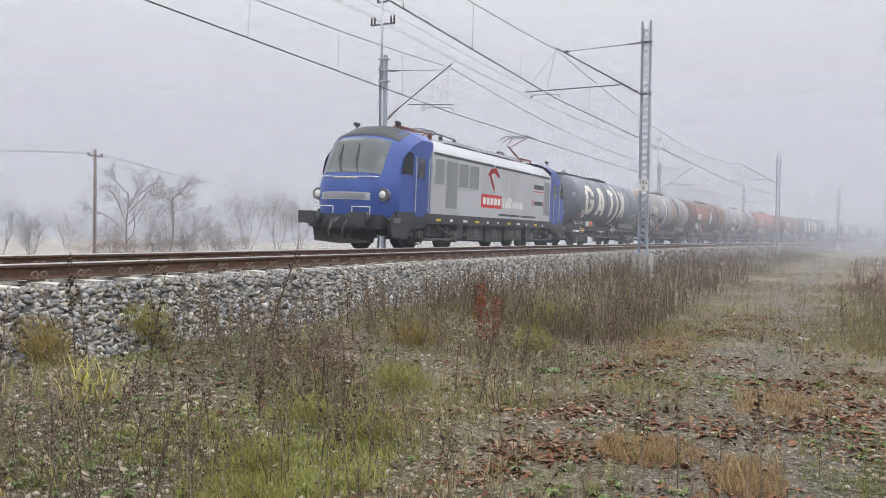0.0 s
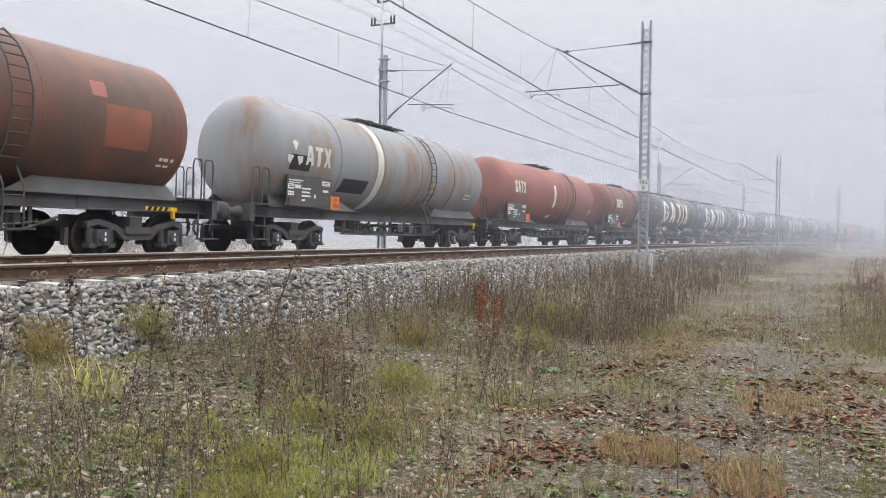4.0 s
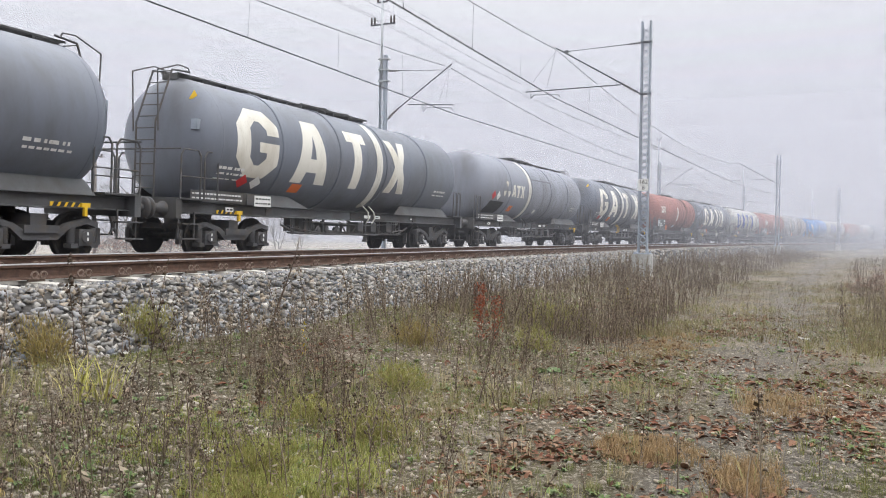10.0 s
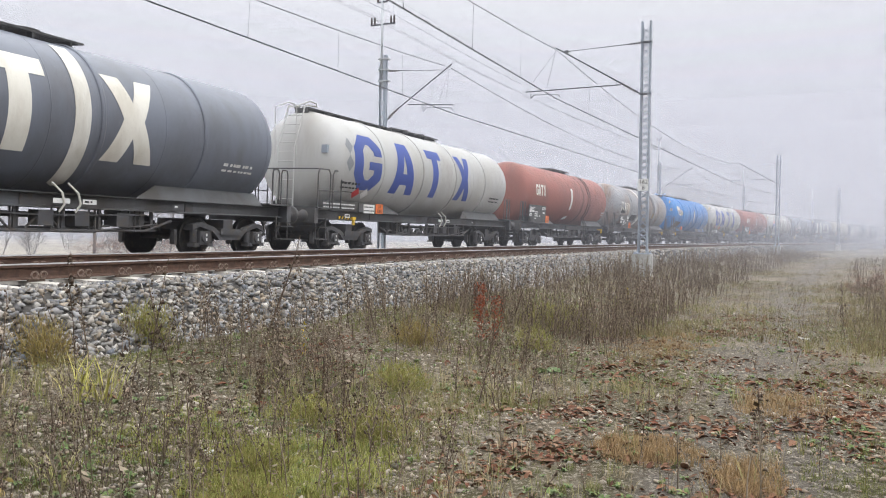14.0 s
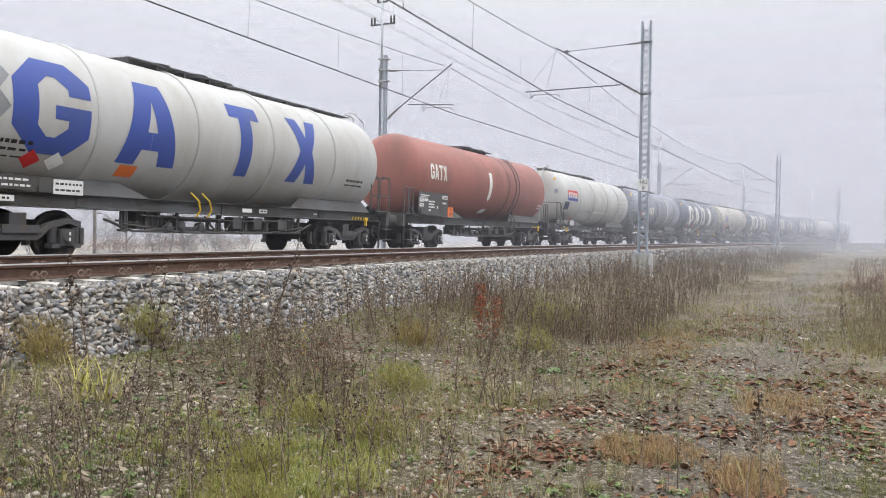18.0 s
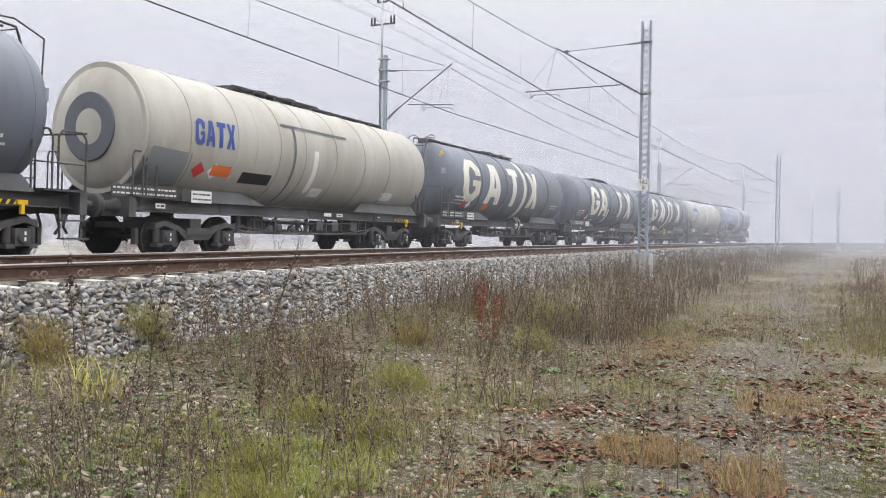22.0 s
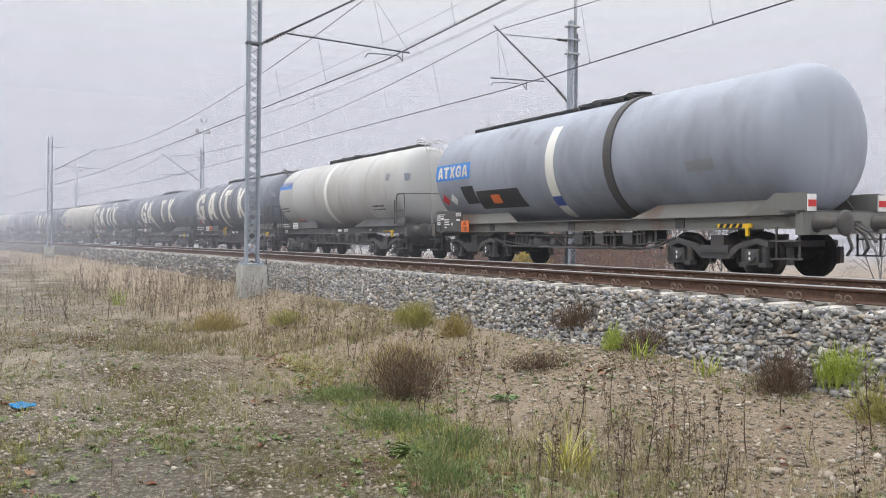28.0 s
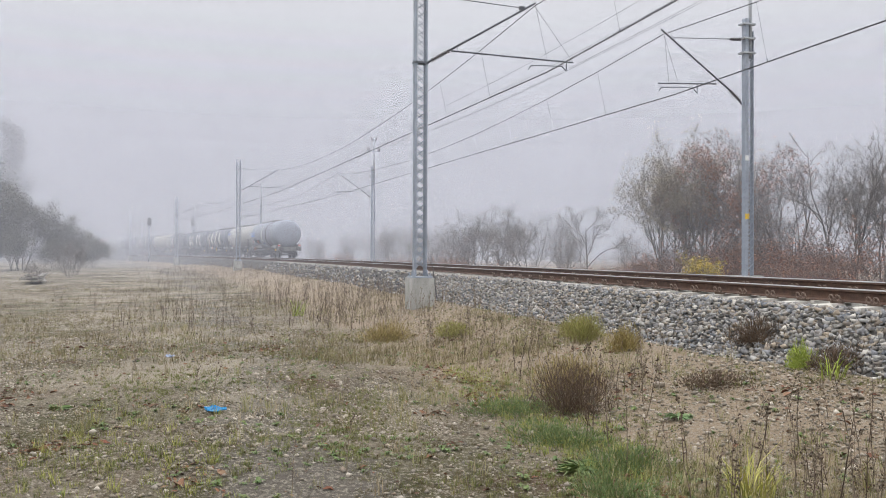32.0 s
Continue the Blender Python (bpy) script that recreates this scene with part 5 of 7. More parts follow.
def turns(n, tilt=0.0):
    """Random turns about the upright, with some lean."""
    a, t, d = rng.uniform(0, 2 * math.pi, n), rng.normal(0, 1, n) * tilt, rng.uniform(0, 2 * math.pi, n)
    z = np.zeros((n, 3, 3))
    z[:, 0, 0] = z[:, 1, 1] = np.cos(a)
    z[:, 0, 1], z[:, 1, 0], z[:, 2, 2] = -np.sin(a), np.sin(a), 1
    ax = np.stack([np.cos(d), np.sin(d), np.zeros(n)], 1)
    k = np.zeros((n, 3, 3))
    k[:, 0, 2], k[:, 1, 2], k[:, 2, 0], k[:, 2, 1] = ax[:, 1], -ax[:, 0], -ax[:, 1], ax[:, 0]
    r = np.eye(3)[None] + np.sin(t)[:, None, None] * k + (1 - np.cos(t))[:, None, None] * (k @ k)
    return r @ z


def stone_kinds(n=10):
    """Broken stones: a block with every corner knocked about."""
    c = np.array([(x, y, z) for z in (-1, 1) for y in (-1, 1) for x in (-1, 1)], float)
    q = [(0, 2, 3, 1), (4, 5, 7, 6), (0, 1, 5, 4), (2, 6, 7, 3), (0, 4, 6, 2), (1, 3, 7, 5)]
    f = np.array([t for a, b, d, e in q for t in ((a, b, d), (a, d, e))])
    out = []
    for _ in range(n):
        v = c * rng.uniform(.35, 1.0, (8, 1)) + rng.normal(0, .16, (8, 3))
        out.append((v * np.array([rng.uniform(.45, .8), rng.uniform(.4, .6), rng.uniform(.25, .45)]), f))
    return out


STONES = ramped("ballast_stones", [(.075, .074, .077), (.24, .228, .21), (.125, .135, .155), (.37, .35, .315), (.17, .14, .112), (.27, .275, .29), (.47, .44, .39), (.105, .108, .112), (.33, .275, .21), (.19, .195, .21)], .9)
GRAVEL = ramped("ground_gravel", [(.13, .112, .088), (.30, .26, .20), (.18, .157, .13), (.43, .385, .32), (.23, .18, .135), (.15, .136, .118), (.34, .29, .22)], .95)
PALEGRAVEL = ramped("pale_gravel", [(.22, .19, .155), (.40, .355, .29), (.30, .255, .20), (.47, .42, .35), (.18, .155, .125)], .95)
DRY = ramped("dry_stems", [(.075, .054, .040), (.20, .16, .115), (.11, .082, .060), (.29, .24, .175), (.15, .105, .08), (.065, .048, .037)], .95)
STALK = ramped("dark_stalks", [(.075, .052, .038), (.11, .08, .058), (.055, .042, .034)], .95)
GRASS = ramped("autumn_grass", [(.17, .18, .05), (.30, .27, .12), (.13, .155, .04), (.36, .31, .18), (.22, .21, .07), (.40, .35, .23)], .85)
FRESH = ramped("fresh_grass", [(.30, .30, .07), (.21, .24, .06), (.38, .35, .13), (.17, .20, .05)], .8)
DRYGRASS = ramped("dry_grass", [(.36, .29, .18), (.28, .22, .135), (.44, .37, .245), (.22, .185, .10)], .9)
TANTURF = ramped("tan_turf", [(.27, .18, .09), (.33, .23, .12), (.20, .13, .07)], .9)
HERB = ramped("green_herbs", [(.085, .135, .045), (.13, .18, .06), (.11, .15, .07), (.19, .21, .075)], .75)
LEAVES = ramped("fallen_leaves", [(.14, .062, .038), (.085, .045, .032), (.20, .105, .06), (.15, .055, .034), (.25, .16, .10), (.11, .068, .046)], .85)
BROWNLEAF = ramped("withered_leaves", [(.24, .07, .042), (.29, .10, .055), (.17, .06, .04)], .9)
YELLOWLEAF = ramped("yellow_leaves", [(.52, .36, .03), (.42, .30, .04), (.35, .31, .06)], .8)
BARK = mat("bark", (.17, .152, .138), .95, 0, .3, 8, .5, (.12, .105, .094), .5)


def ballast():
    kinds = stone_kinds()
    n = 78000
    s = np.where(rng.random(n) < .84, rng.uniform(-24, 36, n), rng.uniform(-60, 90, n))
    l = np.where(rng.random(n) < .84, rng.uniform(-2.66, -1.30, n), rng.uniform(-1.35, 1.6, n))
    size = np.clip(rng.normal(.056, .015, n), .026, .1) * np.where(np.abs(s - 6) > 30, 1.5, 1)
    offs = np.array([at(a, b, bed_z(b) + c) for a, b, c in zip(s, l, rng.uniform(-.015, .035, n))])
    offs[l > -1.33, 2] -= .02
    # none on the sleepers' ends or the rails
    ph = np.abs(((s - .043 + .3) % .6) - .3)
    keep = ~((l > -1.34) & (ph < .15)) & ~(np.abs(np.abs(l) - .7535) < .1)
    m = turns(n, .6) * size[:, None, None]
    me = cloud("ballast_stones", kinds, rng.integers(0, 10, n)[keep], m[keep], offs[keep], STONES)
    tagged(new("ballast_stones", me), "loose grey crushed stones heaped along the near track", "ballast stones", kind="stuff")


ballast()


def surf_z(x, y):
    l = lat_of(x, y)
    return max(ground_z(x, y), bed_z(l)) if l > -3.3 else ground_z(x, y)


def spread(n, rmax, test, rmin=1.2, power=.75):
    """Places on the ground, closer together near the middle of the place."""
    out = []
    while len(out) < n:
        r = rmin + (rmax - rmin) * rng.random() ** (1 / power)
        a = rng.uniform(-.22, 3.5)
        x, y = r * math.cos(a), r * math.sin(a)
        if rng.random() < test(x, y):
            out.append((x, y, surf_z(x, y)))
    return np.array(out)


def clump(x, y, f=.6, o=0.0):
    return noise.noise((x * f + o, y * f - o, o))


def near_side(x, y):
    return lat_of(x, y) < -2.45


def patch(x, y, cx, cy, rx, ry=None):
    return max(0.0, 1 - ((x - cx) / rx) ** 2 - ((y - cy) / (ry or rx)) ** 2)


def weed_density(x, y):
    l = lat_of(x, y)
    r = math.hypot(x, y)
    if l > -2.35 or r < 2.6:
        return 0
    p = min(max((clump(x, y, .7, 2) + .25) * 1.6, 0), 1)
    if x > 3:
        band = 1.0 if l > -5.9 else .45 if l > -6.4 else .05 if l > -9.6 else .7 if x > 12 else .1
        if r < 7:
            band *= .45
    elif x > -4:
        band = .22 if l > -5.2 else .06
    else:
        c = abs(l + 4.6 + .06 * (x + 8))
        band = .42 * max(0, 1 - c / 1.5) + .012
        if x < -18:
            band = max(band, .85 if l > -6.0 - .05 * (-18 - x) else .04)
    return band * p


def gravel():
    o = np.array([(1, 0, 0), (-1, 0, 0), (0, 1, 0), (0, -1, 0), (0, 0, 1), (0, 0, -1)]) * .5
    of = np.array([(0, 2, 4), (2, 1, 4), (1, 3, 4), (3, 0, 4), (2, 0, 5), (1, 2, 5), (3, 1, 5), (0, 3, 5)])
    kinds = [(o * rng.uniform(.7, 1.3, (6, 1)) * np.array([1.1, .9, .6]) + rng.normal(0, .08, (6, 3)), of) for _ in range(8)]

    def test(x, y):
        if not near_side(x, y):
            return 0
        l = lat_of(x, y)
        v = .28 + .9 * clump(x, y, .5, 7)
        if -10 < x < 5.5 and l > -5.4:
            v += .75
        return min(max(v, .04), 1)

    def pale(x, y):
        v = -.02 + .8 * clump(x, y, .32, 57) + .5 * clump(x, y, 1.5, 5)
        v += .75 * patch(x, y, -18, -4.2, 10, 2.8) + .45 * patch(x, y, -11, .1, 3.5, .9)
        return min(max(v, 0), 1) if x < -4 and lat_of(x, y) < -6.4 else 0
    for nm, mt, n, rmax, rmin, pw, tst, sz, lb in (
            ("gravel", GRAVEL, 58000, 22, 3.4, .8, test, -3.55, "tan and brown pebbles strewn over the ground"),
            ("pale_gravel", PALEGRAVEL, 30000, 36, 8.5, 1.0, pale, -3.95, "pale broken gravel lying in patches")):
        offs = spread(n, rmax, tst, rmin, pw)
        size = np.clip(rng.lognormal(sz, .45, n), .012, .075)
        offs[:, 2] += size * .12
        me = cloud(nm, kinds, rng.integers(0, 8, n), turns(n, .4) * size[:, None, None], offs, mt)
        tagged(new(nm, me), lb, "gravel", kind="stuff")


gravel()


def leaf_kinds():
    """Long leaves, curled in at the sides and bent along."""
    out = []
    for k in range(6):
        c, b, w = rng.uniform(.06, .26), rng.uniform(-.12, .2), rng.uniform(.16, .28)
        v = np.array([(0, -.5, b * .5), (-w, -.12, c), (w, -.12, c * rng.uniform(.2, 1)), (-w * .8, .22, c), (w * .8, .22, c * .8), (rng.normal(0, .08), .55, b), (0, 0, 0.0)])
        f = np.array([(0, 6, 1), (0, 2, 6), (1, 6, 3), (2, 4, 6), (3, 6, 5), (6, 4, 5)])
        out.append((v, f))
    return out


LEAF = leaf_kinds()
SMALL_LEAF = [(np.array([(0, -.5, 0), (-.26, 0, .12), (.26, 0, .12), (0, .5, -.05)]), np.array([(0, 2, 1), (1, 2, 3)])),
              (np.array([(0, -.5, 0), (-.2, .1, -.1), (.3, 0, .1), (.05, .5, .1)]), np.array([(0, 2, 1), (1, 2, 3)]))]


def litter_leaves():
    def test(x, y):
        l = lat_of(x, y)
        if l > -2.8:
            return 0
        v = -.12 + 1.5 * clump(x, y, .9, 13) + .5 * clump(x, y, 3.1, 3)
        if x > 2 and l < -5:
            v += .28
        if x < 3:
            v -= .3
        return min(max(v, .012), 1)
    n = 15000
    offs = spread(n, 18, test, 3.4, .8)
    offs[:, 2] += .010
    size = np.clip(rng.lognormal(-2.95, .38, n), .025, .13)
    me = cloud("fallen_leaves", LEAF, rng.integers(0, 6, n), turns(n, .4) * size[:, None, None], offs, LEAVES)
    tagged(new("fallen_leaves", me), "curled brown fallen leaves lying in drifts", "leaves", kind="stuff")


litter_leaves()


def blades(n, h, spread_, width, bend):
    vs, fs, b = [], [], 0
    for _ in range(n):
        a, d = rng.uniform(0, 2 * math.pi), rng.random() ** .7 * spread_
        x, y = d * math.cos(a), d * math.sin(a)
        hh = h * rng.uniform(.45, 1.1)
        da = a + rng.normal(0, .8)
        bx, by = math.cos(da) * bend * hh * rng.uniform(.3, 1.2), math.sin(da) * bend * hh * rng.uniform(.3, 1.2)
        px, py = -math.sin(da) * width, math.cos(da) * width
        vs += [(x - px, y - py, 0), (x + px, y + py, 0), (x + bx * .35 - px * .8, y + by * .35 - py * .8, hh * .55), (x + bx * .35 + px * .8, y + by * .35 + py * .8, hh * .55), (x + bx, y + by, hh * rng.uniform(.85, 1))]
        fs += [(b, b + 1, b + 3), (b, b + 3, b + 2), (b + 2, b + 3, b + 4)]
        b += 5
    return np.array(vs), np.array(fs)


def sprigs(n, width=.03, bend=.5):
    """Short blades of one triangle each."""
    a, d, h = rng.uniform(0, 2 * math.pi, n), rng.random(n) ** .6 * .55, rng.uniform(.35, 1, n)
    x, y, da = d * np.cos(a), d * np.sin(a), a + rng.normal(0, .8, n)
    vs = np.stack([np.stack([x - np.sin(da) * width, y + np.cos(da) * width, 0 * x], 1), np.stack([x + np.sin(da) * width, y - np.cos(da) * width, 0 * x], 1),
                   np.stack([x + np.cos(da) * bend * h, y + np.sin(da) * bend * h, h], 1)], 1).reshape(-1, 3)
    return vs, np.arange(3 * n).reshape(n, 3)


TURF = ramped("green_turf", [(.13, .15, .035), (.21, .20, .07), (.09, .12, .03), (.26, .23, .11), (.15, .17, .045), (.07, .085, .03)], .85)
MOSS = ramped("brown_moss", [(.11, .088, .042), (.15, .12, .055), (.085, .066, .036), (.125, .125, .045)], .95)
FIELDGRASS = ramped("field_grass", [(.20, .158, .092), (.14, .115, .062), (.25, .20, .12), (.125, .107, .048)], .9)


def grass():
    kinds = [blades(rng.integers(8, 14), 1, .25, .011, .55) for _ in range(7)]
    short = [sprigs(14) for _ in range(7)]
    field = [sprigs(9, .02, .35) for _ in range(6)]

    def test(x, y):
        if not near_side(x, y):
            return 0
        l = lat_of(x, y)
        v = .06 + 1.5 * clump(x, y, .45, 21) + .5 * weed_density(x, y)
        if x > 3 and -9 < l < -6.4:
            v -= .12
        if x < -3 and l < -6.3:
            v = v * .45 - .05
        return min(max(v, .03), 1)

    def far(x, y):
        if not near_side(x, y) or math.hypot(x, y) < 13:
            return 0
        l = lat_of(x, y)
        v = .3 + 1.2 * clump(x, y, .16, 61) + .4 * clump(x, y, .7, 62)
        if x > 0 and -9.2 < l < -6.6:
            v *= .35
        if x < 0:
            v *= .3 if l < -7 else .5
        return min(max(v, .03), 1)

    def turf(x, y):
        if not near_side(x, y):
            return 0
        l = lat_of(x, y)
        v = .16 + 1.3 * clump(x, y, .55, 33) + .5 * clump(x, y, 2.1, 34)
        return min(max(v + (.3 if x > -3 and l > -6.2 else .0 if x < 0 else -.12), 0), 1)

    def mossy(x, y):
        v = .1 + 1.5 * clump(x, y, .5, 77) + .6 * clump(x, y, 2.3, 78)
        return min(max(v, 0), 1) if x < -2.5 and near_side(x, y) else 0

    def lush(x, y):
        return min(1.5 * patch(x, y, 4.55, 3.05, 1.0, .75) + .5 * patch(x, y, 4.6, 4.1, 1.1, .5) + .4 * patch(x, y, -7.6, 2.7, 1.8, .55) + .3 * patch(x, y, -9.5, 2.9, 3, .6) + .08 * patch(x, y, -8, -1.2, 3.5, 1.2), 1)

    def tan(x, y):
        return min(1.2 * patch(x, y, 6.1, .95, .55, .45) + 1.0 * patch(x, y, 5.7, .2, .6, .3) + .8 * patch(x, y, 8.3, 0, 1.0, .5) + .4 * patch(x, y, 12, 1.6, 2, .8), 1)
    for nm, n, mt, ks, h0, h1, rmax, rmin, pw, tst, lb in (
            ("autumn_grass", 4200, GRASS, kinds, .05, .24, 24, 3.4, .75, test, "thin tufts of green and yellow grass"),
            ("dry_grass", 4600, DRYGRASS, kinds, .04, .20, 40, 3.4, .6, test, "thin tufts of straw-coloured dead grass"),
            ("fresh_grass", 1600, FRESH, short, .03, .13, 14, 3.4, .8, lush, "patches of fresh yellow-green grass"),
            ("tan_turf", 1100, TANTURF, short, .04, .11, 15, 4.5, .8, tan, "fine withered tan turf patches"),
            ("brown_moss", 9000, MOSS, short, .02, .055, 26, 4, .8, mossy, "low dark brown moss and withered stems"),
            ("short_turf", 24000, TURF, short, .02, .075, 20, 3.4, .8, turf, "low mossy turf between the pebbles"),
            ("field_grass", 13000, FIELDGRASS, field, .07, .24, 85, 13, .8, far, "pale dead grass along the path and the line"),
            ("field_moss", 9000, GRASS, field, .05, .14, 60, 13, .75, far, "low olive grass along the path")):
        offs = spread(n, rmax, tst, rmin, pw)
        size = rng.uniform(h0, h1, n)
        me = cloud(nm, ks, rng.integers(0, len(ks), n), turns(n, .12) * size[:, None, None], offs, mt)
        tagged(new(nm, me), lb, "grass", kind="stuff")


grass()


def tube(vs, fs, a, b, r0, r1):
    a, b = np.array(a, float), np.array(b, float)
    d = b - a
    u = np.cross(d, (0.3, .2, 1) if abs(d[2]) < .9 * np.linalg.norm(d) else (1, 0, 0))
    u /= np.linalg.norm(u) + 1e-9
    w = np.cross(d, u)
    w /= np.linalg.norm(w) + 1e-9
    k = len(vs)
    for p, r in ((a, r0), (b, r1)):
        for i in range(3):
            t = 2 * math.pi * i / 3
            vs.append(p + r * (u * math.cos(t) + w * math.sin(t)))
    for i in range(3):
        j = (i + 1) % 3
        fs.append((k + i, k + j, k + 3 + j))
        fs.append((k + i, k + 3 + j, k + 3 + i))


def weed(h=1.0, twigs=10, heads=True, leafy=0, r=.006):
    """A dead upright herb: bent stalk, ascending twigs, seed heads."""
    vs, fs = [], []
    p, d = np.zeros(3), np.array([rng.normal(0, .06), rng.normal(0, .06), 1.0])
    pts = [p]
    for i in range(4):
        d = d + np.array([rng.normal(0, .07), rng.normal(0, .07), 0])
        pts.append(pts[-1] + d / np.linalg.norm(d) * h / 4)
    for i in range(4):
        tube(vs, fs, pts[i], pts[i + 1], r * (1 - i * .2), r * (.8 - i * .2) + .0008)
    for k in range(twigs):
        u = rng.uniform(.25, .98) * 4
        i = min(int(u), 3)
        q = pts[i] + (pts[i + 1] - pts[i]) * (u - i)
        a = rng.uniform(0, 2 * math.pi)
        ln = h * rng.uniform(.06, .24) * (1.15 - u / 5)
        e = q + np.array([math.cos(a) * ln * .55, math.sin(a) * ln * .55, ln * .9])
        tube(vs, fs, q, e, r * .4, r * .25)
        if heads:
            for _ in range(2):
                o = e - (e - q) * rng.uniform(0, .5) + rng.normal(0, .006, 3) * h
                s = rng.uniform(.009, .019) * h
                b = len(vs)
                for w in ((s, 0, 0), (-s, s * .6, 0), (0, -s * .7, s), (0, 0, s * 2.2)):
                    vs.append(o + np.array(w))
                fs += [(b, b + 1, b + 3), (b + 1, b + 2, b + 3), (b + 2, b, b + 3), (b, b + 2, b + 1)]
    for _ in range(leafy):
        u = rng.uniform(.1, .95) * 4
        i = min(int(u), 3)
        q = pts[i] + (pts[i + 1] - pts[i]) * (u - i)
        a = rng.uniform(0, 2 * math.pi)
        ln = rng.uniform(.05, .11) * h
        e = q + np.array([math.cos(a) * ln, math.sin(a) * ln, rng.uniform(-.7, .5) * ln])
        w = np.array([-math.sin(a), math.cos(a), .3]) * ln * .2
        b = len(vs)
        mid = (q + e) / 2
        vs += [q, mid - w, mid + w, e]
        fs += [(b, b + 1, b + 2), (b + 1, b + 3, b + 2)]
    return np.array(vs), np.array(fs)


def weeds():
    kinds = [weed(1, rng.integers(6, 14), True, rng.integers(0, 8), .0085) for _ in range(9)]
    n = 3300
    offs = spread(n, 32, weed_density, 3.6, .85)
    size = np.clip(rng.normal(.42, .16, n), .15, .95)
    me = cloud("dry_weeds", kinds, rng.integers(0, 9, n), turns(n, .12) * size[:, None, None], offs, DRY)
    tagged(new("dry_weeds", me), "brown dead weed stalks with seed heads", "weeds", kind="stuff")
    # thick stands further along the line on both sides
    kinds2 = [weed(1, 7, True, 0, .015) for _ in range(5)]
    pts = []
    while len(pts) < 4600:
        if rng.random() < .62:
            s, l = 12 + 75 * rng.random() ** 1.4, rng.uniform(-6.2, -2.6)
        elif rng.random() < .85:
            s, l = -18 - 75 * rng.random() ** 1.2, -2.6 - 8 * rng.random() ** 1.9
        else:
            s, l = rng.uniform(18, 70), rng.uniform(-16, -9.8)
        p = at(s, l)
        if clump(p.x, p.y, .35, 4) > -.22:
            pts.append((p.x, p.y, ground_z(p.x, p.y)))
    offs = np.array(pts)
    size = np.clip(rng.normal(.55, .15, len(pts)), .25, 1.1) * np.where(offs[:, 0] < 0, .72, 1)
    me = cloud("weed_stand", kinds2, rng.integers(0, 5, len(pts)), turns(len(pts), .12) * size[:, None, None], offs, DRY)
    tagged(new("weed_stand", me), "dense stand of dead brown weeds beside the line", "weeds", kind="stuff")


weeds()


def herb_kind():
    vs, fs = [], []
    for _ in range(14):
        a, ln, up = rng.uniform(0, 2 * math.pi), rng.uniform(.4, 1), rng.uniform(.15, .9)
        c = np.array([math.cos(a), math.sin(a), 0])
        w = np.array([-math.sin(a), math.cos(a), 0]) * ln * .2
        b = len(vs)
        vs += [c * .05, c * ln * .5 - w + (0, 0, up * .6), c * ln * .5 + w + (0, 0, up * .6), c * ln + (0, 0, up * .5)]
        fs += [(b, b + 1, b + 2), (b + 1, b + 3, b + 2)]
    return np.array(vs), np.array(fs)


def herbs():
    kinds = [herb_kind() for _ in range(5)]

    def test(x, y):
        l = lat_of(x, y)
        if l > -2.5:
            return 0
        v = .08 + 1.0 * clump(x, y, .6, 41)
        if -11 < x < -5:
            v += .8 * max(0, 1 - abs(l + 5.4 + .1 * (x + 8)) / 1.0)
        if 3 < x < 6 and -5.6 < l < -4:
            v += .6
        if -2 < x < 3 and l > -4.2:
            v += .4
        return min(max(v, 0), 1)
    n = 3000
    offs = spread(n, 17, test, 3.6, .8)
    me = cloud("green_herbs", kinds, rng.integers(0, 5, n), turns(n, .15) * rng.uniform(.025, .075, n)[:, None, None], offs, HERB)
    tagged(new("green_herbs", me), "small fresh green herbs and clover", "herbs", kind="stuff")


herbs()


def put(x, y, dz=0.0, s=1.0, turn=0.0):
    return Matrix.Translation((x, y, ground_z(x, y) + dz)) @ Matrix.Rotation(turn, 4, "Z") @ Matrix.Scale(s, 4)


def joined(items):
    vs, fs, b = [], [], 0
    for v, f in items:
        vs.append(v)
        fs.append(f + b)
        b += len(v)
    return np.concatenate(vs), np.concatenate(fs)


def tuft_bush(x, y, h, w, material, label, n=230, z=None):
    """A rounded airy clump: thin stems fanning from the root, fine short shoots all through it."""
    vs, fs = [], []
    lob = [(rng.uniform(0, 6.28), rng.uniform(.0, .55), rng.uniform(.65, 1.05)) for _ in range(6)]
    k = int(n * 4.5)
    its = []
    for i in range(k):
        a0, d0, hh = lob[rng.integers(0, 6)]
        c = np.array([math.cos(a0) * d0 * w, math.sin(a0) * d0 * w, 0])
        u = rng.normal(0, 1, 3)
        u[2] = abs(u[2])
        u /= np.linalg.norm(u)
        q = c + u * np.array([w * .62, w * .62, h * hh * 1.15]) * rng.random() ** .33
        if i % 9 == 0:
            tube(vs, fs, c * .35 + rng.normal(0, .03, 3) * (1, 1, 0), q, .0022, .001)
        d = u * .55 + np.array([0, 0, .75]) + rng.normal(0, .35, 3)
        d *= rng.uniform(.10, .26) * h / np.linalg.norm(d)
        sd = np.cross(d, rng.normal(0, 1, 3))
        sd *= .0032 / (np.linalg.norm(sd) + 1e-9)
        b = len(vs)
        vs.extend([q - d * .5 - sd, q - d * .5 + sd, q + sd, q + d * .6])
        fs.extend([(b, b + 1, b + 2), (b, b + 2, b + 3)])
    ob = new("bush", tri_mesh("bush", np.array(vs), np.array(fs), material))
    ob.matrix_basis = Matrix.Translation((x, y, surf_z(x, y) - .02))
    tagged(ob, label, "bush", "small bushes by the ballast")


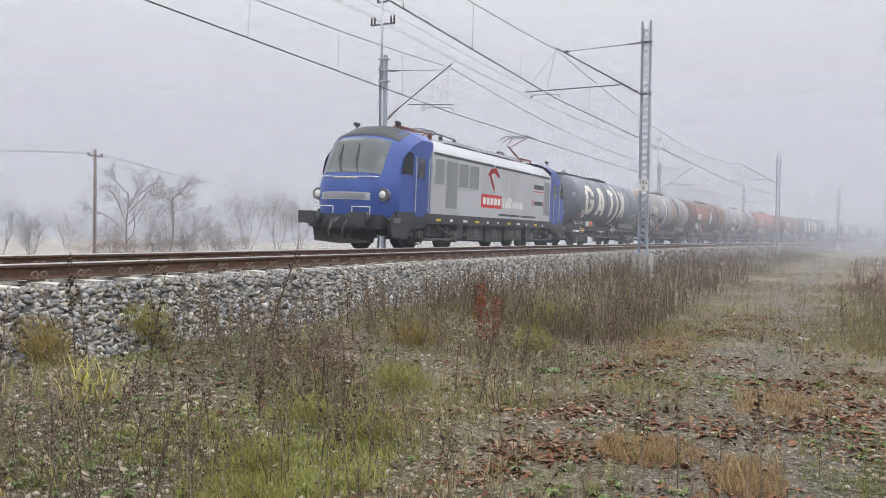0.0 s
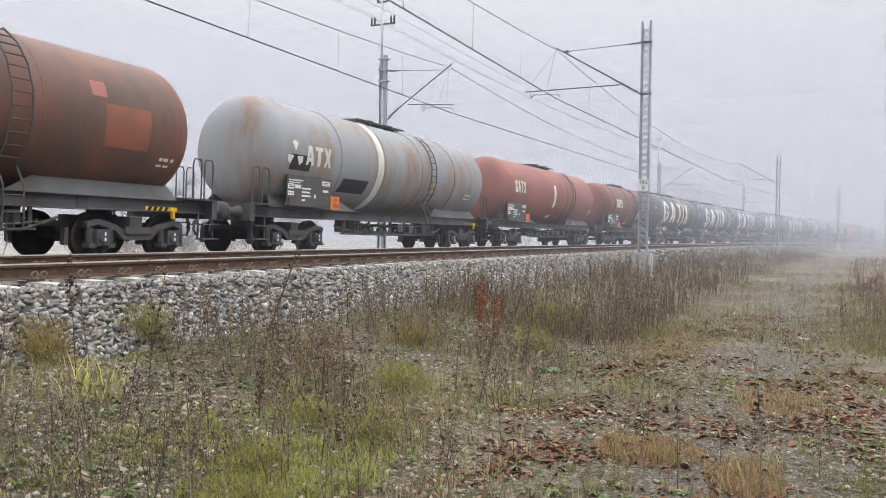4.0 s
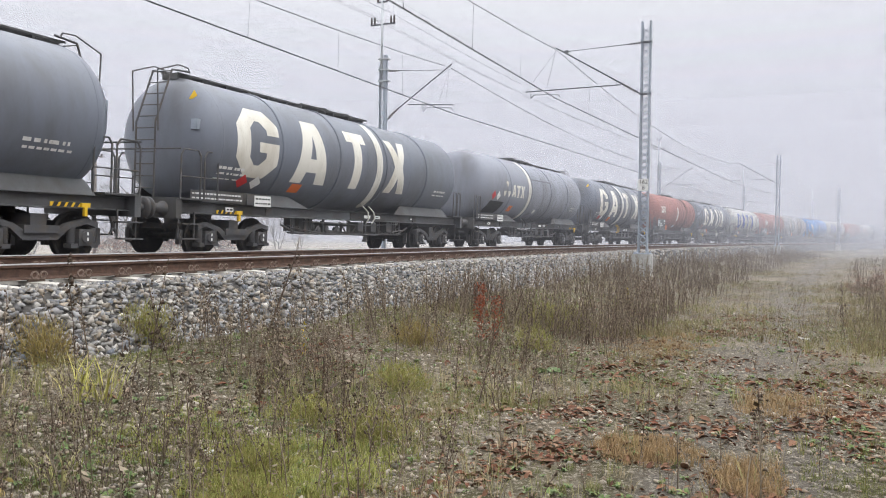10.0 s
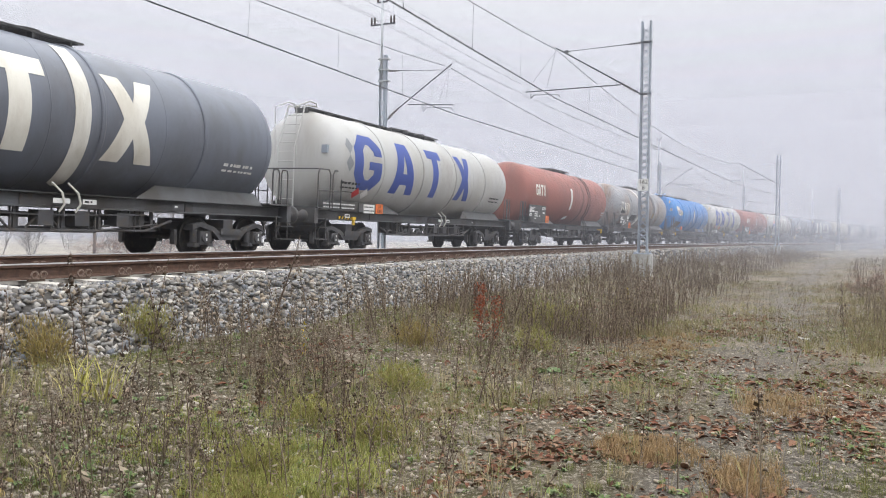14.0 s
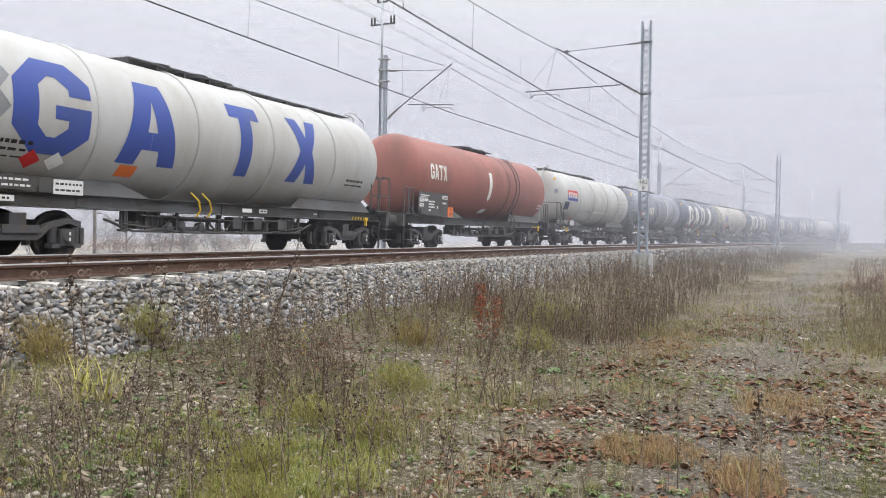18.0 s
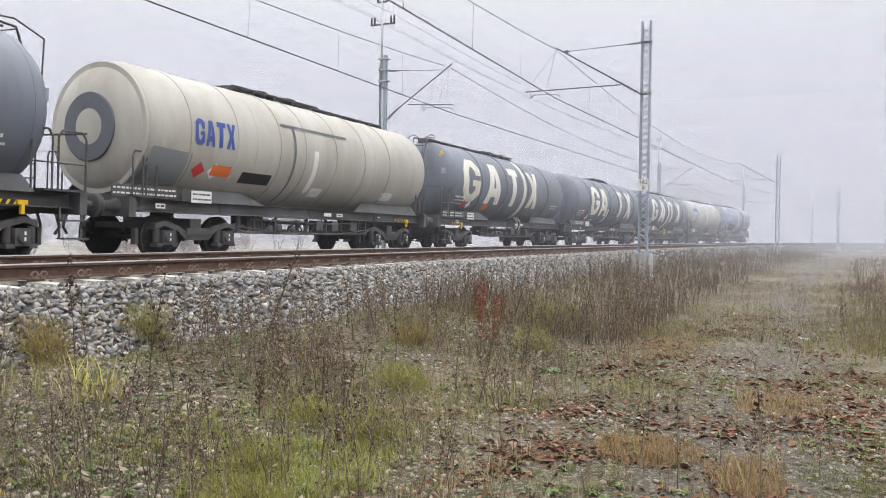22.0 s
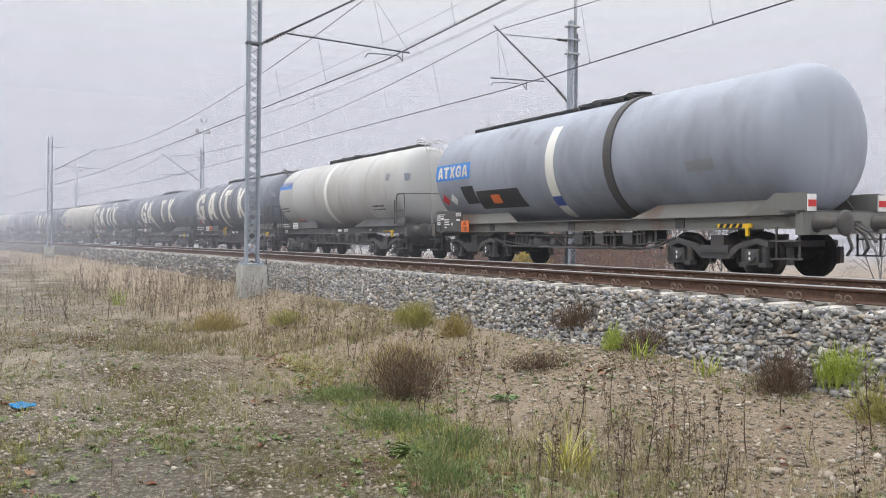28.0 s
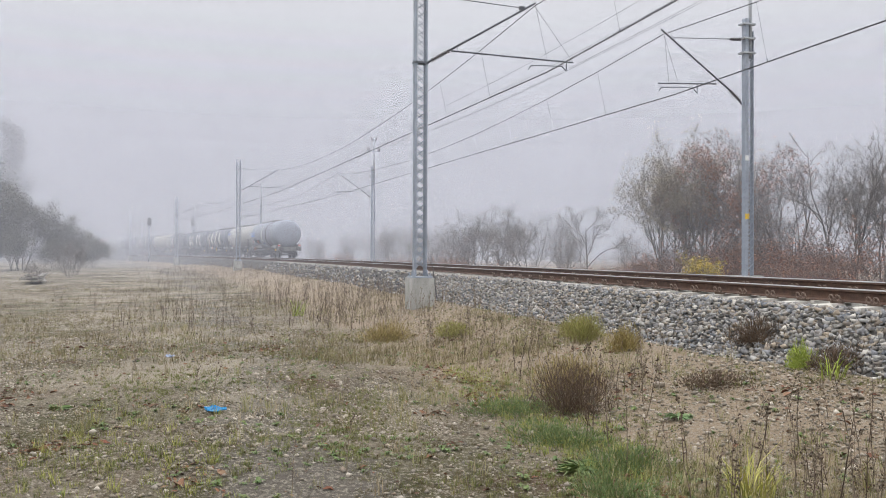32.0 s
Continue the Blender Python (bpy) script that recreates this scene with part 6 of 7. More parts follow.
def grass_tuft(x, y, h, w, material, label, n=36):
    """Long blades that arch over at their tips."""
    ob = new("grass_tuft", tri_mesh("grass_tuft", *blades(n, h, w, .0055, .75), material))
    ob.matrix_basis = Matrix.Translation((x, y, surf_z(x, y) - .02))
    tagged(ob, label, "grass tuft", "long grass tufts")


def tall_weed(x, y, h, twigs, leafy, label, lean=(0, 0), r=.007, leafmat=None, stalkmat=None):
    t = thing("tall_weed", Matrix.Translation((x, y, surf_z(x, y) - .02)) @ Euler((lean[0], lean[1], 0)).to_matrix().to_4x4(), label, "weed", "tall weeds")
    v, f = weed(h, twigs, True, 0, r)
    part("stalk", tri_mesh("stalk", v, f, stalkmat or STALK), None, t)
    if leafy:
        its = []
        for _ in range(leafy):
            v, f = LEAF[rng.integers(0, 6)]
            m = spin(rng.uniform(0, 6.28), rng.uniform(.7, 1.9), rng.uniform(0, 6.28)) * rng.uniform(.02, .055)
            a, d = rng.uniform(0, 6.28), rng.uniform(.005, .03 if leafy < 200 else .11)
            its.append((v @ m.T + np.array([math.cos(a) * d, math.sin(a) * d, rng.uniform(.12, .97) * h]), f))
        part("foliage", tri_mesh("foliage", *joined(its), leafmat or STALK), None, t, "withered hanging leaves")


GREENBUSH = ramped("bush_shoots", [(.24, .25, .06), (.33, .30, .11), (.17, .18, .05), (.28, .21, .09)], .85)
DARKBUSH = ramped("bush_dark", [(.12, .08, .055), (.085, .06, .045), (.17, .12, .075)], .9)
ORANGEBUSH = ramped("bush_tan", [(.34, .25, .10), (.27, .23, .08), (.21, .14, .07)], .9)
LUSH = ramped("bush_lush", [(.30, .36, .06), (.22, .29, .05), (.38, .40, .10)], .8)
# ---- single plants ----
for x, y, h, w, mt, lb in (
        (6.19, 6.03, .42, .30, GREENBUSH, "olive green clump of fine shoots on the ballast"),
        (4.95, 6.0, .40, .38, ORANGEBUSH, "tan and green clump of fine shoots by the ballast"),
        (-13.48, 5.31, .36, .42, GREENBUSH, "olive green clump of fine shoots on the ballast"),
        (-11.6, 5.22, .38, .36, ORANGEBUSH, "tan clump of dry shoots on the ballast"),
        (-10.08, 6.13, .34, .45, DARKBUSH, "dark brown withered clump on the ballast"),
        (-8.61, 5.95, .30, .5, DARKBUSH, "dark brown withered clump on the ballast"),
        (-9.04, 5.86, .32, .22, LUSH, "fresh yellow-green grass clump by the ballast"),
        (-6.22, 6.05, .3, .3, LUSH, "fresh yellow-green bush by the ballast"),
        (-5.46, 5.47, .34, .40, GREENBUSH, "olive green low bush by the ballast"),
        (-6.5, 5.6, .42, .34, DARKBUSH, "dark brown withered clump by the ballast"),
        (-1.57, 5.68, .45, .28, GREENBUSH, "olive green clump of fine shoots"),
        (1.09, 5.52, .2, .5, GREENBUSH, "low olive green growth at the foot of the ballast"),
        (-.6, 5.35, .16, .5, GREENBUSH, "low fresh green growth at the foot of the ballast"),
        (3.4, 5.5, .3, .5, ORANGEBUSH, "low tan growth at the foot of the ballast"),
        (-8.95, 4.67, .18, .5, DARKBUSH, "low dark withered patch"),
        (-16.9, 2.96, .42, .8, ORANGEBUSH, "straw-coloured stand of dry grass by the mast"),
        (-15.9, 4.1, .3, .6, GREENBUSH, "olive clump by the mast"),
        (-12.9, 5.3, .40, .45, GREENBUSH, "olive green clump of fine shoots on the ballast"),
        (-9.4, 3.2, .5, .55, DARKBUSH, "brown withered stand of fine twigs"),
        (-10.3, 3.6, .45, .5, ORANGEBUSH, "tan withered stand of fine twigs"),
        (-7.4, 2.9, .22, .6, HERB, "low fresh green creeping herbs"),
        (-8.3, 2.6, .20, .7, HERB, "low fresh green creeping herbs"),
        (-9.6, 2.6, .16, .7, HERB, "low fresh green creeping herbs"),
        (-6.6, 2.2, .2, .5, HERB, "low fresh green creeping herbs"),
        (4.4, 3.4, .2, .6, GREENBUSH, "low fresh green growth among dry weeds"),
        (3.9, 2.9, .18, .6, GREENBUSH, "low fresh green growth among dry weeds"),
        (5.6, 3.7, .22, .5, GREENBUSH, "low olive growth among dry weeds"),
        (7.2, 3.6, .28, .5, GREENBUSH, "low olive growth among dry weeds"),
        (10.9, 3.3, .35, .5, GREENBUSH, "olive clump among dry weeds"),
        (5.35, 3.0, .3, .45, GREENBUSH, "olive green low growth among dry weeds"),
        (13.2, 3.6, .5, .7, GREENBUSH, "olive grass clump among dry weeds"),
        (9.3, 4.3, .35, .5, ORANGEBUSH, "tan low growth among dry weeds")):
    tuft_bush(x + (.6 if x < -3 else 0), y, h, w, mt, lb, int(120 + 620 * w))

YELLOWGRASS = ramped("yellow_grass", [(.37, .35, .08), (.46, .41, .15), (.27, .29, .06)], .8)
for x, y, h, w, mt, n in ((4.31, 4.87, .42, .10, YELLOWGRASS, 26), (4.51, 4.82, .46, .12, YELLOWGRASS, 30), (-6.49, 3.21, .36, .16, YELLOWGRASS, 60), (-6.3, 3.1, .3, .14, YELLOWGRASS, 40), (3.75, 5.2, .34, .12, YELLOWGRASS, 26), (3.6, 5.3, .3, .1, YELLOWGRASS, 20),
                          (-23.1, 1.84, .6, .16, LUSH, 60), (-6.22, 6.0, .44, .22, LUSH, 90), (-8.3, 5.6, .3, .14, LUSH, 30), (-7.3, 5.5, .28, .14, LUSH, 26), (-5.0, 6.3, .3, .1, LUSH, 26), (3.3, 3.9, .3, .1, GRASS, 30), (5.9, 4.1, .3, .12, GRASS, 30)):
    grass_tuft(x + (.6 if x < -3 else 0), y, h, w, mt, "fresh yellow-green arching grass tuft" if mt is LUSH else "long yellow arching grass tuft", n)

for x, y, h, tw, lf, lb, lean, mt in (
        (4.67, 5.3, 1.05, 8, 34, "thin dark dead weed stalk", (0, -.05), None),
        (5.03, 4.88, 1.15, 6, 36, "thin dark dead weed stalk", (0, .02), None),
        (5.21, 4.76, .9, 7, 30, "thin dark dead weed stalk", (0, 0), None),
        (7.85, 5.72, 1.25, 4, 30, "thick leaning dead mullein stalk", (.12, .36), None),
        (10.19, 3.85, .9, 14, 330, "rust red withered dock plant", (0, 0), BROWNLEAF),
        (10.35, 3.7, .75, 12, 220, "rust red withered dock plant", (.05, 0), BROWNLEAF),
        (5.3, 3.95, .55, 10, 70, "dark withered weed with curled leaves", (0, .05), DARKBUSH),
        (6.23, 3.92, .55, 4, 14, "weed with pale orange leaves on top", (0, 0), LEAVES),
        (7.35, 5.65, .4, 4, 14, "weed with pale orange leaves on top", (0, 0), LEAVES),
        (5.14, 3.1, .3, 3, 12, "weed with pale orange leaves on top", (0, 0), LEAVES),
        (17.92, 3.23, .5, 4, 40, "goldenrod with yellow leaves", (0, 0), YELLOWLEAF),
        (7.04, 4.67, .45, 4, 16, "weed with yellow leaves", (0, 0), YELLOWLEAF),
        (5.56, 3.28, .6, 8, 3, "thin dead weed stalk", (0, 0), None),
        (8.09, 4.11, .8, 10, 4, "thin dead weed stalk", (0, 0), None),
        (9.77, 4.36, .8, 10, 4, "thin dead weed stalk", (0, 0), None),
        (4.74, 3.99, .5, 8, 34, "dark dead weed stalk", (0, -.05), DARKBUSH),
        (4.09, 4.08, .62, 8, 24, "dark dead weed stalk", (0, .03), None),
        (4.81, 4.22, .55, 8, 24, "dark dead weed stalk", (0, .03), None),
        (4.3, 4.4, .8, 8, 26, "dark dead weed stalk", (0, 0), None),
        (.13, 4.12, .42, 3, 26, "dark withered weed with a yellow leaf fan", (0, 0), ORANGEBUSH),
        (2.76, 3.61, .36, 3, 18, "dark withered weed with a yellow leaf fan", (0, 0), ORANGEBUSH),
        (1.42, 4.85, .45, 9, 4, "grey leaning dead weed", (0, .2), None),
        (-1.5, 5.5, .8, 8, 5, "thin dark dead weed stalk", (0, 0), None),
        (-8.28, 2.87, .6, 16, 12, "brown dead weed with many twigs", (0, 0), DARKBUSH),
        (-8.6, 3.1, .5, 14, 6, "brown dead weed with many twigs", (0, 0), None),
        (-11.09, 3.36, .6, 14, 10, "brown dead weed with many twigs", (0, 0), DARKBUSH),
        (-11.6, 3.5, .5, 14, 6, "brown dead weed with many twigs", (0, 0), None),
        (-6.7, 3.42, .6, 6, 3, "thin dark dead weed stalk", (0, 0), None),
        (-6.06, 5.03, .55, 9, 6, "thin dark dead weed stalk", (0, 0), None),
        (-5.2, 4.9, .75, 7, 4, "thin dark dead weed stalk", (0, 0), None),
        (-5.74, 3.46, .5, 7, 5, "thin dark dead weed stalk", (0, 0), None),
        (14.59, -.96, 1.0, 22, 0, "bare grey shrub by the path", (0, .1), None),
        (15.4, -1.6, 1.0, 22, 0, "bare grey shrub by the path", (.1, 0), None)):
    tall_weed(x + (.6 if x < -3 else 0), y, h, tw, lf, lb, lean, (.017 if h > 1.2 else .008) if tw < 5 else .0065, mt)


def rosette(x, y, s, label, mt):
    its = []
    for k in range(16):
        a = k * 2.4
        v, f = LEAF[k % 5]
        m = spin(a - math.pi / 2) @ np.diag([.6, 1.3, 1]) * s
        its.append((v @ m.T + np.array([math.cos(a), math.sin(a), .15]) * s * .6, f))
    ob = new("rosette_plant", tri_mesh("rosette_plant", *joined(its), mt))
    ob.matrix_basis = put(x, y, .01)
    tagged(ob, label, "plant", "leafy rosettes")


PALEGREEN = ramped("pale_green_leaves", [(.17, .24, .11), (.12, .19, .08), (.22, .28, .15)], .7)
rosette(9.09, 2.56, .16, "pale green leafy rosette on the ground", PALEGREEN)
rosette(-6.85, 2.41, .17, "fresh green fern-like plant", HERB)
rosette(-6.77, 2.33, .14, "fresh green fern-like plant", HERB)
rosette(-7.8, 3.9, .12, "pale green leafy rosette on the ground", PALEGREEN)
rosette(-10.5, -1.95, .1, "fresh green plant on gravel", HERB)


# ---- litter ----
def rag(x, y, s, col, label):
    bm = bmesh.new()
    bmesh.ops.create_grid(bm, x_segments=7, y_segments=4, size=.5)
    for v in bm.verts:
        v.co.z = .12 + .22 * noise.noise((v.co.x * 4, v.co.y * 4, x)) + .1 * noise.noise((v.co.x * 9, v.co.y * 9, y))
        v.co.y *= .5 + .2 * math.sin(5 * v.co.x)
    bmesh.ops.solidify(bm, geom=bm.faces[:], thickness=.02)
    ob = solid("rag", bm, col, label, "rag", "litter on the ground", m=put(x, y, 0, s, .4))


rag(-9.97, -.37, .28, mat("rag_blue", (.02, .20, .42), .8, 0, .3, 20, .3), "crumpled blue cloth lying on the gravel")
rag(-14.85, -1.06, .2, mat("rag_pale_blue", (.30, .36, .5), .8, 0, .3, 20, .3), "crumpled pale blue plastic scrap")
for x, y, s in ((14.26, -.36, .22), (4.4, 3.7, .12), (7.3, 5.9, .1)):
    rag(x, y, s, mat("scrap_white", (.62, .62, .60), .7, 0, .1, 20, .2), "crumpled white paper scrap")


def field_stone(x, y, s):
    v, f = STONEK[rng.integers(0, 8)]
    ob = new("stone", tri_mesh("stone", v @ spin(rng.uniform(0, 6)).T * s, f, GRAVEL))
    ob.matrix_basis = put(x, y, s * .15)
    tagged(ob, "pale weathered stone lying on the ground", "stone", "larger stones")


STONEK = stone_kinds(8)
for k in range(40):
    x, y = rng.uniform(-9.5, 1), rng.uniform(2.4, 5.4)
    field_stone(x, y, rng.uniform(.07, .14))


def plank_pile():
    t = thing("plank_pile", put(-50.5, -9.8, 0, 1, radians(14)), "pile of grey weathered planks in the grass", "plank pile")
    for k in range(9):
        bm = bmesh.new()
        box(bm, -2.2 + .2 * (k % 3), 2.4 - .25 * (k % 2), -.14, .14, 0, .09)
        part("plank", bm, mat("grey_wood", (.30, .28, .25), .9, 0, .25, 3, .4, (.2, .18, .16), .5), t, m=pose(.3 * (k % 2), -.5 + .32 * (k % 3), .2 + .11 * (k // 3), 0, 2 * (k % 3 - 1), 5 * (k % 4 - 2)))


plank_pile()


# ---- trees and far bushes ----
def twig(vs, fs, p, q, w):
    p, q = np.asarray(p), np.asarray(q)
    sd = np.cross(q - p, rng.normal(0, 1, 3))
    sd *= w / (np.linalg.norm(sd) + 1e-9)
    b = len(vs)
    vs.extend([p - sd, p + sd, q])
    fs.append((b, b + 1, b + 2))


def off_axis(d, w):
    a = rng.normal(0, 1, 3)
    a -= d * a.dot(d)
    a /= np.linalg.norm(a) + 1e-9
    e = d * math.cos(w) + a * math.sin(w)
    return e / np.linalg.norm(e)


def tree_meshes(h, stems, tilt, fork, leaf=None, leaves=0, leafsize=.07, up=.05, kids=4, depth=4, keep=.72, jitter=.14, bare=.3, bark=None, width=1.0):
    """Stems from one root that fork again and again into ever finer boughs; the last ones end in sprays of twigs."""
    vt, ft, vb, fb, tips = [], [], [], [], []

    def bough(p, d, ln, r, level):
        seg = 4 if level < 2 else 3
        pts = [p]
        for i in range(seg):
            d = d + rng.normal(0, .10 + .03 * level, 3) + np.array([0, 0, up])
            d /= np.linalg.norm(d)
            q = pts[-1] + d * ln / seg
            ra, rb = r * (1 - .5 * i / seg), r * (1 - .5 * (i + 1) / seg)
            if level < 2:
                tube(vt, ft, pts[-1], q, ra, rb)
            elif level < depth:
                tube(vb, fb, pts[-1], q, ra, rb)
            else:
                twig(vb, fb, pts[-1], q, max(ra, .006))
            pts.append(q)
        if level >= depth:
            for _ in range(3):
                k = rng.integers(0, seg)
                e = off_axis(d, rng.uniform(.3, .8))
                v = pts[k] + e * ln * rng.uniform(.35, .6)
                twig(vb, fb, pts[k], v, .005)
                tips.append(v)
            tips.append(pts[-1])
            return
        n = kids if level else kids + 3
        for k in range(n):
            u = (bare if level == 0 else .22) + (1 - (bare if level == 0 else .22)) * (k + rng.uniform(.2, 1)) / n
            i = min(int(u * seg), seg - 1)
            o = pts[i] + (pts[i + 1] - pts[i]) * (u * seg - i)
            e = off_axis((pts[i + 1] - pts[i]) / np.linalg.norm(pts[i + 1] - pts[i]), fork * rng.uniform(.55, 1.25))
            e = e * np.array([width, width, 1])
            bough(o, e / np.linalg.norm(e), ln * keep * rng.uniform(.65, 1.05) * (1.12 - .35 * u), r * .52, level + 1)
    for s in range(stems):
        a = 2 * math.pi * (s + rng.uniform(-.3, .3)) / stems
        t = rng.uniform(.3, 1) * tilt
        d = np.array([math.cos(a) * math.sin(t), math.sin(a) * math.sin(t), math.cos(t)])
        bough(np.array([math.cos(a), math.sin(a), 0]) * .03 * h * (stems > 1), d, h * .62 * rng.uniform(.8, 1.05), .012 * h / stems ** .4, 0)
    top = max(v[2] for v in vb)
    k = h / top
    bk = bark or BARK
    out = [("trunk", tri_mesh("trunk", np.array(vt) * k, np.array(ft), bk)), ("crown", tri_mesh("crown", np.array(vb) * k, np.array(fb), bk))]
    if leaf and leaves:
        tp = np.array(tips) * k
        c = tp[rng.integers(0, len(tp), leaves)] + rng.normal(0, jitter, (leaves, 3))
        c[:, 2] = np.maximum(c[:, 2], .05)
        out.append(("foliage", cloud("foliage", SMALL_LEAF, rng.integers(0, 2, leaves), turns(leaves, .9) * rng.uniform(.6, 1.3, leaves)[:, None, None] * leafsize, c, leaf)))
    return out


TREELEAF = ramped("rust_leaves", [(.26, .105, .06), (.31, .14, .08), (.20, .09, .06)], .9)
PALELEAF = ramped("pale_willow_leaves", [(.30, .255, .175), (.25, .21, .14), (.34, .29, .20)], .9)
DULLLEAF = ramped("dull_leaves", [(.11, .115, .085), (.14, .135, .10), (.10, .095, .075)], .9)
PALEBARK = mat("pale_bark", (.20, .175, .14), .95, 0, .3, 8, .4)
BROWNBARK = mat("brown_twigs", (.15, .105, .085), .95, 0, .3, 8, .4)


def grow():
    kinds = {
        "bare": (tree_meshes(7, 3, .40, .62, None, 0, up=.05, bare=.12), "bare grey tree with several ascending stems"),
        "bare2": (tree_meshes(7, 4, .5, .75, TREELEAF, 150, .06, up=.04, bare=.12), "bare grey tree with many spreading stems"),
        "rust": (tree_meshes(7, 2, .25, .66, TREELEAF, 14000, .09, up=.05, bare=.08, jitter=.18), "tree with thin rust-brown leaves"),
        "pale": (tree_meshes(7, 4, .38, .5, PALELEAF, 14000, .07, up=.07, bare=.08, bark=PALEBARK), "pale willow with fine fading leaves"),
        "shrub": (tree_meshes(4, 6, .75, .6, TREELEAF, 200, .05, up=.04, kids=3, bare=.05), "bare many-stemmed shrub"),
        "thicket": (tree_meshes(2.0, 8, .95, .7, TREELEAF, 700, .06, kids=3, depth=3, bare=.1, bark=BROWNBARK), "brown twiggy undergrowth"),
        "dense": (tree_meshes(6, 3, .5, .8, DULLLEAF, 15000, .13, up=.03, bare=.1, jitter=.25), "dense dull green tree"),
        "yellow": (tree_meshes(1.6, 7, .7, .7, YELLOWLEAF, 2200, .075, kids=3, depth=3, bare=.1, jitter=.08), "small bush with bright yellow leaves"),
        "poplar": (tree_meshes(12, 2, .06, .32, DULLLEAF, 9000, .28, up=.12, kids=6, depth=3, keep=.42, bare=.08, jitter=.25), "tall slender poplar"),
        "oldbare": (tree_meshes(6, 1, .15, .9, None, 0, up=.02, kids=5, bare=.22), "old bare tree with spreading limbs"),
    }
    rows = [
        ("rust", -38.0, 24.9, 1.25), ("pale", -42.0, 25.4, 1.38), ("pale", -40.4, 26.4, 1.36), ("bare", -34.0, 26.6, 1.22), ("bare", -31.2, 27.9, 1.2), ("bare2", -29.6, 28.2, 1.12), ("bare", -28.4, 29.3, 1.1), ("bare2", -35.4, 26.0, .85),
        ("bare2", -28.0, 31.0, 1.0), ("oldbare", -41.0, 19.5, .80),
        ("bare2", -50.6, 17.8, .80), ("shrub", -57.0, 17.5, 1.30), ("shrub", -69.6, 17.3, 1.35), ("bare2", -75.9, 16.7, .85), ("shrub", -95.5, 15.6, 1.4), ("bare2", -47.9, 19.1, .78), ("shrub", -43.4, 19.3, .9), ("shrub", -54.0, 19.9, 1.25), ("bare2", -58.5, 19.3, .82), ("shrub", -62, 18.6, 1.3), ("shrub", -65.2, 18.1, 1.3), ("shrub", -82, 16.5, 1.35), ("shrub", -101, 12.3, 1.3), ("shrub", -61.5, 27.9, 1.2), ("shrub", -52, 28.7, 1.1),
        ("yellow", -31.2, 20.0, 1.25), ("yellow", -31.6, 20.3, 1.0), ("poplar", -177, -38.5, 2.25), ("dense", -84, -17.5, 1.4), ("dense", -82, -20.5, 1.7), ("dense", -88, -14.5, .95), ("dense", -95, -12.8, .7), ("dense", -80, -17.4, .75), ("dense", -83, -14.6, .55), ("dense", -78, -19.6, .85), ("dense", -88, -12.6, .45), ("shrub", -60, -9.6, .9), ("shrub", -67.1, -10.3, .8), ("shrub", -50, -9.8, .5),
        ("shrub", -25, 43.9, 1.3), ("shrub", -27.9, 53.6, 1.4), ("bare2", -22, 48, 1.0), ("bare2", -26, 38, .9),
        ("oldbare", 40.6, 41.4, 1.1), ("oldbare", 44, 40.8, 1.05), ("shrub", 42, 40, 1.1), ("shrub", 45.5, 40.5, 1.1), ("shrub", 48.9, 41.3, 1.0), ("shrub", 39.5, 41.5, .95), ("shrub", 52, 43, .85), ("bare2", 69.2, 49.4, 1.1), ("bare2", 63.5, 48.7, 1.0), ("bare2", 74.7, 50.3, 1.0),
        ("bare", 37.5, 46.8, .6), ("bare", 33.6, 44.8, .66), ("shrub", 49, 56.8, 1.1), ("shrub", 36, 45, .75), ("dense", 133, 41.5, 1.5), ("bare2", 150, 15.2, 2.3), ("thicket", 17.6, -2.6, .42), ("thicket", 21, -2.6, .45), ("thicket", 26, -2.2, .5), ("thicket", 32, -3.4, .55)]
    for k in range(26):
        x = -26 - 26 * (k / 33)
        rows.append(("thicket", x + rng.normal(0, .4), 23.2 - .14 * (x + 26) * (x > -44) * -1 + rng.uniform(-1.5, 3.0), rng.uniform(.7, 1.25)))
    for k in range(16):
        rows.append(("thicket", -27.5 - k + rng.normal(0, .3), 25.5 + rng.uniform(-1.0, 2.5), rng.uniform(1.3, 2.0)))
    for k in range(16):
        x = -50 - 52 * (k / 15)
        rows.append(("thicket", x, 17.2 + .07 * (x + 50) + rng.uniform(-1.2, 1.5), rng.uniform(.8, 1.3)))
    for k in range(12):
        rows.append(("thicket", 36 + 1.6 * k, 39.6 + .3 * k + rng.uniform(-1, 1), rng.uniform(.8, 1.2)))
    for k, (kd, x, y, s) in enumerate(rows):
        meshes, lb = kinds[kd]
        low = kd in ("shrub", "yellow", "thicket")
        t = thing("bush" if low else "tree", put(x + (.6 if x < 0 else 0), y, -.1, s, k * 1.7), lb + " standing in the fog", "bush" if low else "tree", "far bushes" if low else "far trees")
        for nm, me in meshes:
            part(nm, me, None, t)


grow()


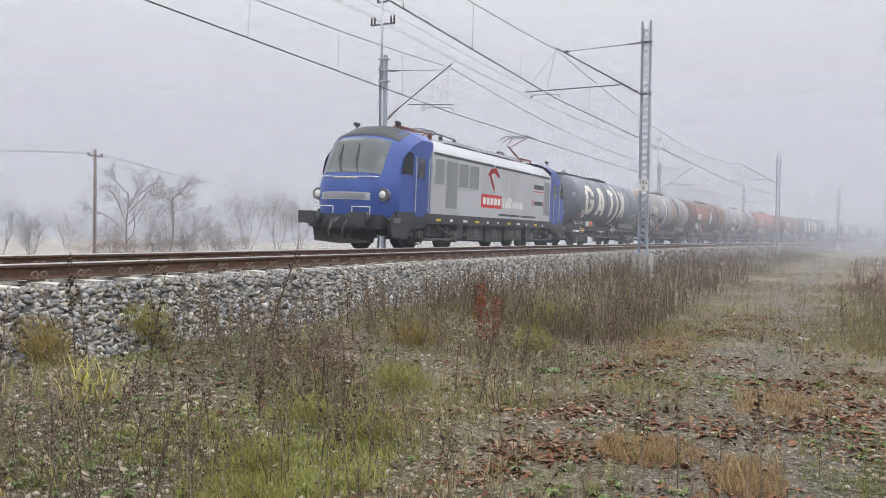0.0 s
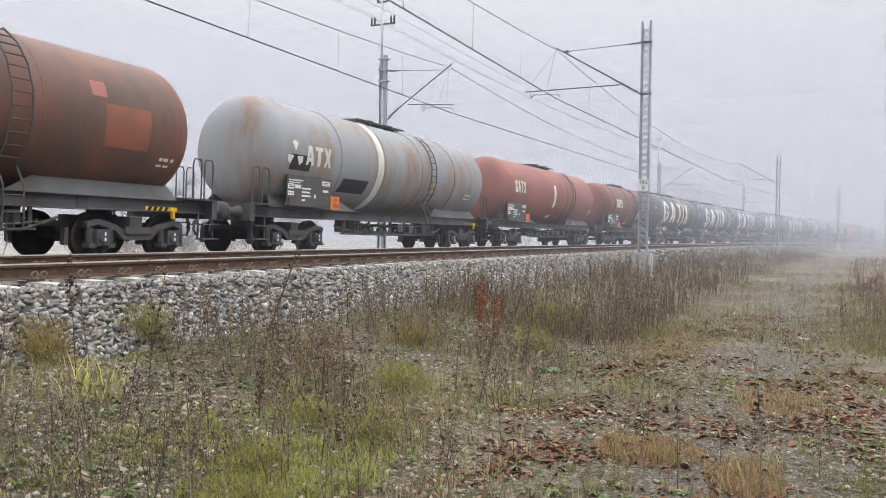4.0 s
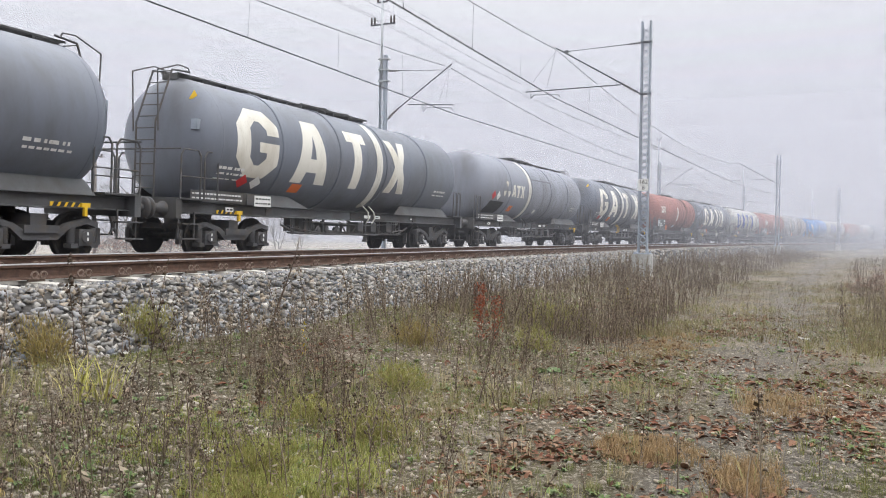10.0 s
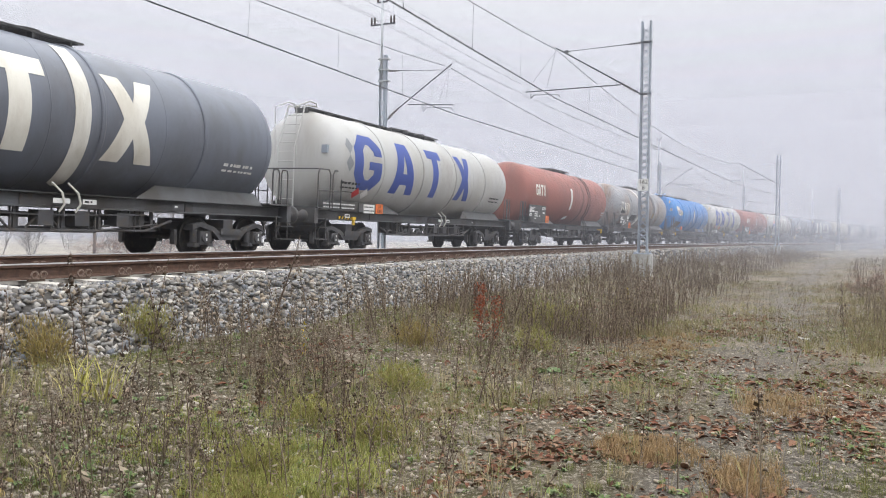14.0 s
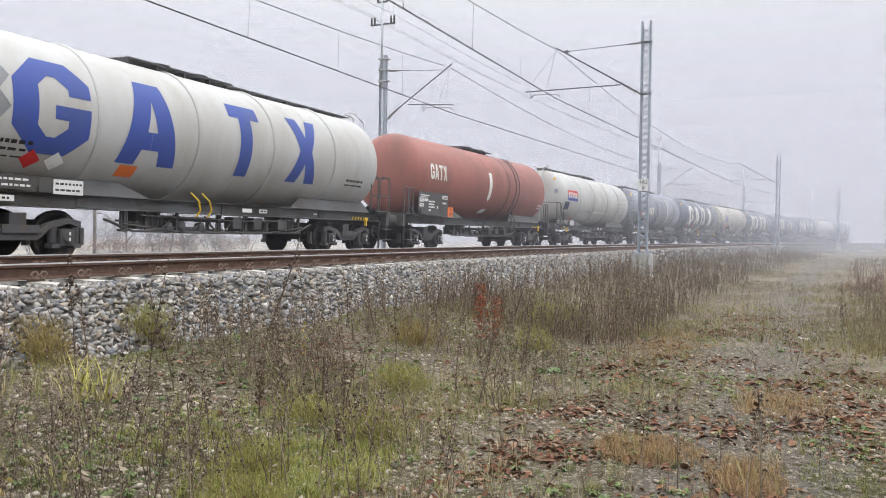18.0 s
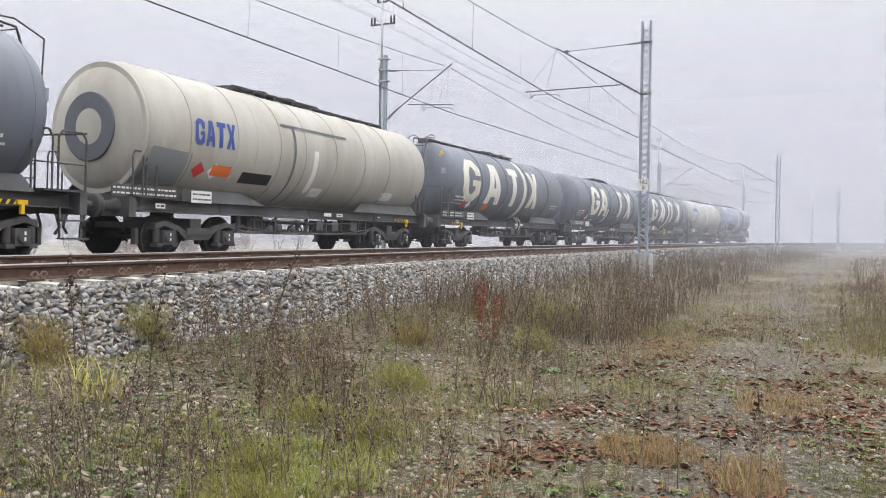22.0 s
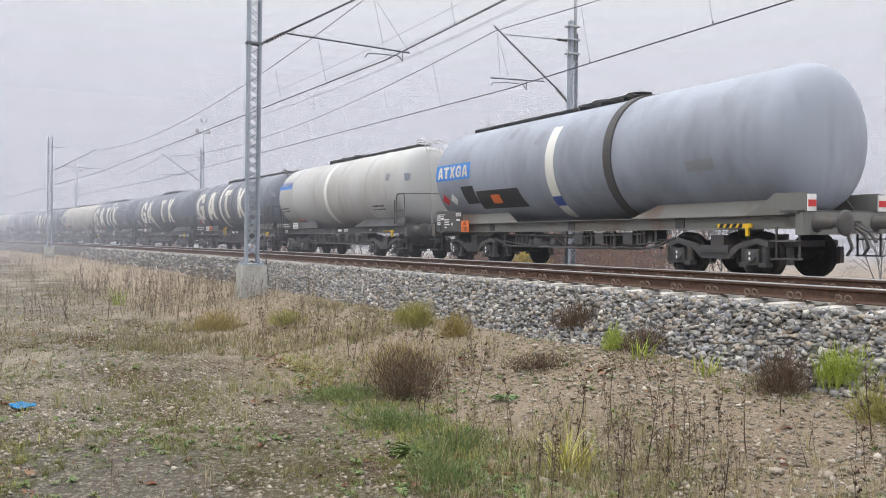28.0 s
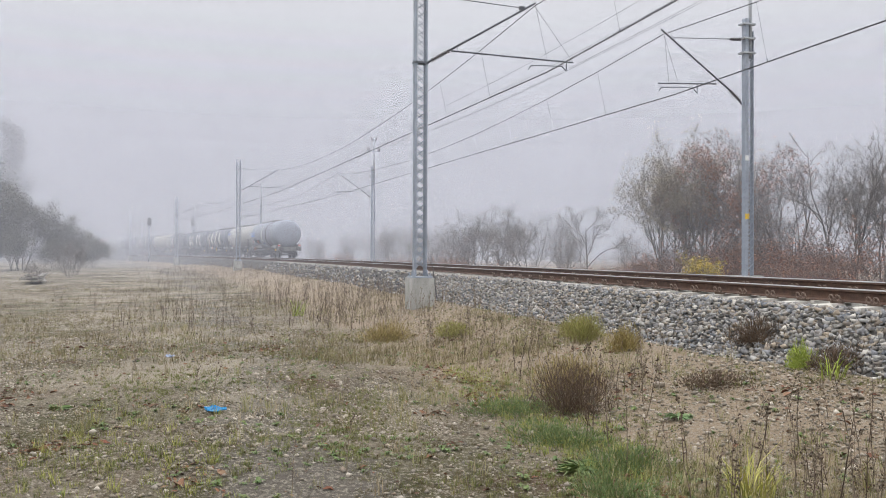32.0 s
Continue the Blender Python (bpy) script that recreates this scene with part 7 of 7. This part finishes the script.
# ---- poles and signals ----
def telegraph_pole():
    t = thing("telegraph_pole", put(38.5, 42.1), "old wooden telegraph pole with a crossbar", "pole")
    bm = bmesh.new()
    rod(bm, (0, 0, -.5), (0, 0, 7.1), .12, 8, .09)
    part("shaft", bm, mat("old_wood", (.14, .11, .085), .9, 0, .3, 6, .4), t)
    bm = bmesh.new()
    box(bm, -.6, .6, -.05, .05, 6.6, 6.7)
    part("crossbar", bm, mat("old_wood", (.14, .11, .085)), t)
    for x in (-.55, .55):
        bm = bmesh.new()
        lathe(bm, [(0, .04), (.1, .06), (.18, .03)], (x, 0, 6.7), "Z", 8)
        part("insulator", bm, INSUL, t)
    w = bmesh.new()
    for x in (-.55, .55):
        a = Vector((38.5, 42.1, 5.5))
        bar(w, [a + Vector((x, 0, 0)), Vector((25, 55, 5.1)), Vector((-10, 88, 5.5))], .012, 4)
        bar(w, [a + Vector((x, 0, 0)), Vector((55, 48, 5.0)), Vector((95, 60, 5.4))], .012, 4)
    solid("telegraph_wire", w, WIRE, "thin telegraph wires in the fog", "wire", kind="structure")


telegraph_pole()


def signal(x, y, h, turn, label):
    t = thing("railway_signal", put(x, y, 0, 1, turn), label, "signal", "railway signals")
    bm = bmesh.new()
    rod(bm, (0, 0, 0), (0, 0, h - .8), .09, 10)
    part("post", bm, STEEL, t)
    bm = bmesh.new()
    bar(bm, [(0, 0, h - 2.2), (0, .5, h - 1.5), (0, .5, h - .9)], .05, 6)
    box(bm, -.3, .3, -.3, .6, h - 1.0, h - .94)
    part("bracket", bm, STEEL, t)
    bm = bmesh.new()
    o = [(.32 * math.cos(a), h - .3 + (.38 if math.sin(a) > 0 else -.38) + .32 * math.sin(a)) for a in [k * math.pi / 8 for k in range(16)]]
    prism(bm, o, -.06, .0)
    part("head", bm, BLACK, t, "black oval lamp head")
    for dz in (-.35, .05):
        bm = bmesh.new()
        lathe(bm, [(-.16, .12), (-.06, .12), (-.06, .02)], (0, 0, h - .3 + dz), "Y", 12)
        part("lamp_hood", bm, BLACK, t)


signal(-133.5, -9.8, 6.6, radians(100), "light signal with an oval black head beside the line")
signal(-150.5, -3.6, 7.3, radians(100), "light signal with an oval black head behind the line")
# ---- locomotive ----
BLUE = paint("loco_blue", (.035, .078, .30), (.028, .055, .2), .3, .4)
SILVER = paint("loco_silver", (.44, .45, .48), (.36, .36, .37), .35, .4)
SKIRT = paint("loco_dark_grey", (.045, .048, .056), (.03, .03, .032), .4, .5)
ROOFGREY = paint("loco_roof_grey", (.13, .14, .15), (.09, .09, .095), .4, .5)
GLASS = mat("cab_glass", (.17, .19, .20), .12, 0, .1, 2, .0, spec=.8)
LAMP = mat("lamp_lens", (.7, .7, .66), .15, 0, .1)
PANTORED = mat("pantograph_red", (.17, .05, .038), .5, .2, .2)
DARKGLASS = mat("door_glass", (.03, .033, .04), .15, 0, .1)


def build_loco():
    """x runs back along the train; the front is at -x."""
    t = thing("locomotive", Matrix(), "blue and silver electric locomotive with raised rear pantograph", "locomotive")
    HL, W = 9.25, 1.5

    def nose(u, v, off=0.0):
        y = u * W
        top = 4.12 - .42 * abs(u) ** 3
        z = 1.12 + v * (top - 1.12)
        x = float(np.interp(v, [0, .2, .36, .55, .75, .9, 1], [-HL, -HL - .06, -HL + .02, -HL + .28, -HL + .60, -HL + .95, -HL + 1.7]))
        return Vector((x + 1.0 * abs(u) ** 3.2 * (1 - .4 * v) - off, y * (1 - .0 * v), z + off * .35))

    def patch(u0, u1, v0, v1, off, nu=9, nv=6):
        bm = bmesh.new()
        g = [[bm.verts.new(nose(u0 + (u1 - u0) * i / nu, v0 + (v1 - v0) * j / nv, off)) for i in range(nu + 1)] for j in range(nv + 1)]
        for j in range(nv):
            for i in range(nu):
                bm.faces.new((g[j][i], g[j][i + 1], g[j + 1][i + 1], g[j + 1][i])).smooth = True
        if off:
            bmesh.ops.solidify(bm, geom=bm.faces[:], thickness=.012)
        return bm

    for e, lb in ((1, "front"), (-1, "rear")):
        turn = Matrix() if e == 1 else Matrix.Rotation(math.pi, 4, "Z")
        bm = patch(-1, 1, 0, 1, 0, 20, 16)
        # sides and roof of the cab, back to the body
        xb = -6.2
        prev = None
        for k in range(13):
            u = 1 - 2 * k / 12
            a, b = nose(u, 1), None
            p, q = bm.verts.new(a), bm.verts.new((xb, a.y, a.z))
            if prev:
                bm.faces.new((prev[0], p, q, prev[1])).smooth = True
            prev = (p, q)
        for s in (-1, 1):
            col = [nose(s, j / 16) for j in range(17)]
            f = [bm.verts.new(c) for c in col]
            b = [bm.verts.new((xb, c.y, c.z)) for c in col]
            for j in range(16):
                bm.faces.new((f[j], f[j + 1], b[j + 1], b[j])).smooth = False
        cabp = part("cab", bm, BLUE, t, "glossy blue driver's cab", m=turn)
        part("windscreen", patch(-.72, .72, .46, .84, .015), GLASS, cabp, "large grey windscreen")
        part("roof_fairing", patch(-.82, .82, .87, 1, .012), ROOFGREY, cabp)
        part("nose_plate", patch(-.60, .60, .17, .25, .014), SILVER, cabp)
        part("number_bars", patch(-.3, .3, .385, .405, .014), SILVER, cabp)
        bm = bmesh.new()
        pts = [nose(u / 10, .43 - .03 * (1 - (u / 7) ** 2), .05) for u in range(-7, 8)]
        bar(bm, pts, .014, 5)
        part("handrail", bm, WHITE, cabp)
        for u in (-.82, .82):
            p = nose(u, .25, 0)
            bm = bmesh.new()
            lathe(bm, [(-.12, .2), (-.1, .2), (.08, .19), (.1, .1)], (p.x, p.y * .98, p.z), n=18)
            part("lamp_housing", bm, ROOFGREY, cabp)
            bm = bmesh.new()
            lathe(bm, [(-.14, .02), (-.145, .11), (-.11, .12)], (p.x, p.y * .98, p.z), n=14)
            part("headlight", bm, LAMP, cabp, "round clear headlight")
        for u in (-.22, .2):
            bm = bmesh.new()
            a, b = nose(u - .05, .46, .05), nose(u + .12, .64, .05)
            bar(bm, [a, b], .012, 5)
            bar(bm, [b + (a - b) * .45, nose(u + .12, .76, .03)], .02, 5)
            part("wiper", bm, BLACK, cabp)
        for y in (-.7, .9):
            bm = bmesh.new()
            rod(bm, (-HL + 2.0, y, 4.1), (-HL + 2.0, y, 4.22), .03, 6)
            rod(bm, (-HL + 1.9, y, 4.24), (-HL + 2.12, y, 4.24), .07, 10)
            part("horn", bm, BLACK, cabp)
        for s in (-1, 1):
            bm = bmesh.new()
            box(bm, -7.35, -6.65, min(s * W, s * (W + .012)), max(s * W, s * (W + .012)), 1.2, 3.3)
            d = part("door", bm, BLUE, cabp, "blue cab door")
            bm = bmesh.new()
            box(bm, -7.22, -6.78, min(s * (W + .012), s * (W + .02)), max(s * (W + .012), s * (W + .02)), 2.45, 3.1)
            part("door_window", bm, DARKGLASS, d)
            bm = bmesh.new()
            vs = [bm.verts.new((x, s * (W + .006), z)) for x, z in ((-8.3, 2.5), (-7.55, 2.5), (-7.55, 3.2), (-7.9, 3.25), (-8.15, 3.0))]
            bm.faces.new(vs)
            bmesh.ops.solidify(bm, geom=bm.faces[:], thickness=.008)
            part("side_window", bm, DARKGLASS, cabp)
            for x in (-7.45, -6.55):
                bm = bmesh.new()
                bar(bm, [(x, s * (W + .07), 1.35), (x, s * (W + .07), 3.15)], .018, 6)
                part("door_rail", bm, SILVER, cabp)
            bm = bmesh.new()
            for k in range(4):
                box(bm, -7.25, -6.75, min(s * 1.28, s * 1.46), max(s * 1.28, s * 1.46), .28 + .26 * k, .31 + .26 * k)
            for x in (-7.25, -6.77):
                box(bm, x, x + .03, min(s * 1.42, s * 1.46), max(s * 1.42, s * 1.46), .28, 1.15)
            part("step_ladder", bm, SKIRT, cabp)
        # front skirt with buffers and plough
        bm = bmesh.new()
        box(bm, -HL - .1, -HL + .9, -1.22, 1.22, .75, 1.18)
        part("bumper_beam", bm, SKIRT, cabp, bevel=.05)
        bm = bmesh.new()
        v = [bm.verts.new(p) for p in ((-HL + .1, -1.2, .75), (-HL + .1, 1.2, .75), (-HL + .05, 1.1, .32), (-HL - .1, 0, .26), (-HL + .05, -1.1, .32))]
        bm.faces.new(v)
        bmesh.ops.solidify(bm, geom=bm.faces[:], thickness=.05)
        part("snow_plough", bm, WHEEL, cabp)
        for s in (-1, 1):
            bm = bmesh.new()
            o = [(-HL + .75, 1.24), (-HL + .35, 1.05), (-HL + .55, .52), (-HL + 1.3, .45), (-HL + 1.75, .78), (-6.7, .82), (-6.2, 1.0), (-6.2, 1.24)]
            prism(bm, o, *sorted((s * 1.36, s * 1.47)))
            part("side_skirt", bm, SKIRT, cabp, "dark side skirt", bevel=.02)
            bm = bmesh.new()
            box(bm, -HL + .55, -HL + .95, *sorted((s * 1.47, s * 1.53)), .95, 1.12)
            part("skirt_lamp", bm, ROOFGREY, cabp)
        bm = bmesh.new()
        for y in (-.55, -.3, .3, .5):
            bar(bm, [(-HL - .12, y, 1.0), (-HL - .3, y, .85), (-HL - .3, y + .08, .55), (-HL - .15, y + .1, .45)], .03, 6)
        part("brake_hose", bm, BLACK, cabp)
        for y in (-.9, .9):
            bm = bmesh.new()
            lathe(bm, [(0, .2), (-.25, .19), (-.27, .13), (-.5, .13), (-.52, .2)], (-HL - .08, y, 1.05), n=18)
            box(bm, -HL - .68, -HL - .58, y - .3, y + .3, .86, 1.24)
            part("buffer", bm, SKIRT, cabp, bevel=.03)
        part("coupling", COUPLING, None, cabp, m=Matrix.Translation((-HL - .15, 0, 0)) @ Matrix.Rotation(math.pi, 4, "Z"))
        bm = bmesh.new()
        bar(bm, [(-HL - .05, -1.0, 1.2), (-HL - .05, -1.0, 1.42), (-HL - .05, -.35, 1.42), (-HL - .05, -.35, 1.2)], .016, 5)
        bar(bm, [(-HL - .05, 1.0, 1.2), (-HL - .05, 1.0, 1.42), (-HL - .05, .35, 1.42), (-HL - .05, .35, 1.2)], .016, 5)
        part("step_rail", bm, WHITE, cabp)
    # body
    out = [(-W, 1.25), (-W, 3.42), (-W + .1, 3.56), (-W + .45, 3.86), (-.6, 3.98), (.6, 3.98), (W - .45, 3.86), (W - .1, 3.56), (W, 3.42), (W, 1.25)]
    bm = bmesh.new()
    a = [bm.verts.new((-6.3, y, z)) for y, z in out]
    b = [bm.verts.new((6.3, y, z)) for y, z in out]
    bm.faces.new(a), bm.faces.new(b[::-1])
    for i in range(len(a)):
        k = (i + 1) % len(a)
        bm.faces.new((a[i], b[i], b[k], a[k]))
    body = part("body", bm, SILVER, t, "silver-grey sheet metal body")
    bm = bmesh.new()
    box(bm, -8.5, 8.5, -W - .01, W + .01, .98, 1.32)
    part("sill", bm, SKIRT, t, bevel=.02)
    for s in (-1, 1):
        for x0, x1, z0, z1 in ((-6.0, -5.3, 2.35, 3.2), (-5.1, -4.25, 1.55, 3.2), (-4.1, -3.3, 2.35, 3.2), (-3.15, -2.35, 2.35, 3.2), (5.35, 6.05, 1.6, 3.15)):
            bm = bmesh.new()
            box(bm, x0, x1, min(s * W, s * (W + .012)), max(s * W, s * (W + .012)), z0, z1)
            g = part("grille", bm, GRILLE, body, "grey ventilation grille")
            bm = bmesh.new()
            for za, zb in ((z0 - .04, z0), (z1, z1 + .04)):
                box(bm, x0 - .04, x1 + .04, min(s * W, s * (W + .02)), max(s * W, s * (W + .02)), za, zb)
            for xa, xb in ((x0 - .04, x0), (x1, x1 + .04)):
                box(bm, xa, xb, min(s * W, s * (W + .02)), max(s * W, s * (W + .02)), z0, z1)
            part("grille_frame", bm, SILVER, body)
        for x0, x1 in ((-6.1, -.9), (-.7, 3.4), (3.6, 6.1)):
            bm = bmesh.new()
            box(bm, x0, x1, min(s * (W - .02), s * (W + .008)), max(s * (W - .02), s * (W + .008)), 3.32, 3.42)
            part("gutter_vent", bm, SKIRT, body)
        y0, y1 = sorted((s * W, s * (W + .006)))
        bm = bmesh.new()
        box(bm, -2.0, .05, y0, y1, 1.70, 2.23)
        pan = part("mark_panel", bm, RED, body, "red panel with plain white blocks")
        for k in range(5):
            bm = bmesh.new()
            box(bm, -1.84 + .37 * k, -1.56 + .37 * k, *sorted((s * (W + .006), s * (W + .010))), 1.83, 2.1)
            part("painted_block", bm, WHITE, pan)
        for k in range(9):
            bm = bmesh.new()
            box(bm, .22 + .27 * k, .22 + .27 * k + (.21 if k % 3 else .16), *sorted((s * W, s * (W + .005))), 1.76, 2.05 + (.12 if k in (0, 2, 3) else 0))
            part("painted_block", bm, WHITE, body)
        bm = bmesh.new()
        f = [bm.verts.new((x * 1.25 - .35, s * (W + .005), 2.85 + (z - 2.85) * 1.2 - .05)) for x, z in ((-.9, 2.98), (-.65, 3.22), (-.2, 3.28), (.12, 3.02), (-.02, 2.96), (-.3, 3.1), (-.6, 3.06), (-.52, 2.9), (-.3, 2.62), (-.3, 2.42), (-.6, 2.78), (-.74, 3.0))]
        bm.faces.new(f)
        bmesh.ops.solidify(bm, geom=bm.faces[:], thickness=.004)
        part("painted_mark", bm, RED, body, "plain red mark")
        for x0, x1, z0, z1, m_ in ((3.9, 5.2, 2.75, 2.95, SKIRT), (3.9, 5.2, 2.62, 2.66, RED), (4.0, 5.1, 2.02, 2.2, SKIRT), (3.75, 3.88, 1.98, 2.24, RED), (5.25, 5.38, 1.98, 2.24, RED), (-.2, 2.2, 1.42, 1.5, SKIRT), (2.4, 4.2, 1.42, 1.5, SKIRT)):
            bm = bmesh.new()
            box(bm, x0, x1, y0, y1, z0, z1)
            part("painted_bar", bm, m_, body)
        for k in range(11):
            bm = bmesh.new()
            x = -5.8 + 1.1 * k
            box(bm, x, x + random.choice((.12, .2, .35)), *sorted((s * (W + .01), s * (W + .016))), 1.08, 1.16)
            part("data_label", bm, WHITE if k % 3 else YELLOW, t)
    # running gear
    for x in (-5.4, 5.4):
        b = add_bogie(t, x)
        b.matrix_basis = Matrix.Translation((x, 0, 0)) @ Matrix.Diagonal((1.5, 1.16, 1.32, 1))
    for x0, x1, z0 in ((-2.9, -1.4, .42), (-1.1, .6, .34), (.9, 2.9, .42)):
        bm = bmesh.new()
        box(bm, x0, x1, -1.35, 1.35, z0, .98)
        part("equipment_box", bm, UNDER, t, bevel=.03)
    for x in (-7.9, -3.7, 3.5, 7.8):
        bm = bmesh.new()
        box(bm, x - .28, x + .28, -1.42, -1.3, .45, 1.0)
        part("sand_box", bm, SKIRT, t, bevel=.02)
    # dampers, springs and pipes outside the bogies
    for x in (-5.4, 5.4):
        for dx in (-1.9, -.75, .75, 1.9):
            bm = bmesh.new()
            for k in range(5):
                lathe(bm, [(0, .11), (.03, .13), (.06, .11)], (x + dx, -1.3, .55 + .075 * k), "Z", 10)
            part("coil_spring", bm, DARKSTEEL, t)
        bm = bmesh.new()
        bar(bm, [(x - 2.3, -1.38, .62), (x - .9, -1.38, .44), (x + .9, -1.38, .44), (x + 2.3, -1.38, .62)], .05, 6)
        bar(bm, [(x - .3, -1.42, .95), (x + .9, -1.42, .6)], .04, 6)
        part("bogie_bar", bm, UNDER, t)
        for dx in (-1.35, 1.35):
            bm = bmesh.new()
            rod(bm, (x + dx, -1.18, .6), (x + dx, -1.44, .6), .16, 14)
            part("axle_cover", bm, FRAME_GREY, t)
    for x in (-2.4, -.5, 1.2, 2.2):
        bm = bmesh.new()
        box(bm, x, x + .55, -1.37, -1.345, .55, .85)
        part("box_lid", bm, FRAME_GREY, t, bevel=.008)
    bm = bmesh.new()
    bar(bm, [(-3.0, -1.4, .92), (3.0, -1.4, .92)], .03, 6)
    bar(bm, [(-1.2, -1.4, .92), (-1.2, -1.4, .4), (-.9, -1.4, .4)], .025, 6)
    part("air_pipe", bm, DARKSTEEL, t)
    # roof gear
    for x0, x1 in ((-3.9, -.9), (-.6, 3.2)):
        bm = bmesh.new()
        box(bm, x0, x1, -.9, .9, 3.96, 4.06)
        part("roof_panel", bm, SILVER, t, bevel=.02)
    for x, y in ((-4.2, -.3), (-3.7, .3), (-3.3, -.3), (-2.7, 0), (-1.9, -.2), (2.4, -.3), (2.8, .3), (3.2, -.2)):
        bm = bmesh.new()
        lathe(bm, [(0, .06), (.05, .09), (.1, .06), (.15, .09), (.2, .06), (.25, .09), (.3, .05)], (x, y, 4.02), "Z", 12)
        part("roof_insulator", bm, INSUL, t)
    bm = bmesh.new()
    bar(bm, [(-4.2, -.3, 4.3), (-3.3, -.3, 4.34), (-1.9, -.2, 4.32)], .03, 6)
    bar(bm, [(2.4, -.3, 4.3), (3.2, -.2, 4.32)], .03, 6)
    part("roof_conductor", bm, DARKSTEEL, t)
    # pantographs
    for x, up, e in ((-5.0, False, -1), (5.5, True, 1)):
        bm = bmesh.new()
        for y in (-.45, .45):
            bar(bm, [(x - .7, y, 4.22), (x + .7, y, 4.22)], .03, 6)
        for dx in (-.6, .6):
            bar(bm, [(x + dx, -.45, 4.22), (x + dx, .45, 4.22)], .03, 6)
            for y in (-.45, .45):
                rod(bm, (x + dx, y, 3.95), (x + dx, y, 4.22), .05, 8)
        pg = part("pantograph", bm, PANTORED, t, "raised pantograph" if up else "folded pantograph")
        head = 5.36 if up else 4.36
        knee = Vector((x - 1.15 * 1, 0, 4.72 if up else 4.32))
        base = Vector((x + .3, 0, 4.26))
        tip = Vector((x + .15, 0, head - .12))
        bm = bmesh.new()
        bar(bm, [base, knee], .045, 8)
        part("lower_arm", bm, PANTORED, pg)
        bm = bmesh.new()
        for y in (-.12, .12):
            bar(bm, [knee + Vector((0, y, 0)), tip + Vector((0, y * 3, 0))], .025, 6)
        part("upper_arm", bm, PANTORED, pg)
        for dx in (-.28, .28):
            bm = bmesh.new()
            bar(bm, [tip + Vector((dx, -.95, -.14)), tip + Vector((dx, -.75, .0)), tip + Vector((dx, -.55, .1)), tip + Vector((dx, .55, .1)), tip + Vector((dx, .75, .0)), tip + Vector((dx, .95, -.14))], .022, 6)
            part("contact_strip", bm, DARKSTEEL, pg)
        bm = bmesh.new()
        for y in (-.5, .5):
            bar(bm, [tip + Vector((-.28, y, .08)), tip + Vector((0, y * .7, 0)), tip + Vector((.28, y, .08))], .018, 5)
        bar(bm, [tip + Vector((0, -.36, 0)), tip + Vector((0, .36, 0))], .022, 5)
        part("pan_head", bm, DARKSTEEL, pg)
    VEHICLES.append((t, 30.125))


build_loco()
motions()
